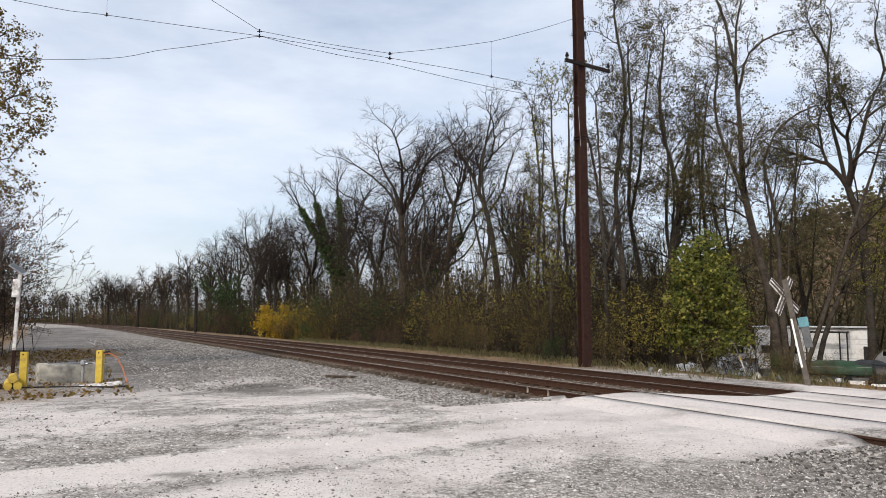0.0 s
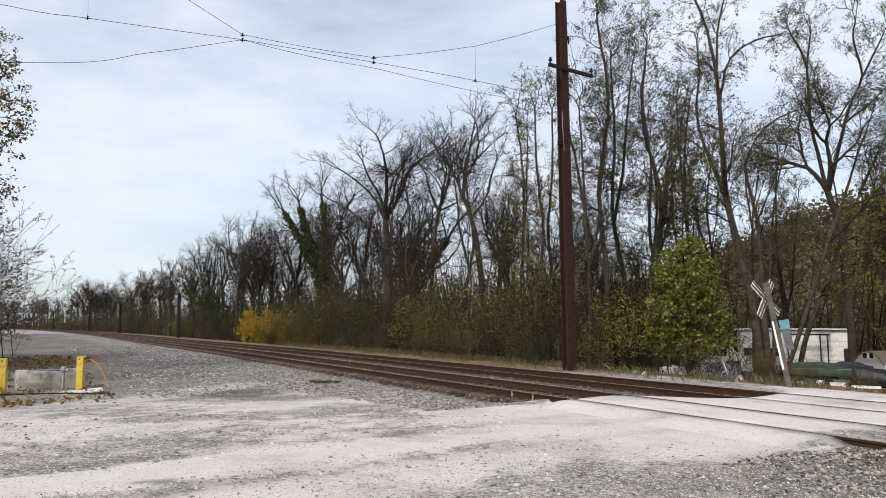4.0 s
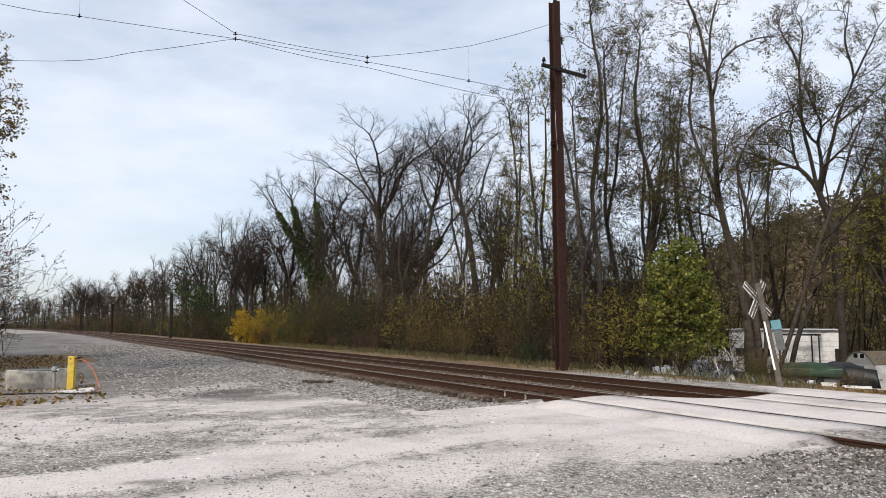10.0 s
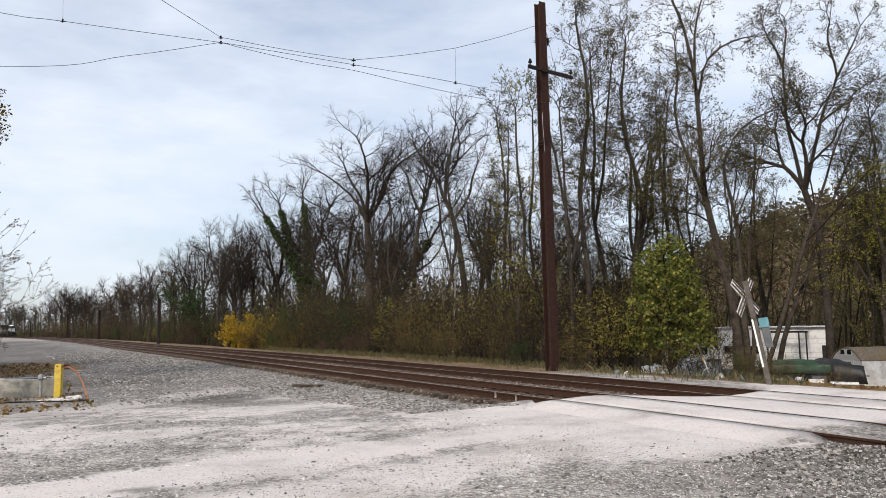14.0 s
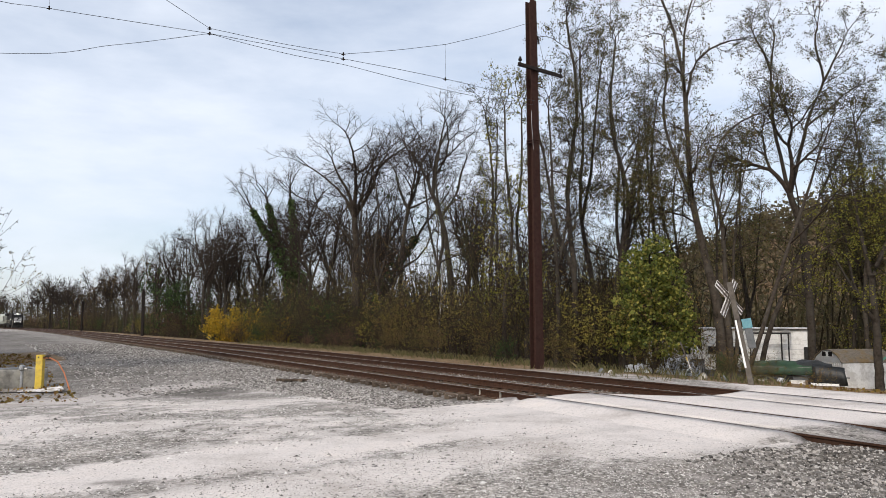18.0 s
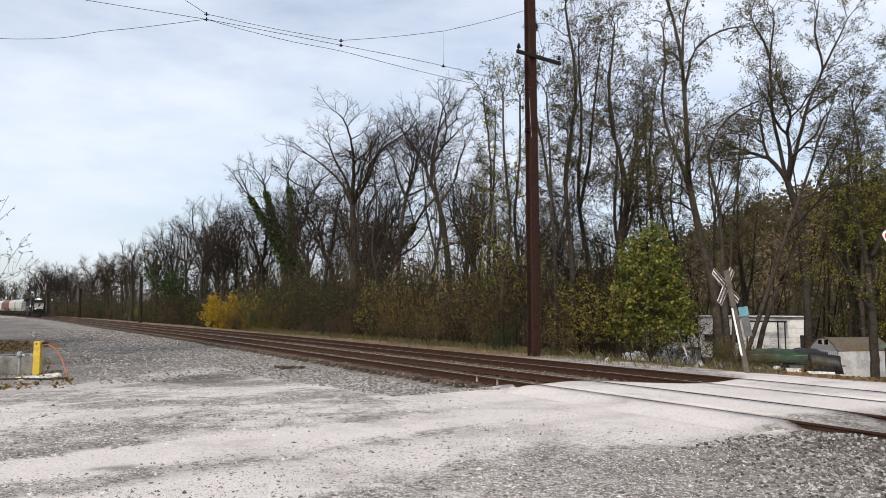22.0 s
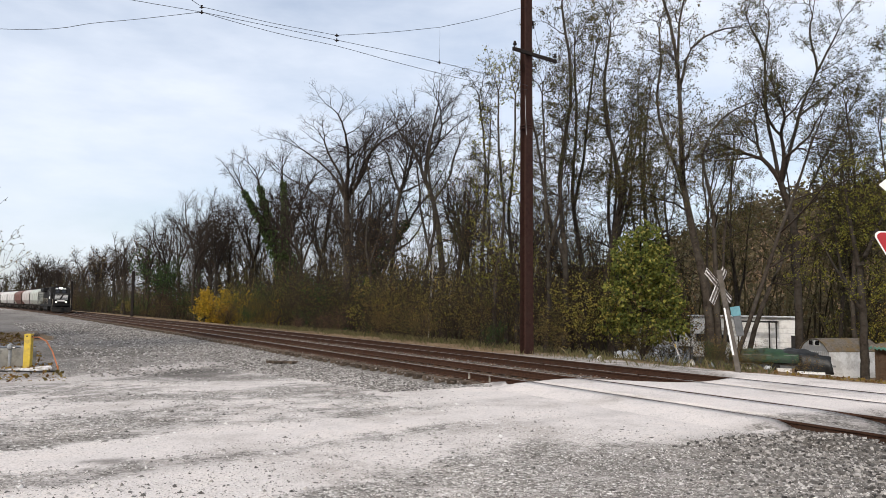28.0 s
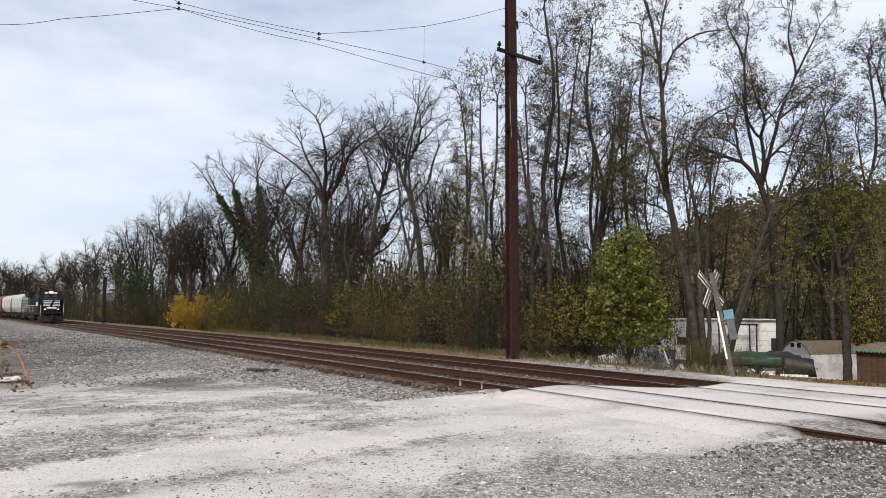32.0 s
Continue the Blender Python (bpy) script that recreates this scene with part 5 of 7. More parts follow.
def stone_material(name, tones):
    m, n, l, p = nodes_of(name)
    g = n.new("ShaderNodeNewGeometry")
    k = len(tones)
    col = ramp(n, l, g.outputs["Random Per Island"], [(i / (k - 1), c) for i, c in enumerate(tones)])
    f = noise_tex(n, l, 60, 4, 0.6, g.outputs["Position"])
    col = mix(n, l, 0.5, col, ramp(n, l, f, [(0.3, (0.55, 0.55, 0.55)), (0.7, (1, 1, 1))]), "MULTIPLY")
    l.new(col, p.inputs["Base Color"])
    p.inputs["Roughness"].default_value = 0.9
    bump(n, l, p, f, 0.4, 0.004)
    return m


MAT_STONE = stone_material("crushed_stone", [(0.055, 0.05, 0.045), (0.16, 0.146, 0.132), (0.32, 0.298, 0.272), (0.50, 0.47, 0.44), (0.76, 0.735, 0.70)])
MAT_STONE_GREY = stone_material("grey_ballast", [(0.05, 0.044, 0.04), (0.13, 0.118, 0.106), (0.24, 0.222, 0.204), (0.37, 0.345, 0.322), (0.60, 0.57, 0.54)])
MAT_STONE_DARK = stone_material("dark_grey_ballast", [(0.03, 0.027, 0.024), (0.09, 0.082, 0.074), (0.17, 0.156, 0.142), (0.27, 0.25, 0.23), (0.52, 0.49, 0.46)])
MAT_STONE_RUST = stone_material("rust_stained_ballast", [(0.05, 0.034, 0.026), (0.12, 0.088, 0.07), (0.22, 0.18, 0.155), (0.17, 0.145, 0.125), (0.42, 0.375, 0.34)])
OCTA = [(1, 0, 0), (-1, 0, 0), (0, 1, 0), (0, -1, 0), (0, 0, 1), (0, 0, -1)]
LUMP = [(-0.8, -0.8, -0.6), (0.8, -0.8, -0.6), (0.8, 0.8, -0.6), (-0.8, 0.8, -0.6), (-0.55, -0.55, 0.75), (0.55, -0.55, 0.75), (0.55, 0.55, 0.75), (-0.55, 0.55, 0.75)]
LUMPF = [(4, 5, 6, 7), (0, 1, 5, 4), (1, 2, 6, 5), (2, 3, 7, 6), (3, 0, 4, 7)]
OCTF = [(0, 2, 4), (2, 1, 4), (1, 3, 4), (3, 0, 4), (2, 0, 5), (1, 2, 5), (3, 1, 5), (0, 3, 5)]


def stones(name, places, material, label):
    """Loose stones, each an angular lump, too many to count."""
    rng = random.Random(17)
    V, F = [], []
    many = len(places) > 20000
    shape, sides = (OCTA[:5], OCTF[:4]) if many else (LUMP, LUMPF)
    for x, y, z, r in places:
        n = len(V)
        a = rng.uniform(0, 6.28)
        ca, sa = math.cos(a), math.sin(a)
        ex, ey, ez = r * rng.uniform(0.7, 1.4), r * rng.uniform(0.6, 1.1), r * rng.uniform(0.45, 0.85)
        for v in shape:
            px, py, pz = (v[0] + rng.uniform(-0.35, 0.35)) * ex, (v[1] + rng.uniform(-0.35, 0.35)) * ey, (v[2] + rng.uniform(-0.3, 0.3)) * ez
            V.append((x + ca * px - sa * py, y + sa * px + ca * py, z + pz + ez * (0.1 if many else 0.3)))
        F.extend([tuple(n + i for i in f) for f in sides])
    ob = mesh_ob(name, V, F, material)
    tagged(ob, label, "gravel", kind="stuff")


def scatter():
    rng = random.Random(23)
    yard, coarse, bed = [], [], []
    # the yard: chips everywhere, fewer on the dust
    while len(yard) < 72000:
        r = 6.0 + 34 * rng.random() ** 1.45
        a = rng.uniform(-0.68, 0.62)
        x, y = r * math.sin(a), r * math.cos(a)
        s, u = su(x, y)
        if u > -1.3:
            continue
        c = cover_of(x, y)
        patch = 0.45 * noise.noise(Vector((x * 0.9, y * 0.9, 7))) + 0.3 * noise.noise(Vector((x * 2.7, y * 2.7, 8)))
        if rng.random() < 0.2 + c[0] * 0.8 + c[1] * 0.8 + 0.8 * patch + (0.75 if c[2] > 0.7 and s > 4 else 0):
            continue
        yard.append((x, y, ground_z(x, y) - 0.004, rng.uniform(0.008, 0.019) * (2.0 if rng.random() < 0.06 else 1) * (0.75 + 0.02 * min(r, 20)) * (0.8 if r > 17 and u < -5 else 1)))
    # fine gravel at the crossing's near corner
    fine = []
    while len(fine) < 32000:
        r = 6.0 + 9 * rng.random()
        a = rng.uniform(-0.05, 0.62)
        x, y = r * math.sin(a), r * math.cos(a)
        s, u = su(x, y)
        if u > -1.4 or rng.random() < 0.3 + 1.1 * cover_of(x, y)[0]:
            continue
        fine.append((x, y, ground_z(x, y) - 0.003, rng.uniform(0.006, 0.014)))
    stones("fine_gravel", fine, MAT_STONE, "fine grey and white gravel beside the crossing")
    # coarse ballast beside the crossing and along the shoulder
    corner = []
    while len(corner) < 9500:
        s, u = -2.0 - 8.0 * rng.random() ** 1.2, -1.0 - 4.2 * rng.random() ** 1.2
        if rng.random() < smooth(-2.0, -4.6, u) * smooth(-5.5, -2.2, s) + 0.4 * noise.noise(Vector((s, u, 4))):
            continue
        p = at(s, u)
        corner.append((p.x, p.y, ground_z(p.x, p.y), rng.uniform(0.011, 0.03) * (1.5 if rng.random() < 0.05 else 1)))
    stones("corner_ballast", corner, MAT_STONE_DARK, "coarse angular grey ballast heaped against the rail")
    n = 0
    while n < 12000:
        s, u = 5.0 + 34 * rng.random() ** 1.6, -1.6 - 2.8 * rng.random() ** 1.2
        p = at(s, u)
        coarse.append((p.x, p.y, ground_z(p.x, p.y), rng.uniform(0.016, 0.034)))
        n += 1
    # between and beside the ties
    n = 0
    while n < 9000:
        s = rng.choice((rng.uniform(-11, ROAD_R + 0.2), 4.6 + 30 * rng.random() ** 1.5, 4.6 + 30 * rng.random() ** 1.5))
        u = rng.uniform(-1.5, U2 + 2.2)
        p = at(s, u, -0.205)
        bed.append((p.x, p.y, p.z + rng.uniform(0, 0.02), rng.uniform(0.014, 0.035)))
        n += 1
    far = []
    while len(far) < 12000:
        s, u = 14 + 62 * rng.random() ** 1.2, -1.4 - 7.5 * rng.random() ** 1.7
        p = at(s, u)
        if p.x < -0.72 * p.y:
            continue
        if rng.random() < 0.4 + 0.8 * cover_of(p.x, p.y)[1] + 0.9 * noise.noise(Vector((p.x * 0.3, p.y * 0.3, 3))):
            continue
        far.append((p.x, p.y, ground_z(p.x, p.y), rng.uniform(0.016, 0.034) * (1 + s / 70)))
    stones("far_gravel", far, MAT_STONE_GREY, "grey gravel stones over the far side of the yard")
    stones("yard_gravel", yard, MAT_STONE, "loose grey and white gravel stones scattered over the yard")
    stones("ballast", coarse, MAT_STONE_GREY, "coarse angular grey ballast stones beside the rails")
    stones("track_ballast", bed, MAT_STONE_RUST, "rust-stained ballast stones between the ties")


# ---- things by the line ----
MAT_WIRE = surface("dull_wire", (0.02, 0.02, 0.022), (0.05, 0.05, 0.055), 3, 0.6, 0.5, None, 1, 0, 0.01, 0)
MAT_INSUL = surface("dark_insulator", (0.012, 0.010, 0.010), (0.03, 0.023, 0.02), 9, 0.8, 0.0, None, 1, 0.1, 0.003)
MAT_WOODPOST = surface("grey_weathered_post", (0.06, 0.052, 0.045), (0.17, 0.15, 0.13), 6, 0.95, 0, (0.10, 0.085, 0.07), 3, 0.7, 0.012)
MAT_WHITE = surface("flaking_white_paint", (0.55, 0.52, 0.50), (0.80, 0.79, 0.77), 12, 0.75, 0, (0.28, 0.24, 0.21), 5, 0.25, 0.004, 0.05)
MAT_REFLECT = surface("signal_white", (0.72, 0.72, 0.71), (0.82, 0.82, 0.81), 20, 0.5, 0, None, 1, 0.05, 0.001, 0)
MAT_YELLOW = surface("yellow_paint", (0.50, 0.34, 0.04), (0.66, 0.48, 0.07), 7, 0.65, 0, (0.44, 0.31, 0.08), 4, 0.2, 0.004, 0.06)
MAT_CONCRETE = surface("stained_concrete", (0.16, 0.15, 0.13), (0.36, 0.34, 0.30), 5, 0.95, 0, (0.42, 0.39, 0.33), 2.2, 0.6, 0.012)
MAT_STEEL = surface("galvanised_steel", (0.30, 0.31, 0.32), (0.46, 0.47, 0.48), 14, 0.5, 0.7, (0.22, 0.21, 0.20), 4, 0.1, 0.002)
MAT_RED = surface("signal_red", (0.30, 0.012, 0.018), (0.40, 0.022, 0.03), 9, 0.5, 0, None, 1, 0.05, 0.001, 0)
MAT_BLACK = surface("black_paint", (0.008, 0.008, 0.009), (0.022, 0.021, 0.021), 8, 0.45, 0, (0.03, 0.027, 0.025), 2.0, 0.05, 0.002, 0.0)
MAT_ORANGE = surface("orange_hose", (0.30, 0.10, 0.04), (0.45, 0.17, 0.07), 8, 0.6, 0, None, 1, 0.1, 0.002)
MAT_BLUE = surface("faded_blue_sign", (0.08, 0.20, 0.24), (0.14, 0.30, 0.34), 9, 0.6, 0, None, 1, 0.1, 0.002)
MAT_GREYBOX = surface("grey_enamel", (0.10, 0.105, 0.11), (0.17, 0.175, 0.18), 6, 0.6, 0.2, None, 1, 0.1, 0.002)


def catenary_pole():
    m = pose(6.0, 30.42, -0.75, 0, -0.25, 27.8)
    root = empty("catenary_pole", m)
    tagged(root, "tall rust-brown steel pole with a crossarm beside the tracks", "utility pole", "old catenary poles")
    w, h = 0.37, 16.5
    bm = bmesh.new()
    out = [(-w / 2, -w / 2), (w / 2, -w / 2), (w / 2, -w / 2 + 0.028), (0.012, -w / 2 + 0.028), (0.012, w / 2 - 0.028), (w / 2, w / 2 - 0.028), (w / 2, w / 2), (-w / 2, w / 2), (-w / 2, w / 2 - 0.028), (-0.012, w / 2 - 0.028), (-0.012, -w / 2 + 0.028), (-w / 2, -w / 2 + 0.028)]
    r0 = [bm.verts.new((x * 1.12, y * 1.12, 0)) for x, y in out]
    r1 = [bm.verts.new((x * 0.94, y * 0.94, h)) for x, y in out]
    for i in range(12):
        bm.faces.new((r0[i], r0[(i + 1) % 12], r1[(i + 1) % 12], r1[i]))
    bm.faces.new(r1)
    part("column", bm, MAT_POLE, root)
    bm = bmesh.new()
    for z in (10.1, 10.22):
        box(bm, -w / 2 - 0.03, -w / 2 - 0.03, z, w / 2 + 0.03, w / 2 + 0.03, z + 0.05, 0.01)
    part("collar", bm, MAT_POLE, root)
    bm = bmesh.new()
    box(bm, -1.65, -0.30, 13.27, 0.8, -0.22, 13.42, 0.01)
    box(bm, -1.65, -0.22, 13.27, 0.8, -0.20, 13.29)
    part("crossarm", bm, MAT_INSUL, root, "blackened steel crossarm").matrix_basis = pose(0, 0, 0, 0, 3.0, 0)
    for x in (-1.55, 0.7):
        bm = bmesh.new()
        tube(bm, [(x, -0.26, 13.42), (x, -0.26, 13.5), (x, -0.26, 13.52), (x, -0.26, 13.58), (x, -0.26, 13.6), (x, -0.26, 13.68)], [0.03, 0.03, 0.09, 0.085, 0.055, 0.05], 10)
        part("insulator", bm, MAT_INSUL, root, "dark ribbed pin insulator").matrix_basis = pose(0, 0, 0, 0, 3.0, 0)
    bm = bmesh.new()
    tube(bm, [(0.19, -0.05, 15.0), (0.32, -0.05, 14.9), (0.34, -0.05, 14.6)], [0.03, 0.04, 0.03], 8)
    part("wire_bracket", bm, MAT_INSUL, root)
    bm = bmesh.new()
    tube(bm, [(-0.21, -0.18, 11.5), (-0.22, -0.2, 10.9), (-0.16, -0.2, 9.8)], [0.012, 0.012, 0.012], 5)
    part("ground_wire", bm, MAT_STEEL, root)
    bm = bmesh.new()
    box(bm, -0.45, -0.45, 0.1, 0.45, 0.45, 0.36, 0.03)
    part("footing", bm, MAT_CONCRETE, root, "half-buried concrete footing")


def wire_run(name, pts, r=0.0135, label="old trolley span wire sagging over the yard", sag=0.0):
    if len(pts) == 2 and sag:
        pts = [pts[0], Vector(pts[0]).lerp(Vector(pts[1]), 0.5) - Vector((0, 0, sag)), pts[1]]
    out = curve_through(pts, 0.5, random.Random(1), 0.0)
    bm = bmesh.new()
    tube(bm, out, [r] * len(out), 5)
    ob = part(name, bm, MAT_WIRE)
    tagged(ob, label, "overhead wire", "overhead wires")
    return ob


def clamp(p, drop=0.0):
    """A clamp on the wires, with a hanger down to the lower one."""
    bm = bmesh.new()
    x, y, z = p
    tube(bm, [(x, y, z + 0.07), (x, y, z + 0.04), (x, y, z + 0.01), (x, y, z - 0.02), (x, y, z - 0.07)], [0.012, 0.035, 0.02, 0.04, 0.015], 8)
    box(bm, x - 0.08, y - 0.015, z - 0.035, x + 0.08, y + 0.015, z - 0.012)
    ob = part("wire_clamp", bm, MAT_INSUL)
    tagged(ob, "dark clamp gripping the overhead wires", "wire clamp", "overhead wires")


def wires():
    wj, w2, w3 = (-6.5, 25.07, 11.80), (-1.92, 26.23, 11.42), (1.92, 26.93, 10.97)
    top_j, top2, top3 = (-6.5, 25.05, 11.98), (-1.92, 26.23, 11.60), (1.93, 26.93, 12.34)
    # upper span wire, to the pole's head
    wire_run("upper_span_wire", [(-8.4, 22.3, 12.62), (-8.0, 22.9, 12.45), top_j], 0.009)
    wire_run("upper_span_wire", [top_j, top2], 0.009, sag=0.05)
    wire_run("upper_span_wire", [top2, top3], 0.009, sag=0.04)
    wire_run("upper_span_wire", [top3, (5.9, 30.3, 14.75)], 0.009, sag=0.05)
    # middle wire
    wire_run("span_wire", [(-26, 18.5, 13.3), (-14.15, 22.99, 12.18), (-11.48, 24.0, 12.10), wj], 0.0095)
    wire_run("span_wire", [wj, w2, w3, (6.0, 30.2, 11.2)], 0.0095, sag=0.02)
    # lower heavy cable
    wire_run("heavy_cable", [(-26, 18.0, 9.0), (-13.24, 23.53, 10.36), (-9.5, 24.4, 11.05), wj], 0.009, "twisted grey cable hung across the line", 0.06)
    wire_run("heavy_cable", [wj, (-5.4, 25.3, 11.58), (-3.6, 25.8, 11.34), (-1.92, 26.23, 11.2), (0.4, 26.7, 10.8), (3.3, 28.2, 10.7), (5.9, 30.1, 11.0)], 0.009, "twisted grey cable hung across the line", 0.02)
    for p in (top_j, wj, w2, w3, top2, (-11.48, 24.0, 12.12)):
        clamp(p)
    wire_run("hanger_wire", [top3, w3], 0.004, "thin hanger between the span wires")
    wire_run("hanger_wire", [(-11.48, 24.0, 12.12), (-11.5, 24.0, 13.6)], 0.004, "thin hanger between the span wires")
    # guys from the pole's head down into the wood
    wire_run("guy_wire", [(6.15, 30.4, 14.3), (7.4, 36.0, 7.5), (8.6, 42, 0.2)], 0.008, "slack guy wire from the pole into the wood", 0.1)
    wire_run("guy_wire", [(6.2, 30.4, 14.4), (9.0, 37, 9.6), (12.5, 46, 2.0)], 0.008, "slack guy wire from the pole into the wood", 0.1)


def far_poles():
    for s, h in ((107, 7.1), (173, 7.0), (227, 7.2), (305, 7.6)):
        p = at(s, U2 + 3.6)
        root = empty("short_pole", pose(p.x, p.y, p.z - 0.6))
        tagged(root, "short dark steel pole along the far side of the tracks", "utility pole", "old catenary poles")
        bm = bmesh.new()
        for y in (-0.17, 0.145):
            box(bm, -0.17, y, 0, 0.17, y + 0.025, h)
        box(bm, -0.012, -0.145, 0, 0.012, 0.145, h)
        part("column", bm, MAT_INSUL, root)
        bm = bmesh.new()
        box(bm, -0.2, -0.2, h - 0.04, 0.2, 0.2, h + 0.02)
        part("cap", bm, MAT_INSUL, root)


def crossbuck():
    gz = ground_z(10.02, 20.15)
    root = empty("crossbuck", pose(10.13, 20.10, gz - 0.25, 0, -9.2, -27))
    tagged(root, "leaning wooden crossbuck seen from behind, with a reflective strip", "railway sign")
    bm = bmesh.new()
    box(bm, -0.075, -0.07, 0, 0.075, 0.07, 3.30, 0.012)
    part("post", bm, MAT_WOODPOST, root)
    for a, nm in ((45, 0), (-45, 1)):
        bm = bmesh.new()
        L = 0.66
        box(bm, -L, 0.10, -0.115, L, 0.118, 0.115, 0.004)
        arm = part("sign_arm", bm, MAT_WHITE, root, "weathered white sign board")
        arm.matrix_basis = pose(0, 0, 2.86, 0, 0, 57) @ pose(0, 0.004 * nm, 0, 0, a, 0)
        for z in (-0.07, 0.04):
            bm = bmesh.new()
            box(bm, -L, 0.084, z, L, 0.10, z + 0.045)
            part("batten", bm, MAT_WOODPOST, arm)
    bm = bmesh.new()
    box(bm, -0.074, -0.076, 0.85, -0.022, -0.0715, 2.2)
    part("reflective_strip", bm, MAT_REFLECT, root, "white reflective strip")
    bm = bmesh.new()
    box(bm, 0.13, 0.1, 1.35, 0.34, 0.32, 1.95, 0.01)
    part("equipment_box", bm, MAT_GREYBOX, root, "grey metal box behind the post")
    bm = bmesh.new()
    box(bm, 0.10, 0.08, 1.93, 0.36, 0.095, 2.2, 0.003)
    part("plate", bm, MAT_BLUE, root, "faded blue plate")


def bar_text(name, body, size, m, material, parent, extrude=0.001):
    cu = bpy.data.curves.new(name, "FONT")
    cu.body, cu.size, cu.extrude, cu.align_x, cu.align_y, cu.offset = body, size, extrude, "CENTER", "CENTER", size * 0.018
    ob = new(name, cu)
    dg = bpy.context.evaluated_depsgraph_get()
    me = bpy.data.meshes.new_from_object(ob.evaluated_get(dg))
    bpy.data.objects.remove(ob)
    me.materials.clear()
    me.materials.append(material)
    o = new(name, me)
    o.parent = parent
    o.matrix_basis = m
    return o


def yield_sign():
    """Crossbuck and yield sign on a post at the near side, of which the left tips show."""
    x, y = 5.17, 7.28
    root = empty("crossing_sign", pose(x + 0.31, y, ground_z(x, y), 0, 4, -27))
    tagged(root, "crossing sign above a red yield sign on a steel post", "railway sign")
    bm = bmesh.new()
    tube(bm, [(0, 0.05, -0.3), (0, 0.05, 4.0)], [0.035, 0.035], 10)
    part("post", bm, MAT_STEEL, root)
    for a in (45, -45):
        bm = bmesh.new()
        box(bm, -0.61, -0.004 - (0.004 if a > 0 else 0), -0.114, 0.61, -(0.004 if a > 0 else 0), 0.114)
        arm = part("sign_arm", bm, MAT_REFLECT, root, "white sign board with black letters")
        arm.matrix_basis = pose(0.1, 0, 3.50, 0, a, 0)
        word = "CROSSING" if a < 0 else "RAILROAD"
        bar_text("lettering", word, 0.185, pose(0, -0.0105 if a > 0 else -0.0065, 0, 90, 0, 0), MAT_BLACK, arm)
    bm = bmesh.new()
    box(bm, -0.23, -0.003, 2.68, 0.23, 0.001, 2.98)
    part("track_plate", bm, MAT_REFLECT, root)
    def tri(w, y0, y1, rnd):
        bm = bmesh.new()
        R, pts = w / 1.732, []
        for c in range(3):
            a0 = radians(-90 + 120 * c)
            cx, cz = (R - 2 * rnd) * math.cos(a0), (R - 2 * rnd) * math.sin(a0)
            for k in range(7):
                q = a0 + radians(-60 + 20 * k)
                pts.append((cx + rnd * math.cos(q), cz + rnd * math.sin(q)))
        f = [bm.verts.new((px, y0, pz)) for px, pz in pts]
        b = [bm.verts.new((px, y1, pz)) for px, pz in pts]
        n = len(pts)
        bm.faces.new(f)
        bm.faces.new(b[::-1])
        for i in range(n):
            bm.faces.new((f[i], b[i], b[(i + 1) % n], f[(i + 1) % n]))
        return bm
    plate = part("yield_plate", tri(0.93, -0.003, 0.0, 0.05), MAT_REFLECT, root, "white-bordered yield plate")
    plate.matrix_basis = pose(0, -0.004, 2.38)
    red = part("yield_border", tri(0.88, -0.006, -0.0035, 0.045), MAT_RED, plate, "red band of the yield plate")
    inner = part("yield_field", tri(0.42, -0.009, -0.0065, 0.02), MAT_REFLECT, plate)


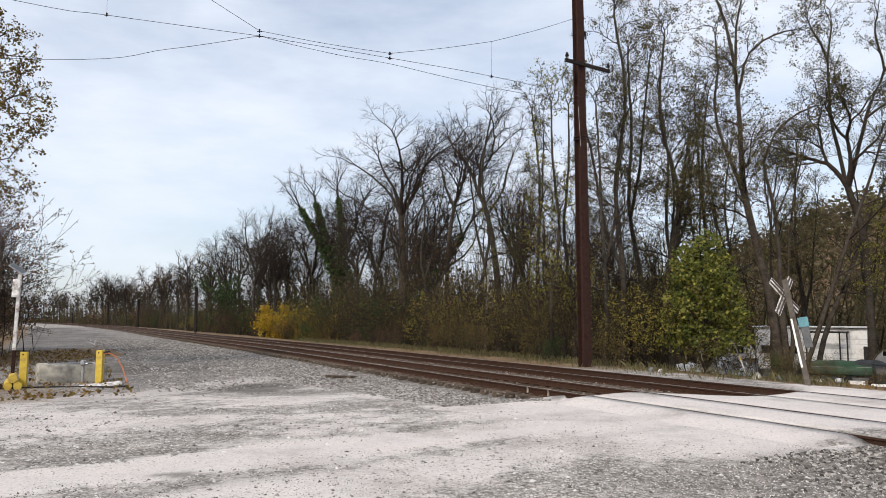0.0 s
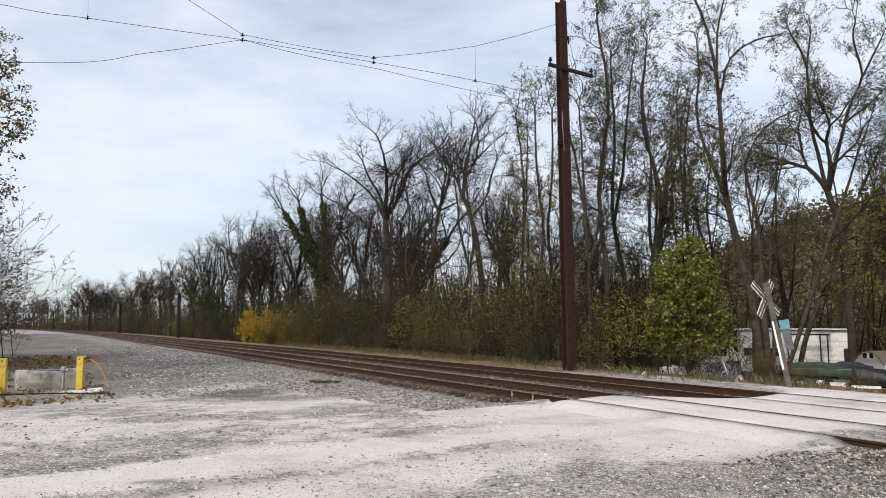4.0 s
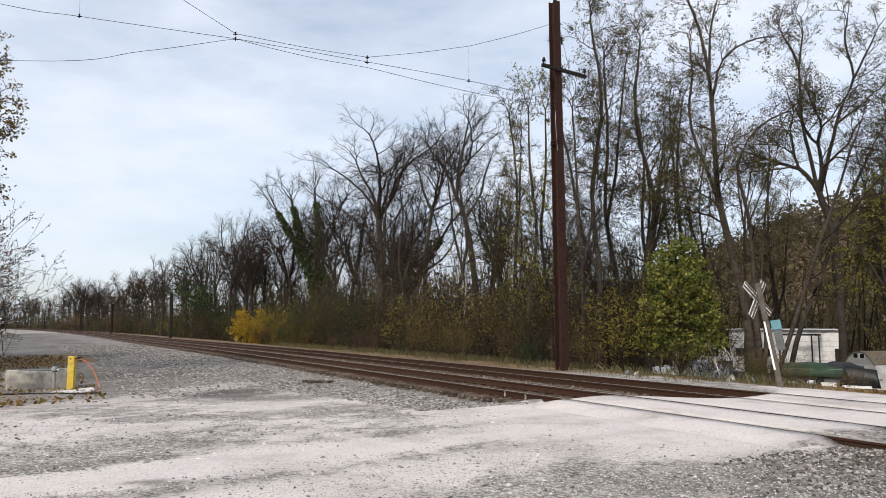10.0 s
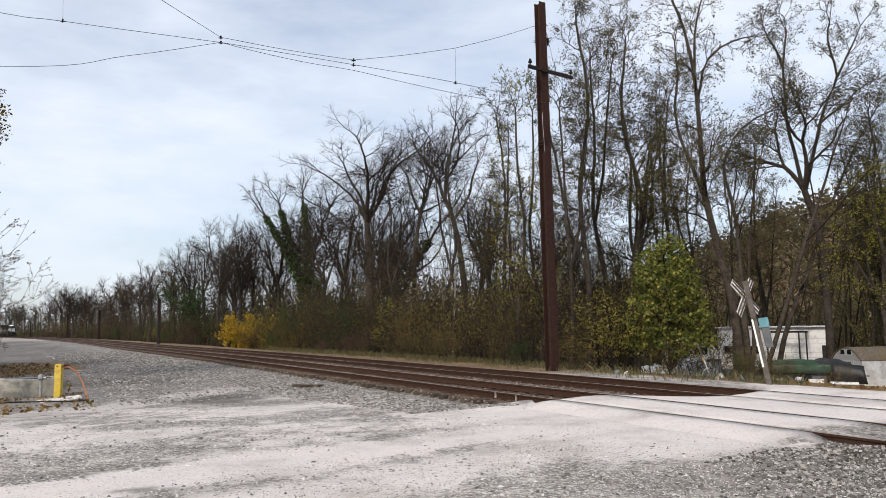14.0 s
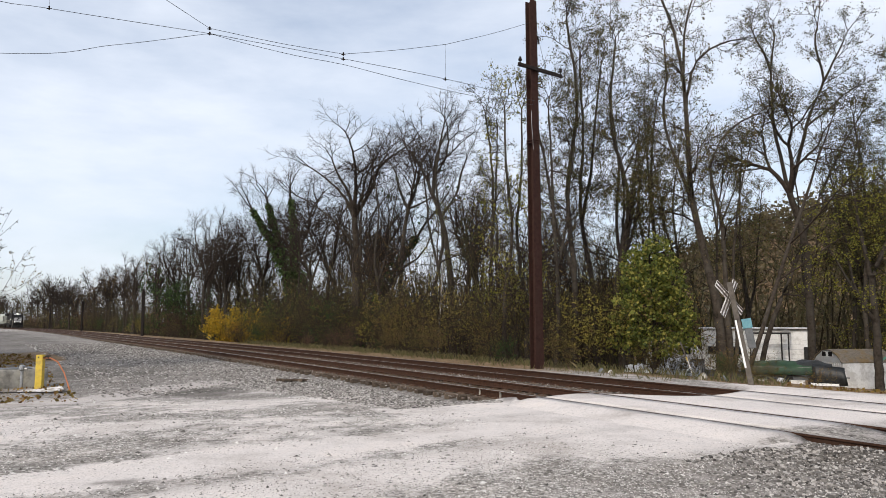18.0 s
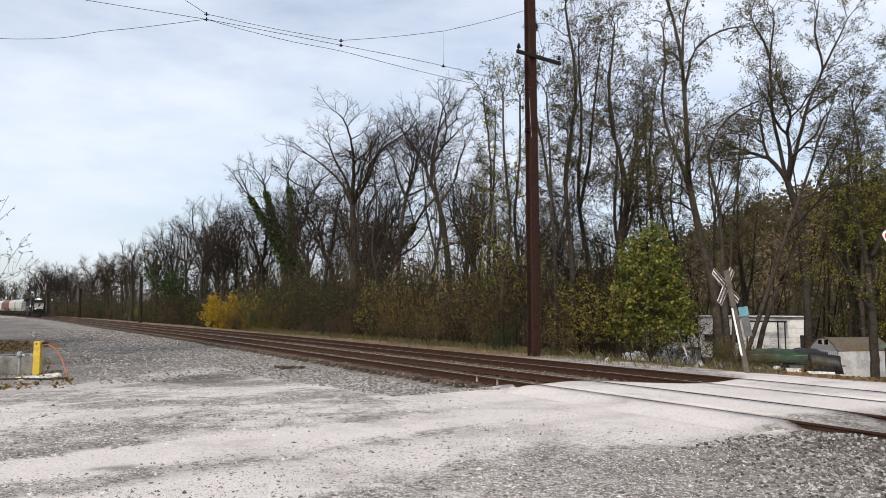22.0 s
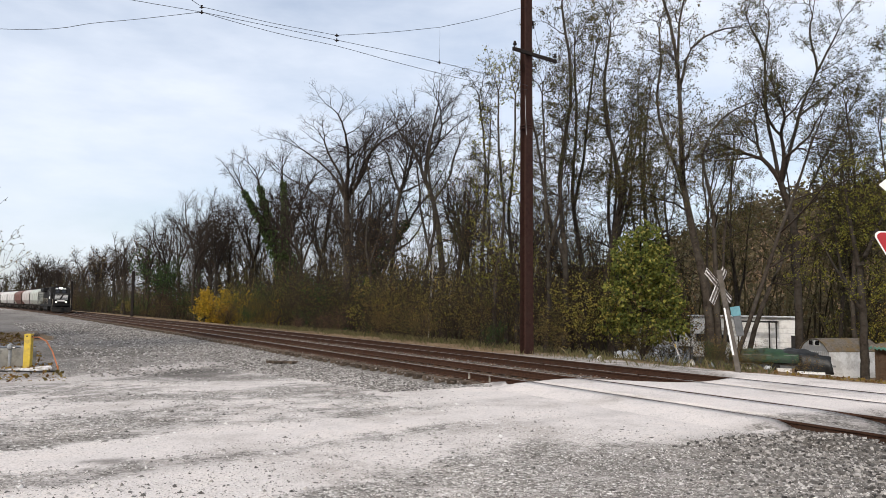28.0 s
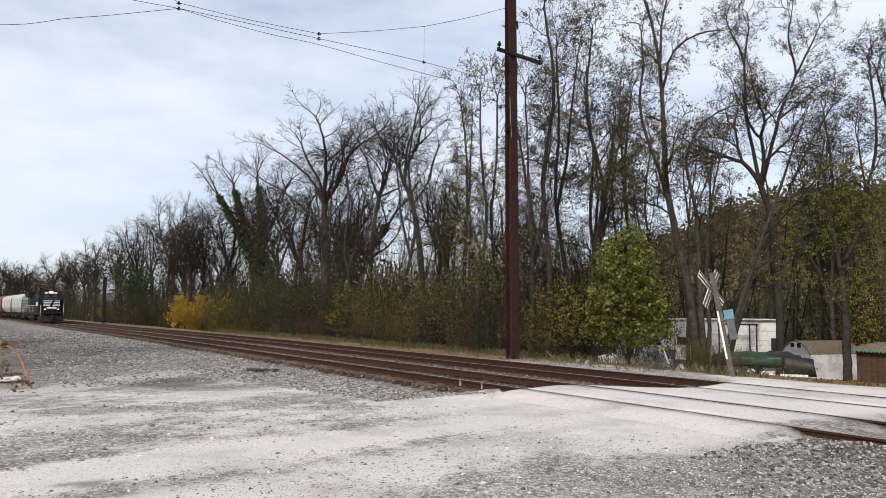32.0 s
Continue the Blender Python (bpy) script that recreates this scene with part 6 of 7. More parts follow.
def bollards():
    for x, y, h, rot, lab in ((-11.36, 24.42, 1.1, 4, "yellow-painted steel bollard with a hose tied to it"), (-13.06, 22.96, 1.1, 20, "faded yellow-painted wooden bollard")):
        root = empty("bollard", pose(x, y, ground_z(x, y), 0, 0, rot))
        tagged(root, lab, "bollard", "yellow bollards")
        bm = bmesh.new()
        box(bm, -0.105, -0.105, -0.2, 0.105, 0.105, h, 0.012)
        part("shaft", bm, MAT_YELLOW, root)
        bm = bmesh.new()
        box(bm, -0.04, -0.112, h - 0.1, 0.0, -0.1055, h - 0.055)
        part("bolt_hole", bm, MAT_BLACK, root)
    # concrete vault
    cx, cy = -12.7, 25.25
    g = ground_z(cx, cy)
    root = empty("concrete_vault", pose(cx, cy, g, 0, 0, 33))
    tagged(root, "low stained concrete vault with a chipped rim", "concrete box")
    bm = bmesh.new()
    vs = box(bm, -1.05, -0.5, -0.2, 1.05, 0.5, 0.62, 0.03)
    bmesh.ops.subdivide_edges(bm, edges=bm.edges[:], cuts=3, use_grid_fill=True)
    for v in bm.verts:
        v.co += Vector((noise.noise(v.co * 3), noise.noise(v.co * 3 + Vector((5, 0, 0))), noise.noise(v.co * 3 + Vector((0, 7, 0))))) * 0.05
    part("block", bm, MAT_CONCRETE, root, "", True)
    bm = bmesh.new()
    box(bm, -0.7, -0.36, 0.61, 0.6, 0.36, 0.64, 0.01)
    part("lid", bm, MAT_GREYBOX, root, "rusty steel lid")
    # standpipe
    px, py = -12.08, 24.75
    root = empty("standpipe", pose(px, py, ground_z(px, py)))
    tagged(root, "grey metal standpipe with a valve head", "pipe")
    bm = bmesh.new()
    tube(bm, [(0, 0, -0.1), (0, 0, 0.58)], [0.05, 0.05], 10)
    part("pipe", bm, MAT_STEEL, root)
    bm = bmesh.new()
    tube(bm, [(0, 0, 0.56), (0, 0, 0.6), (0, 0, 0.72), (0, 0, 0.76)], [0.06, 0.1, 0.09, 0.04], 10)
    part("cap", bm, MAT_STEEL, root)
    bm = bmesh.new()
    tube(bm, [(0.05, 0, 0.64), (0.18, -0.02, 0.62)], [0.035, 0.035], 8)
    part("spout", bm, MAT_STEEL, root)
    # slab on the ground
    sx, sy = -10.95, 23.65
    bm = bmesh.new()
    box(bm, -0.62, -0.32, 0, 0.62, 0.32, 0.05, 0.01)
    ob = part("flat_slab", bm, MAT_WHITE)
    tagged(ob, "pale board lying on the gravel beside the bollard", "board")
    ob.matrix_world = pose(sx, sy, ground_z(sx, sy) + 0.005, 3, -4, 28)
    # hose from the bollard's head to the ground, and along it
    def g_(x, y, h=0.03):
        return Vector((x, y, ground_z(x, y) + h))
    b0 = Vector((-11.22, 24.31, ground_z(-11.36, 24.42) + 1.0))
    bm = bmesh.new()
    tube(bm, [b0, b0 + Vector((0.25, -0.05, 0.0)), b0 + Vector((0.5, -0.1, -0.12)), b0 + Vector((0.75, -0.2, -0.45)), g_(-10.23, 23.87, 0.2), g_(-10.12, 23.76), g_(-10.07, 23.43)], [0.022] * 7, 6)
    ob = part("orange_hose", bm, MAT_ORANGE, None, "", True)
    tagged(ob, "thin orange hose drooping from the bollard to the ground", "hose")
    bm = bmesh.new()
    tube(bm, [g_(-10.07, 23.43), g_(-10.34, 23.15), g_(-11.22, 23.2), g_(-12.0, 23.0), g_(-12.76, 22.66), g_(-13.86, 22.44)], [0.025] * 6, 6)
    ob = part("black_hose", bm, MAT_BLACK, None, "", True)
    tagged(ob, "black hose lying along the gravel", "hose")
    bm = bmesh.new()
    for k in range(3):
        q = k * 1.1
        tube(bm, [b0 + Vector((0.02 + 0.06 * k, -0.03, 0.02)), b0 + Vector((0.14 + 0.05 * k, -0.06, 0.08)), b0 + Vector((0.2 + 0.05 * k, -0.05, -0.02)), b0 + Vector((0.1 + 0.04 * k, -0.02, -0.05))], [0.018] * 4, 5)
    ob = part("hose_coil", bm, MAT_BLACK)
    tagged(ob, "black coil of hose tied to the bollard", "hose")
    # solar post
    x, y = -13.55, 23.2
    g = ground_z(x, y)
    root = empty("solar_post", pose(x, y, g, 0, 1.2, 20))
    tagged(root, "slim post with a small solar panel and an equipment box", "solar panel")
    bm = bmesh.new()
    box(bm, -0.05, -0.05, -0.2, 0.05, 0.05, 1.15, 0.006)
    part("lower_post", bm, MAT_POLE, root, "rust-brown lower post")
    bm = bmesh.new()
    box(bm, -0.06, -0.06, 1.15, 0.035, 0.045, 3.62, 0.006)
    part("upper_post", bm, MAT_WHITE, root, "pale upper post")
    bm = bmesh.new()
    box(bm, -0.17, -0.2, 2.83, 0.05, -0.06, 3.4, 0.015)
    part("equipment_box", bm, MAT_WHITE, root, "cream equipment box")
    bm = bmesh.new()
    box(bm, -0.25, -0.2, -0.015, 0.25, 0.2, 0.015, 0.004)
    pn = part("solar_panel", bm, MAT_STEEL, root, "grey solar panel")
    pn.matrix_basis = pose(-0.08, 0, 3.74, 18, 33, 0)
    bm = bmesh.new()
    box(bm, -0.23, -0.18, 0.016, 0.23, 0.18, 0.02)
    part("cells", bm, MAT_GREYBOX, pn)
    # stacked timbers with yellow ends
    for i, (dx, dz) in enumerate(((0, 0.1), (0.3, 0.1), (0.14, 0.32))):
        bm = bmesh.new()
        tube(bm, [(0, 0, 0), (0.0, -1.6, 0.0)], [0.12, 0.12], 10)
        ob = part("painted_post", bm, MAT_YELLOW, None, "", False)
        tagged(ob, "short yellow-painted post lying in a stack", "post", "stacked posts")
        ob.matrix_world = pose(-13.95 + dx, 23.7, ground_z(-13.8, 23.6) + dz, 0, 0, 30)
    bm = bmesh.new()
    tube(bm, [g_(-15.0, 23.0, 0.25), g_(-14.2, 22.8, 0.3), g_(-13.5, 22.5, 0.1)], [0.09, 0.09, 0.08], 8)
    ob = part("old_timber", bm, MAT_TIE)
    tagged(ob, "dark old timber lying by the posts", "timber")


def diamond_sign():
    p = Vector((-24.1, 97, 0))
    root = empty("diamond_sign", pose(p.x, p.y, ground_z(p.x, p.y), 0, 0, 20))
    tagged(root, "small white diamond marker on a low post by the tracks", "railway sign")
    bm = bmesh.new()
    box(bm, -0.04, -0.04, -0.2, 0.04, 0.04, 0.45)
    part("post", bm, MAT_WOODPOST, root)
    bm = bmesh.new()
    box(bm, -0.24, -0.06, -0.24, 0.24, -0.045, 0.24)
    pl = part("plate", bm, MAT_YELLOW, root, "pale yellow diamond plate")
    pl.matrix_basis = pose(0, 0, 0.45, 0, 45, 0)
    bm = bmesh.new()
    box(bm, -0.1, -0.068, -0.1, 0.1, -0.061, 0.1)
    part("figure", bm, MAT_GREYBOX, pl)


def joint_bars():
    for s in (6.2, 7.1):
        p = at(s, -0.752 - 0.03, -0.09)
        bm = bmesh.new()
        box(bm, -0.02, -0.02, -0.075, 0.02, 0.02, 0.075, 0.004)
        ob = part("bond_strap", bm, MAT_CONCRETE, TRACKS[0][0], "pale strap on the rail web")
        ob.matrix_world = pose(p.x, p.y, p.z, 0, 0, 28)


build_ties()
scatter()
catenary_pole()
wires()
far_poles()
crossbuck()
yield_sign()
bollards()
diamond_sign()
joint_bars()

# ---- the yard beyond the crossing ----
MAT_SIDING = surface("white_siding", (0.72, 0.72, 0.71), (0.84, 0.84, 0.83), 8, 0.6, 0, (0.55, 0.54, 0.52), 1.5, 0.1, 0.003, 0.05)
MAT_SHEDGREY = surface("grey_metal_siding", (0.38, 0.39, 0.40), (0.52, 0.53, 0.54), 6, 0.55, 0.3, (0.44, 0.43, 0.42), 2, 0.1, 0.003, 0.03)
MAT_ROOFING = surface("mossy_brown_roof", (0.10, 0.08, 0.06), (0.22, 0.19, 0.155), 8, 0.95, 0, (0.17, 0.12, 0.06), 1.5, 0.5, 0.01)
MAT_BOARD = surface("brown_fence_board", (0.055, 0.034, 0.022), (0.12, 0.078, 0.05), 7, 0.9, 0, (0.085, 0.06, 0.042), 3, 0.5, 0.008, 0.18)
MAT_TARP = surface("green_tarp", (0.012, 0.034, 0.017), (0.03, 0.075, 0.034), 3, 0.6, 0, (0.02, 0.03, 0.022), 1.3, 0.4, 0.02, 0)
MAT_BLACKTARP = surface("black_tarp", (0.008, 0.009, 0.009), (0.03, 0.031, 0.032), 4, 0.5, 0, None, 1, 0.5, 0.02, 0)
MAT_HULL = surface("grey_boat_hull", (0.10, 0.10, 0.095), (0.19, 0.185, 0.175), 5, 0.6, 0, (0.12, 0.10, 0.085), 2, 0.2, 0.004, 0)
MAT_TYRE = surface("rubber", (0.01, 0.01, 0.01), (0.028, 0.027, 0.026), 12, 0.85, 0, None, 1, 0.3, 0.004, 0)
MAT_GREENROOF = surface("green_corrugated_edge", (0.08, 0.22, 0.17), (0.15, 0.34, 0.27), 9, 0.6, 0, (0.20, 0.22, 0.18), 3, 0.2, 0.003)
MAT_RUBBISH = surface("pale_sheeting", (0.55, 0.56, 0.58), (0.78, 0.79, 0.81), 5, 0.6, 0, (0.40, 0.41, 0.43), 2, 0.4, 0.02, 0.1)


def glass_material():
    m, n, l, p = nodes_of("dark_window_glass")
    p.inputs["Base Color"].default_value = (0.012, 0.013, 0.015, 1)
    p.inputs["Roughness"].default_value = 0.08
    return m


MAT_GLASS = glass_material()


def trailer():
    a, b = Vector((23.2, 53.9, 0)), Vector((29.3, 49.6, 0))
    d = b - a
    L = d.length
    ang = math.degrees(math.atan2(d.y, d.x))
    g = ground_z(26, 51.5)
    root = empty("travel_trailer", pose(a.x, a.y, g, 0, 0, ang))
    tagged(root, "white travel trailer with a dark porch frame among trees", "trailer")
    H0, H1 = 0.55, 1.12 - g
    bm = bmesh.new()
    box(bm, 0, 0, H0, L, 2.4, H1, 0.06)
    part("body", bm, MAT_SIDING, root)
    bm = bmesh.new()
    box(bm, -0.12, -0.25, H1 + 0.004, L + 0.1, 2.5, H1 + 0.10, 0.02)
    part("roof", bm, MAT_RUBBISH, root)
    for x in (0.5, 1.4, 2.3):
        w = part("window", _b(x, -0.02, 1.75, x + 0.6, 0.0, 2.25), MAT_GLASS, root)
        part("window_frame", _frame(x, 1.75, 0.6, 0.5, 0.05, -0.045), MAT_GREYBOX, w)
    for i in range(7):
        z = H0 + 0.28 + i * 0.33
        part("siding_joint", _b(0.02, -0.008, z, L - 0.02, -0.001, z + 0.02), MAT_SHEDGREY, root)
    part("skirt", _b(0.05, 0.06, 0.0, L - 0.05, 0.1, H0), MAT_GREYBOX, root)
    for x in (L * 0.45, L * 0.55):
        bm = bmesh.new()
        tube(bm, [(x, 0.02, 0.34), (x, 0.24, 0.34)], [0.34, 0.34], 14)
        part("wheel", bm, MAT_TYRE, root)
    # porch frame
    for x in (3.6, 5.65, 6.1):
        part("porch_post", _b(x, -1.3, 0.0, x + 0.09, -1.21, H1 - 0.35), MAT_BLACK, root)
    part("porch_beam", _b(3.55, -1.31, H1 - 0.35, 6.25, -1.2, H1 - 0.22), MAT_BLACK, root)
    part("porch_rail", _b(3.69, -1.29, 0.75, 5.65, -1.23, 0.81), MAT_BLACK, root)
    for x in (3.56, 6.1):
        part("porch_rafter", _b(x, -1.2, H1 - 0.33, x + 0.08, 0.0, H1 - 0.24), MAT_BLACK, root)
    part("end_cupboard", _b(L - 0.45, -0.5, 1.0, L + 0.25, -0.05, 2.35), MAT_BLACK, root, "dark cupboard on the end wall")


def _b(*a, bevel=0.0):
    bm = bmesh.new()
    box(bm, *a, bevel)
    return bm


def _frame(x, z, w, h, t, y):
    bm = bmesh.new()
    box(bm, x - t, y, z - t, x + w + t, y + 0.02, z)
    box(bm, x - t, y, z + h, x + w + t, y + 0.02, z + h + t)
    box(bm, x - t, y, z, x, y + 0.02, z + h)
    box(bm, x + w, y, z, x + w + t, y + 0.02, z + h)
    return bm


def loft(sections, cap=True):
    """A skin through rings of points."""
    bm = bmesh.new()
    rings = [[bm.verts.new(p) for p in s] for s in sections]
    k = len(rings[0])
    for a, b in zip(rings, rings[1:]):
        for i in range(k):
            bm.faces.new((a[i], a[(i + 1) % k], b[(i + 1) % k], b[i]))
    if cap:
        bm.faces.new(rings[0][::-1])
        bm.faces.new(rings[-1])
    return bm


def boat():
    a, b = Vector((19.6, 39.6, 0)), Vector((23.5, 37.5, 0))
    ang = math.degrees(math.atan2(b.y - a.y, b.x - a.x))
    g = ground_z(21.6, 38.5)
    root = empty("covered_boat", pose(a.x, a.y, g, 0, 0, ang))
    tagged(root, "small boat on a trailer under green and black tarpaulins", "boat")
    L = 4.4
    secs = []
    for i in range(11):
        k = i / 10
        w = 0.95 * math.sin(math.pi * min(1, 0.28 + 0.75 * (1 - k))) if k > 0.45 else 0.93
        w = max(0.12, w * (1 - 0.75 * max(0, k - 0.6) / 0.4))
        keel = 0.42 + 0.30 * max(0, k - 0.6) / 0.4
        x = k * L
        secs.append([(x, -w, 0.92), (x, -w * 0.82, 0.62), (x, 0, keel), (x, w * 0.82, 0.62), (x, w, 0.92)])
    part("hull", loft(secs), MAT_HULL, root, "", True)
    def cover(x0, x1, z0, over, n, bulge, seed):
        secs = []
        for i in range(n + 1):
            k = i / n
            x = x0 + (x1 - x0) * k
            w = over * (1 - 0.5 * max(0, (x / L) - 0.6) / 0.4)
            ring = []
            for j in range(13):
                q = j / 12
                y = -w + 2 * w * q
                z = z0 + bulge * math.sin(math.pi * q) ** 0.7 * math.sin(math.pi * (0.15 + 0.7 * k)) + 0.08 * noise.noise(Vector((x * 2.4, y * 2.4, seed)))
                if j in (0, 12):
                    z = z0 - 0.25 + 0.12 * noise.noise(Vector((x * 3, j, seed)))
                ring.append((x, y, z))
            secs.append(ring + [(x, w * 0.96, z0 - 0.3), (x, -w * 0.96, z0 - 0.3)])
        return loft(secs)
    part("green_tarpaulin", cover(-0.25, 3.7, 0.80, 1.05, 18, 0.40, 2), MAT_TARP, root, "green tarpaulin", True)
    part("black_tarpaulin", cover(2.0, 4.2, 0.86, 0.85, 14, 0.40, 6), MAT_BLACKTARP, root, "black tarpaulin", True)
    secs = []
    for i in range(9):
        k = i / 8
        x = 3.2 + 1.5 * k
        y = -1.05 - 0.35 * k
        secs.append([(x, y + 0.25, 1.1 - 0.15 * k), (x, y, 0.98 - 0.3 * k), (x + 0.1, y - 0.18 - 0.05 * math.sin(k * 14), 0.05), (x + 0.1, y - 0.12, 0.05), (x, y + 0.08, 0.9 - 0.3 * k)])
    part("hanging_fold", loft(secs), MAT_BLACKTARP, root, "hanging fold of black tarpaulin", True)
    part("trailer_beam", _b(-0.4, -0.06, 0.32, 5.0, 0.06, 0.42), MAT_STEEL, root)
    for y in (-0.98, 0.80):
        bm = bmesh.new()
        tube(bm, [(2.0, y, 0.3), (2.0, y + 0.18, 0.3)], [0.3, 0.3], 14)
        part("wheel", bm, MAT_TYRE, root)
    for x, w in ((0.35, 0.7), (2.1, 0.75)):
        part("support_block", _b(x, -1.25, 0.0, x + w, -0.95, 0.24, bevel=0.02), MAT_WHITE, root, "pale concrete block")
    part("loose_board", _b(3.1, -1.5, 0.02, 4.4, -1.25, 0.14), MAT_REFLECT, root, "white board lying under the boat")
    part("mooring_fender", _b(1.5, -1.2, 0.1, 1.9, -0.95, 0.34, bevel=0.08), MAT_RUBBISH, root)


def shed():
    fl, fr, br = Vector((24.2, 40.8, 0)), Vector((24.55, 38.6, 0)), Vector((27.6, 39.9, 0))
    g = ground_z(25.2, 39.8) - 0.05
    d = fr - fl
    W = d.length
    ang = math.degrees(math.atan2(d.y, d.x))
    root = empty("garden_shed", pose(fl.x, fl.y, g, 0, 0, ang))
    tagged(root, "small metal garden shed with a rounded roof and white side", "shed")
    D, E, PK = 3.3, 1.42, 2.12
    prof = [(0, 0), (W, 0), (W, E), (W * 0.86, E + 0.38), (W * 0.66, PK - 0.05), (W * 0.5, PK), (W * 0.34, PK - 0.05), (W * 0.14, E + 0.38), (0, E)]
    part("body", loft([[(x, 0.0, z) for x, z in prof], [(x, D, z) for x, z in prof]]), MAT_SIDING, root)
    n = 15
    for i in range(n):
        x = W * i / n
        part("siding_rib", _b(x + 0.012, -0.022, 0.03, x + W / n - 0.03, -0.002, E, bevel=0.006), MAT_SHEDGREY, root)
    gp = [(x, z) for x, z in prof[2:]]
    bm = bmesh.new()
    f = [bm.verts.new((x, -0.016, z + (0.01 if i in (0, 6) else 0))) for i, (x, z) in enumerate(gp)]
    bm.faces.new(f)
    bm.faces.ensure_lookup_table()
    r = bmesh.ops.extrude_face_region(bm, geom=bm.faces[:])
    bmesh.ops.translate(bm, vec=(0, 0.013, 0), verts=[v for v in r["geom"] if isinstance(v, bmesh.types.BMVert)])
    part("gable", bm, MAT_SHEDGREY, root)
    for x in (W * 0.31, W * 0.53):
        w = part("gable_window", _b(x, -0.03, PK - 0.36, x + 0.33, -0.018, PK - 0.1), MAT_GLASS, root)
        part("window_frame", _frame(x, PK - 0.36, 0.33, 0.26, 0.03, -0.04), MAT_SIDING, w)
    out = [(x * 1.03 - 0.03, z + 0.035) for x, z in prof[2:]]
    inn = [(x, z + 0.004) for x, z in prof[2:]]
    ring = out + inn[::-1]
    part("roof", loft([[(x, -0.1, z) for x, z in ring], [(x, D + 0.1, z) for x, z in ring]]), MAT_ROOFING, root)


def board_shed():
    p = Vector((25.5, 36.2, 0))
    g = ground_z(26.2, 35.3) - 0.05
    root = empty("board_shed", pose(p.x, p.y, g, 0, 0, -70))
    tagged(root, "dark brown board shed with a green scalloped roof edge", "shed")
    H = 1.72
    for i in range(30):
        part("board", _b(0.145 * i, 0, 0.02, 0.145 * i + 0.138, 0.03, H + 0.02 * noise.noise(Vector((i * 1.7, 0, 0)))), MAT_BOARD, root)
    for i in range(14):
        part("side_board", _b(-0.03, 0.145 * i + 0.03, 0.02, 0.0, 0.145 * i + 0.165, H), MAT_BOARD, root)
    secs = []
    n = 90
    for i in range(n + 1):
        x = -0.25 + 4.8 * i / n
        z = 0.045 * math.sin(i * 1.57)
        secs.append([(x, -0.28, H + 0.03 + z), (x, 2.2, H + 0.32 + z), (x, 2.2, H + 0.34 + z), (x, -0.28, H + 0.05 + z)])
    part("roof", loft(secs), MAT_ROOFING, root)
    secs = []
    for i in range(n + 1):
        x = -0.25 + 4.8 * i / n
        z = 0.045 * math.sin(i * 1.57)
        secs.append([(x, -0.30, H - 0.07 + z), (x, -0.284, H - 0.07 + z), (x, -0.284, H + 0.05 + z), (x, -0.30, H + 0.05 + z)])
    part("roof_edge", loft(secs), MAT_GREENROOF, root, "green scalloped roof edge")
    for x in (0.0, 2.0, 4.2):
        part("post", _b(x, 0.04, -0.2, x + 0.1, 0.14, H), MAT_WOODPOST, root)


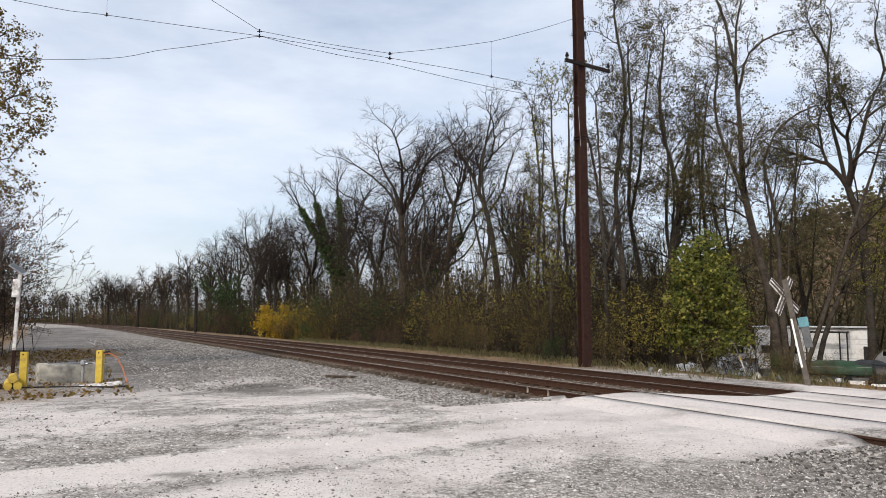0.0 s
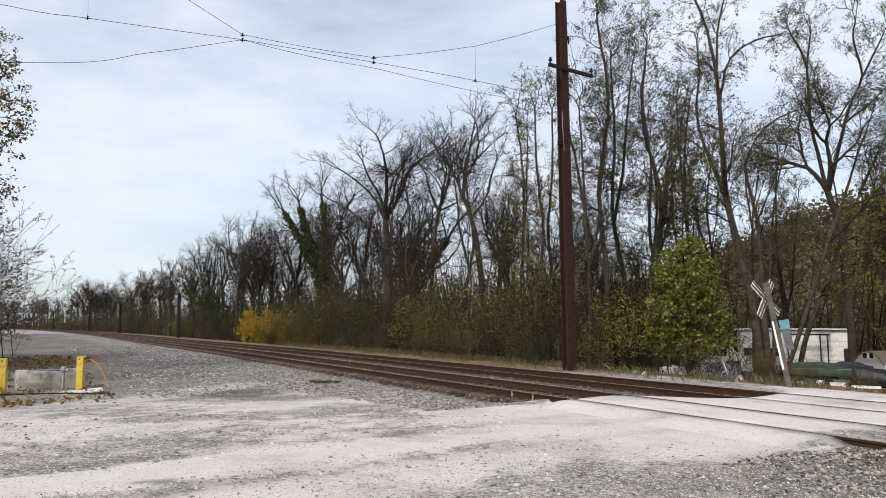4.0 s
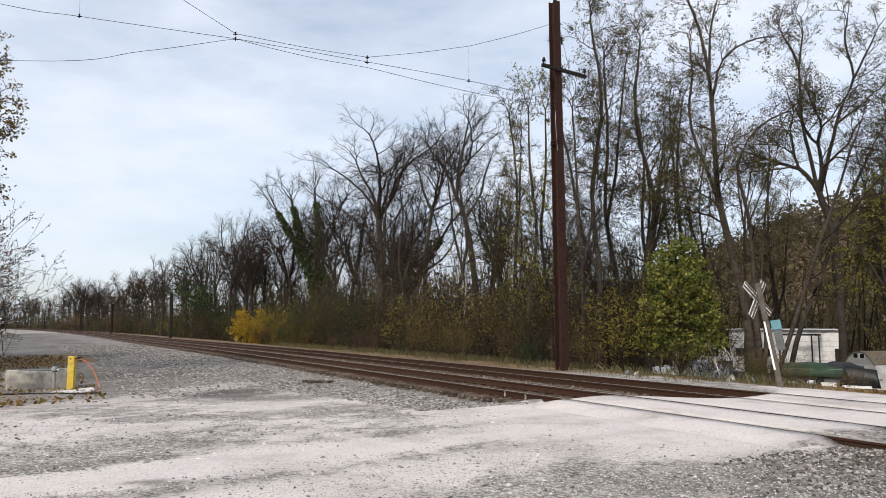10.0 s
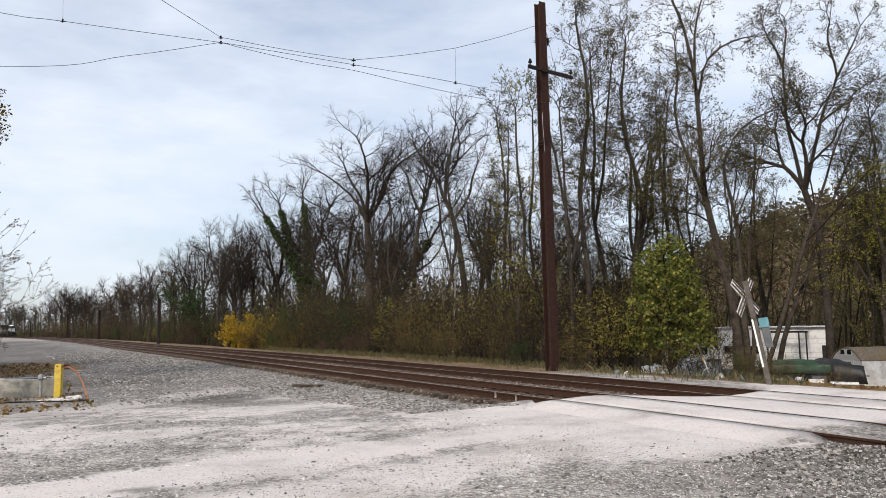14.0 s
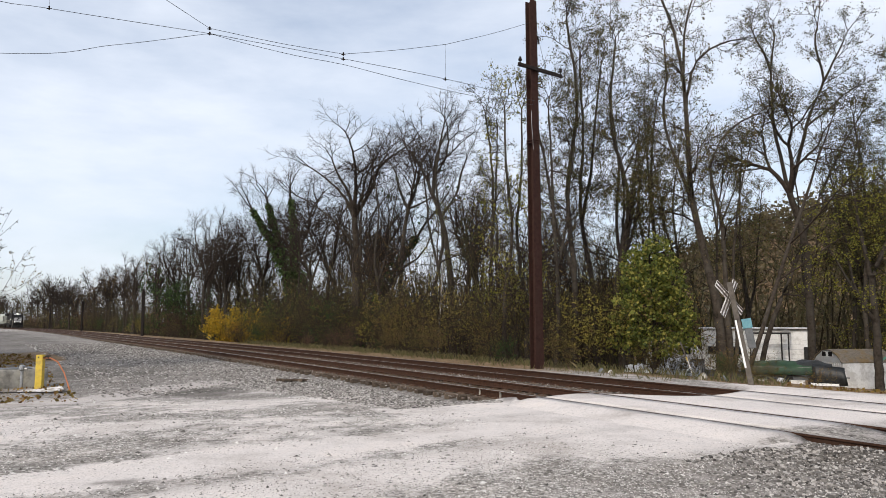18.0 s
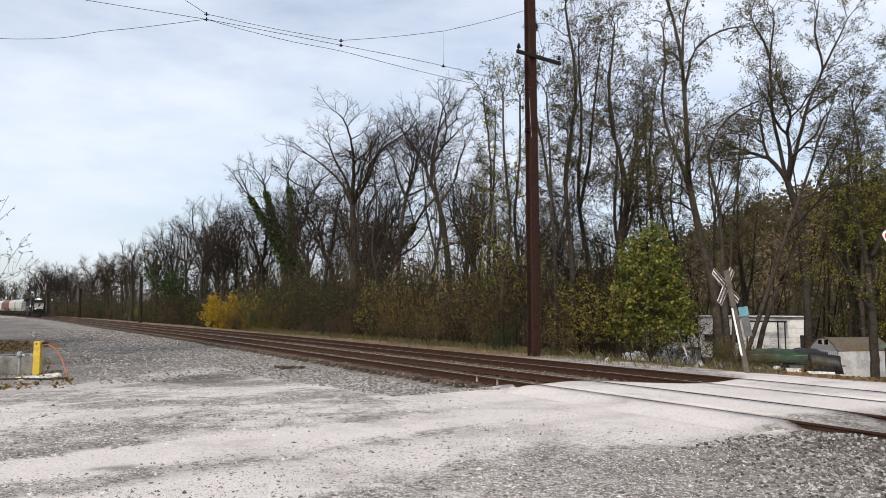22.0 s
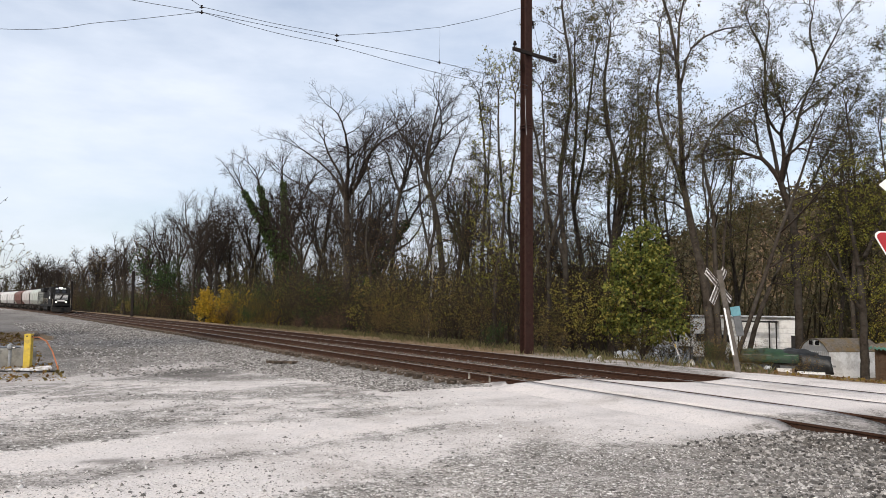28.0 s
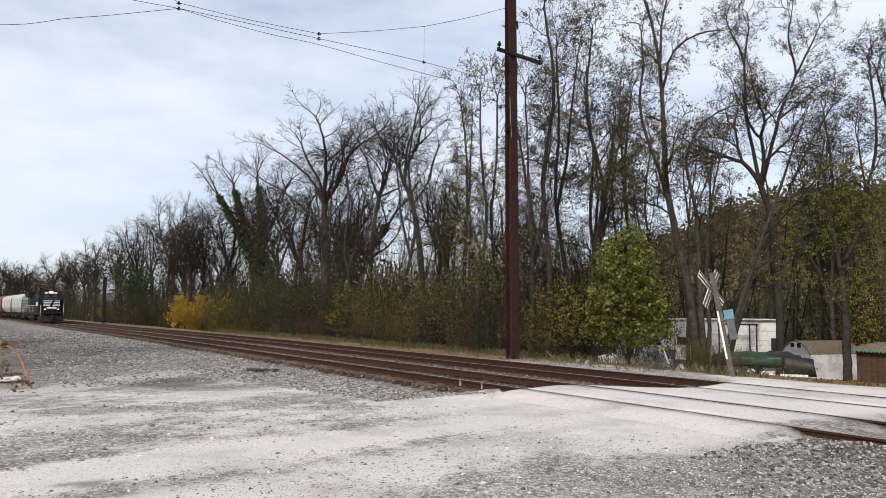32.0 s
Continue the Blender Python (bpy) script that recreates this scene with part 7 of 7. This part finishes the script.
def clutter():
    # parked white van behind the trees
    g = ground_z(19.5, 51)
    root = empty("camper_van", pose(18.0, 51.5, g, 0, 0, -22))
    tagged(root, "white camper van parked among the trees", "van")
    prof = [(0, 0.45), (4.6, 0.45), (4.6, 1.05), (4.1, 1.2), (3.5, 1.95), (3.2, 2.15), (0.1, 2.2), (0, 2.0)]
    part("body", loft([[(x, 0, z) for x, z in prof], [(x, 1.9, z) for x, z in prof]]), MAT_SIDING, root)
    for x in (2.3,):
        part("window", _b(x, -0.015, 1.35, x + 0.8, -0.002, 1.85), MAT_GLASS, root)
    for x in (0.8, 3.7):
        for y in (-0.01, 1.7):
            bm = bmesh.new()
            tube(bm, [(x, y, 0.34), (x, y + 0.2, 0.34)], [0.34, 0.34], 14)
            part("wheel", bm, MAT_TYRE, root)
    # heaped pale sheeting
    rng = random.Random(3)
    for x, y, w, h in ((15.7, 40.4, 0.75, 0.95), (16.7, 40.3, 0.5, 0.8), (13.9, 40.9, 1.0, 0.45)):
        bm = bmesh.new()
        bmesh.ops.create_icosphere(bm, subdivisions=3, radius=1)
        for v in bm.verts:
            k = 1 + 0.35 * noise.noise(v.co * 1.7 + Vector((x, y, 0))) + 0.15 * noise.noise(v.co * 4.5)
            v.co = Vector((v.co.x * w * k, v.co.y * 0.6 * k, max(-0.05, v.co.z * k) * h))
        ob = part("crumpled_sheet", bm, MAT_RUBBISH)
        tagged(ob, "crumpled pale sheeting heaped at the edge of the clearing", "tarpaulin", "heaps of sheeting")
        ob.matrix_world = pose(x, y, ground_z(x, y), 0, 0, rng.uniform(-30, 10))
    root = empty("dark_bin", pose(18.5, 43.6, ground_z(18.5, 43.6)))
    tagged(root, "dark round bin beside the pale sheeting", "bin")
    bm = bmesh.new()
    tube(bm, [(0, 0, 0), (0, 0, 0.95)], [0.36, 0.42], 14)
    part("body", bm, MAT_GREYBOX, root)
    bm = bmesh.new()
    tube(bm, [(0, 0, 0.95), (0, 0, 1.02)], [0.45, 0.40], 14)
    part("lid", bm, MAT_BLACK, root)
    # leaning marker pole
    g = ground_z(11.45, 27.2)
    root = empty("marker_pole", pose(11.45, 27.2, g - 0.1, 4, -19, -20))
    tagged(root, "leaning white and yellow marker pole in the grass", "marker pole")
    for z0, z1, mt in ((0, 0.35, MAT_GREYBOX), (0.35, 0.85, MAT_WHITE), (0.85, 1.0, MAT_YELLOW), (1.0, 1.6, MAT_WOODPOST)):
        bm = bmesh.new()
        tube(bm, [(0, 0, z0), (0, 0, z1)], [0.024, 0.024], 8)
        part("band", bm, mt, root)
    for x, y, r, m in ((10.9, 25.3, 0.16, MAT_CONCRETE), (11.5, 24.9, 0.13, MAT_GREYBOX), (8.0, 27.9, 0.11, MAT_GREYBOX), (8.3, 27.7, 0.08, MAT_WHITE), (10.2, 25.9, 0.10, MAT_TIE)):
        bm = bmesh.new()
        bmesh.ops.create_icosphere(bm, subdivisions=2, radius=r)
        for v in bm.verts:
            v.co *= 1 + 0.5 * noise.noise(v.co * 9 + Vector((x, 0, 0)))
        ob = part("rubble_lump", bm, m)
        tagged(ob, "lump of rubble beside the track", "rubble", "rubble beside the track")
        ob.matrix_world = pose(x, y, ground_z(x, y) + r * 0.5)
    bm = bmesh.new()
    tube(bm, [(0.2 * math.cos(q), 0, 0.2 + 0.2 * math.sin(q)) for q in (k * 0.62 for k in range(10))], [0.02] * 10, 6)
    ob = part("wire_hoop", bm, MAT_STEEL)
    tagged(ob, "bent steel hoop standing in the gravel", "hoop")
    ob.matrix_world = pose(10.6, 25.6, ground_z(10.6, 25.6) - 0.03, 0, 0, 10)
    # old timbers left by the shoulder
    for s, u, a, l in ((16.2, -2.5, 40, 0.9), (16.6, -2.7, 10, 0.6), (15.8, -2.3, 70, 0.5)):
        p = at(s, u)
        ob = part("old_timber", _b(-l / 2, -0.07, 0, l / 2, 0.07, 0.09, bevel=0.015), MAT_TIE)
        tagged(ob, "short dark timber lying on the ballast", "timber", "old timbers")
        ob.matrix_world = pose(p.x, p.y, ground_z(p.x, p.y), 0, 3, a)
    p = at(-3.6, -1.5)
    ob = part("old_timber", _b(-0.7, -0.12, 0, 0.7, 0.12, 0.14, bevel=0.02), MAT_TIE)
    tagged(ob, "dark timber end beside the rail", "timber", "old timbers")
    p = at(-5.6, -2.5)
    ob.matrix_world = pose(p.x, p.y, ground_z(p.x, p.y) - 0.02, 0, 0, 120)


def grasses():
    """Dry grass and weeds along the far shoulder, past counting."""
    rng = random.Random(41)
    V, F = [], []
    for _ in range(10000):
        if rng.random() < 0.75:
            s, u = rng.uniform(4.5, 60), 7.2 + 3.6 * rng.random() ** 0.8
            if s < 8 and u < 9:
                continue
        else:
            s, u = rng.uniform(-14, 3), rng.uniform(10, 27)
            if abs(s - (1.0 - 0.10 * (u - 8))) < 3.2:
                continue
        p = at(s, u)
        if noise.noise(Vector((p.x * 0.5, p.y * 0.5, 0))) < -0.15:
            continue
        z = ground_z(p.x, p.y)
        h = rng.uniform(0.08, 0.4) * (1 if u > 8.3 else 0.6)
        a = rng.uniform(0, 6.28)
        w = rng.uniform(0.008, 0.02)
        dx, dy = math.cos(a) * w, math.sin(a) * w
        lx, ly = rng.gauss(0, 0.3) * h, rng.gauss(0, 0.3) * h
        n = len(V)
        V.extend(((p.x - dx, p.y - dy, z), (p.x + dx, p.y + dy, z), (p.x + lx * 0.5 + dx * 0.7, p.y + ly * 0.5 + dy * 0.7, z + h * 0.6), (p.x + lx * 1.3, p.y + ly * 1.3, z + h)))
        F.append((n, n + 1, n + 2, n + 3))
    m = leaf_material("dry_grass", [(0.20, 0.155, 0.08), (0.12, 0.12, 0.045), (0.26, 0.20, 0.11), (0.07, 0.085, 0.03)])
    ob = mesh_ob("dry_grass", V, F, m)
    tagged(ob, "dry yellow grass and weeds along the tracks", "grass", kind="stuff")
    # fallen leaves
    V, F = [], []
    for _ in range(12000):
        if rng.random() < 0.55:
            s, u = rng.uniform(-16, 6), rng.uniform(10, 34)
            if abs(s - (1.0 - 0.10 * (u - 8))) < 2.6 and u < 24:
                continue
        else:
            s, u = rng.uniform(13, 48), rng.uniform(-19, -9.5)
        p = at(s, u)
        p.z = ground_z(p.x, p.y) + 0.02
        leaf_quad(V, F, p, rng.uniform(0.08, 0.16), rng, 0.0)
    ob = mesh_ob("fallen_leaves", V, F, LEAF_RUST)
    tagged(ob, "fallen brown and yellow leaves on the ground", "leaves", kind="stuff")


trailer()
boat()
shed()
board_shed()
clutter()
grasses()

# ---- the train ----
MAT_LOCO = surface("locomotive_black", (0.006, 0.006, 0.0065), (0.014, 0.0135, 0.013), 5, 0.75, 0.0, (0.022, 0.02, 0.018), 1.0, 0.05, 0.002, 0)
MAT_STRIPE = surface("locomotive_white", (0.72, 0.71, 0.68), (0.82, 0.81, 0.79), 6, 0.5, 0, None, 1, 0.05, 0.002, 0)
MAT_GREYDIRT = surface("truck_grime", (0.02, 0.018, 0.016), (0.06, 0.05, 0.043), 8, 0.9, 0.2, None, 1, 0.3, 0.01, 0)
MAT_HANDRAIL = surface("pale_handrail", (0.40, 0.37, 0.28), (0.52, 0.48, 0.38), 6, 0.6, 0, None, 1, 0, 0.01, 0)


def lamp_material():
    m, n, l, p = nodes_of("lit_headlight")
    p.inputs["Base Color"].default_value = (0.9, 0.9, 0.85, 1)
    p.inputs["Emission Color"].default_value = (1.0, 0.93, 0.8, 1)
    p.inputs["Emission Strength"].default_value = 6.0
    return m


MAT_LAMP = lamp_material()


def bogie(parent, x, axles, gap, name="truck"):
    fr = part(name, _b(x - gap * (axles - 1) / 2 - 0.7, -1.05, 0.42, x + gap * (axles - 1) / 2 + 0.7, 1.05, 0.86, bevel=0.05), MAT_GREYDIRT, parent)
    for i in range(axles):
        wx = x + (i - (axles - 1) / 2) * gap
        for y in (-0.76, 0.64):
            bm = bmesh.new()
            tube(bm, [(wx, y, 0.5), (wx, y + 0.12, 0.5)], [0.5, 0.5], 18)
            part("wheel", bm, MAT_GREYDIRT, fr)
    return fr


def locomotive():
    root = empty("locomotive")
    tagged(root, "black diesel locomotive with white stripes on its nose, headlights lit", "locomotive")
    # nose at x = 0, tail at x = -21
    part("underframe", _b(-21.3, -1.5, 1.05, -0.5, 1.5, 1.42, bevel=0.03), MAT_LOCO, root)
    part("fuel_tank", _b(-14.2, -1.45, 0.35, -8.0, 1.45, 1.05, bevel=0.15), MAT_LOCO, root)
    bogie(root, -4.6, 3, 1.7)
    bogie(root, -17.2, 3, 1.7)
    cab = [(-1.55, 1.42), (-1.5, 3.1), (-2.05, 4.15), (-2.3, 4.5), (-5.3, 4.55), (-5.4, 1.42)]
    part("cab", loft([[(x, -1.55, z if z < 4.3 else z - 0.12) for x, z in cab], [(x, -1.15, z) for x, z in cab], [(x, 1.15, z) for x, z in cab], [(x, 1.55, z if z < 4.3 else z - 0.12) for x, z in cab]]), MAT_LOCO, root)
    nose = [(-1.6, 1.42), (-0.78, 1.42), (-0.72, 3.12), (-1.0, 3.36), (-1.6, 3.4)]
    ns = part("nose", loft([[(x, -1.2, z) for x, z in nose], [(x + (0.1 if i in (1, 2) else 0), -0.8, z) for i, (x, z) in enumerate(nose)], [(x + (0.1 if i in (1, 2) else 0), 0.8, z) for i, (x, z) in enumerate(nose)], [(x, 1.2, z) for x, z in nose]]), MAT_LOCO, root)
    for z in (2.32, 2.54, 2.76, 2.98):
        part("nose_stripe", _b(-0.68, -1.05, z, -0.60, 1.05, z + 0.11), MAT_STRIPE, ns, "white stripe")
    em = part("nose_emblem", loft([[(-0.585, -0.3, 2.3), (-0.585, 0.05, 2.3), (-0.585, 0.38, 3.1), (-0.585, 0.1, 3.1)], [(-0.575, -0.3, 2.3), (-0.575, 0.05, 2.3), (-0.575, 0.38, 3.1), (-0.575, 0.1, 3.1)]]), MAT_LOCO, ns, "dark slanting emblem")
    for y in (-0.85, 0.22):
        part("windshield", loft([[(-1.58, y, 3.42), (-1.58, y + 0.63, 3.42), (-1.92, y + 0.63, 4.05), (-1.92, y, 4.05)], [(-1.55, y, 3.44), (-1.55, y + 0.63, 3.44), (-1.89, y + 0.63, 4.07), (-1.89, y, 4.07)]]), MAT_GLASS, root)
    part("headlight_housing", _b(-2.1, -0.28, 4.1, -1.82, 0.28, 4.4, bevel=0.03), MAT_STRIPE, root, "pale headlight housing")
    for y in (-0.14, 0.14):
        bm = bmesh.new()
        tube(bm, [(-1.83, y, 4.25), (-1.79, y, 4.25)], [0.11, 0.11], 14)
        part("headlight", bm, MAT_LAMP, root)
    for y in (-0.95, 0.95):
        bm = bmesh.new()
        tube(bm, [(-0.60, y * 0.85, 1.85), (-0.54, y * 0.85, 1.85)], [0.085, 0.085], 14)
        part("ditch_light", bm, MAT_LAMP, root)
    for y in (-0.62, 0.62):
        part("number_board", _b(-1.98, y - 0.2, 4.08, -1.9, y + 0.2, 4.3), MAT_STRIPE, root)
    for y, sy in ((-1.57, -1), (1.552, 1)):
        part("cab_window", _b(-4.6, y, 3.15, -2.6, y + 0.018, 3.95), MAT_GLASS, root)
        part("cab_number", _b(-4.3, y + (-0.004 if sy < 0 else 0.004), 2.35, -2.9, y + 0.018 + (0.004 if sy > 0 else 0), 2.85), MAT_STRIPE, root, "pale number panel")
    hood = [(-0.85, 1.42), (-0.85, 3.9), (-0.55, 4.25), (0.55, 4.25), (0.85, 3.9), (0.85, 1.42)]
    part("long_hood", loft([[(-20.4, y, z) for y, z in hood], [(-5.4, y, z) for y, z in hood]]), MAT_LOCO, root)
    for i in range(10):
        x = -19.4 + i * 1.35
        for y in (-0.87, 0.851):
            part("hood_door", _b(x, y, 1.7, x + 1.2, y + 0.019, 3.6), MAT_LOCO, root)
    part("radiator_wing", _b(-20.2, -1.5, 3.75, -15.4, 1.5, 4.5, bevel=0.12), MAT_LOCO, root)
    part("dynamic_brake", _b(-9.6, -1.05, 4.0, -6.8, 1.05, 4.6, bevel=0.12), MAT_LOCO, root)
    for x in (-18.7, -17.3, -16.0):
        bm = bmesh.new()
        tube(bm, [(x, 0, 4.5), (x, 0, 4.62)], [0.55, 0.55], 16)
        part("roof_fan", bm, MAT_GREYDIRT, root)
    part("horn", _b(-7.0, -0.3, 4.6, -6.6, 0.3, 4.8, bevel=0.04), MAT_GREYDIRT, root)
    part("nose_panel", _b(-0.70, -0.62, 1.95, -0.61, 0.62, 2.2), MAT_STRIPE, ns, "white panel under the stripes")
    part("front_deck", _b(-0.75, -1.5, 1.02, 0.15, 1.5, 1.46, bevel=0.03), MAT_LOCO, root)
    part("anticlimber", _b(0.15, -1.1, 1.15, 0.35, 1.1, 1.42, bevel=0.03), MAT_LOCO, root)
    part("snow_plow", loft([[(0.05, -1.5, 0.25), (0.35, -1.5, 0.2), (0.1, -1.5, 1.02), (0.0, -1.5, 1.02)], [(0.15, 0, 0.25), (0.65, 0, 0.2), (0.25, 0, 1.02), (0.1, 0, 1.02)], [(0.05, 1.5, 0.25), (0.35, 1.5, 0.2), (0.1, 1.5, 1.02), (0.0, 1.5, 1.02)]]), MAT_LOCO, root)
    part("coupler", _b(0.3, -0.14, 0.78, 0.85, 0.14, 1.02, bevel=0.03), MAT_GREYDIRT, root)
    for y in (-1.48, 1.48):
        bm = bmesh.new()
        tube(bm, [(0.1, y, 0.5), (0.12, y, 1.5), (0.0, y, 2.35), (-0.5, y, 2.45)], [0.03] * 4, 6)
        part("step_handrail", bm, MAT_HANDRAIL, root, "pale curved handrail")
        bm = bmesh.new()
        tube(bm, [(-5.6, y, 2.4), (-20.9, y, 2.4)], [0.025, 0.025], 6)
        part("walkway_rail", bm, MAT_HANDRAIL, root)
        for k in range(9):
            bm = bmesh.new()
            tube(bm, [(-5.7 - k * 1.9, y, 1.4), (-5.7 - k * 1.9, y, 2.4)], [0.02, 0.02], 5)
            part("stanchion", bm, MAT_HANDRAIL, root)
        part("step_well", _b(-1.0, y - (0.05 if y > 0 else 0.0), 0.4, 0.0, y + (0.0 if y > 0 else 0.05), 1.4), MAT_LOCO, root)
    return root


def hopper(colour, label, length=16.0):
    root = empty("hopper_car")
    tagged(root, label, "freight car", "hopper cars of the train")
    L = length
    prof = []
    for k in range(13):
        q = math.pi * k / 12
        prof.append((1.58 * math.cos(q) if 1 < k < 11 else 1.58 * (1 if k < 6 else -1), 3.15 + 1.15 * math.sin(q) ** 0.8))
    low = [(-1.55, 2.0), (-0.9, 1.15), (0.9, 1.15), (1.55, 2.0)]
    ring = prof + low
    def sec(x, k):
        return [(x, y * (0.97 if k else 1), z if z > 1.9 or not k else 1.9) for y, z in ring]
    part("body", loft([sec(-L + 0.6, 1), sec(-L + 1.6, 0), sec(-1.6, 0), sec(-0.6, 1)]), colour, root, "", False)
    for i in range(7):
        x = -1.9 - i * (L - 3.8) / 6
        for y in (-1.6, 1.582):
            part("side_rib", _b(x - 0.05, y, 1.6, x + 0.05, y + 0.018, 3.2), colour, root)
    part("running_board", _b(-L + 0.3, -0.45, 4.36, -0.3, 0.45, 4.42), MAT_GREYDIRT, root)
    for x in (-0.45, -L + 0.35):
        for y in (-1.5, -0.6, 0.6, 1.42):
            part("end_post", _b(x, y, 1.1, x + 0.1, y + 0.08, 4.2 if abs(y) < 1 else 3.4), MAT_GREYDIRT, root)
        for k in range(6):
            part("ladder_rung", _b(x + 0.02, -1.5, 1.4 + 0.42 * k, x + 0.06, -0.6, 1.45 + 0.42 * k), MAT_GREYDIRT, root)
    part("sill", _b(-L + 0.2, -0.35, 0.95, -0.2, 0.35, 1.15), MAT_GREYDIRT, root)
    for k in (0.3, 0.5, 0.7):
        x = -L * k
        part("outlet_gate", loft([[(x - 1.2, -1.0, 1.2), (x + 1.2, -1.0, 1.2), (x + 1.2, 1.0, 1.2), (x - 1.2, 1.0, 1.2)], [(x - 0.4, -0.5, 0.42), (x + 0.4, -0.5, 0.42), (x + 0.4, 0.5, 0.42), (x - 0.4, 0.5, 0.42)]]), MAT_GREYDIRT, root)
    bogie(root, -2.2, 2, 1.75)
    bogie(root, -L + 2.2, 2, 1.75)
    part("coupler", _b(-0.25, -0.12, 0.78, 0.35, 0.12, 1.0), MAT_GREYDIRT, root)
    return root


TRAIN = [(locomotive(), 0.0, 21.6)]


def build_train():
    tints = (("sage", (0.40, 0.42, 0.38), (0.52, 0.54, 0.49), "pale grey-green covered hopper car"), ("pink_grey", (0.44, 0.40, 0.38), (0.56, 0.52, 0.50), "dusty pinkish-white covered hopper car"),
             ("brown", (0.13, 0.055, 0.04), (0.20, 0.09, 0.065), "rust-brown open hopper car"), ("white", (0.55, 0.54, 0.52), (0.68, 0.67, 0.65), "off-white covered hopper car"))
    mats = [surface("hopper_" + n, a, b, 3, 0.65, 0, tuple(v * 0.7 for v in a), 0.8, 0.1, 0.004, 0.05) for n, a, b, _ in tints]
    first = {}
    back = 22.4
    for k in (0, 1, 2, 3, 3, 1, 0, 2, 3, 1, 3, 0):
        if k not in first:
            first[k] = hopper(mats[k], tints[k][3])
            ob = first[k]
        else:
            ob = copy_thing(first[k], pose(0, 0, 0))
        TRAIN.append((ob, back, 16.0))
        back += 16.7


build_train()

# ---- birds ----
MAT_BIRD = surface("black_feathers", (0.008, 0.008, 0.009), (0.02, 0.02, 0.022), 9, 0.6, 0, None, 1, 0, 0.01, 0)


def bird():
    root = empty("bird")
    tagged(root, "dark bird in flight with wings spread", "bird", "birds in flight")
    bm = bmesh.new()
    tube(bm, [(-0.2, 0, 0), (-0.12, 0, 0), (0.02, 0, 0.01), (0.14, 0, 0.02), (0.2, 0, 0.02)], [0.02, 0.05, 0.07, 0.04, 0.01], 8)
    part("body", bm, MAT_BIRD, root)
    for sg in (-1, 1):
        part("wing", loft([[(-0.06, 0.04 * sg, 0.03), (0.09, 0.04 * sg, 0.03), (0.09, 0.04 * sg, 0.045), (-0.06, 0.04 * sg, 0.045)], [(-0.10, 0.24 * sg, 0.12), (0.08, 0.24 * sg, 0.12), (0.08, 0.24 * sg, 0.13), (-0.10, 0.24 * sg, 0.13)], [(-0.14, 0.42 * sg, 0.10), (-0.06, 0.42 * sg, 0.10), (-0.06, 0.42 * sg, 0.105), (-0.14, 0.42 * sg, 0.105)]]), MAT_BIRD, root)
    part("tail", loft([[(-0.34, -0.07, 0), (-0.34, 0.07, 0), (-0.34, 0.07, 0.008), (-0.34, -0.07, 0.008)], [(-0.18, -0.02, 0), (-0.18, 0.02, 0), (-0.18, 0.02, 0.008), (-0.18, -0.02, 0.008)]]), MAT_BIRD, root)
    return root


BIRDS = [bird()]
BIRDS.extend(copy_thing(BIRDS[0], pose(0, 0, 0)) for _ in range(2))
RUN = [(0, 532), (4, 464), (8, 396), (12, 328), (14, 294), (16.5, 254), (19, 217), (21, 191), (23, 168), (25, 149), (27.5, 130), (29.5, 116), (31, 105), (32, 98)]


def front_of(t):
    for (a, p), (b, q) in zip(RUN, RUN[1:]):
        if t <= b:
            return p + (q - p) * (t - a) / (b - a)
    return RUN[-1][1]


def motions():
    # the train rolls up the near track, slowing down
    sm = [sum(front_of(min(32, max(0, t + k * 0.5))) for k in range(-3, 4)) / 7 for t in range(33)]
    TRAIN[0][0].scale = (0.97, 0.92, 0.95)
    for ob, back, length in TRAIN:
        rows = []
        for t in range(33):
            f = at(sm[t] + back, 0, 0.02)
            r = at(sm[t] + back + length, 0, 0.02)
            d = f - r
            rows.append((t, pose(f.x, f.y, f.z, 0, -math.degrees(math.atan2(d.z, d.xy.length)), math.degrees(math.atan2(d.y, d.x)))))
        walk(ob, rows)
    walk(BIRDS[0], [(0, pose(-190, 60, 24, 0, 0, 5)), (6, pose(-32.6, 61.7, 10.6, 0, -3, 5)), (6.6, pose(-26.5, 63.5, 11.4, 0, -3, 8)), (8, pose(-12, 80, 14, 0, -3, 30)), (11, pose(30, 160, 16, 0, 0, 60)), (32, pose(260, 620, 40, 0, 0, 60))])
    walk(BIRDS[1], [(0, pose(-230, 20, 6, 0, 0, 15)), (8.4, pose(-28, 44, 16.8, 0, -8, 20)), (9, pose(-20.6, 47, 20.9, 0, -10, 20)), (9.3, pose(-16.9, 48.5, 23.0, 0, -10, 20)), (10.5, pose(-2, 54, 32, 0, -10, 20)), (32, pose(260, 170, 190, 0, -10, 20))])
    BIRDS[2].scale = (0.6, 0.6, 0.6)
    walk(BIRDS[2], [(0, pose(-275, 45, 8, 0, -11, 0)), (23, pose(-27.4, 45, 15.4, 0, -11, 0)), (23.6, pose(-20.9, 45, 16.7, 0, -11, 0)), (24, pose(-16.9, 45, 17.5, 0, -11, 0)), (24.6, pose(-10.1, 45, 18.9, 0, -11, 0)), (25.6, pose(0.7, 45, 21.3, 0, -11, 0)), (32, pose(70, 45, 40, 0, -11, 0))])


motions()
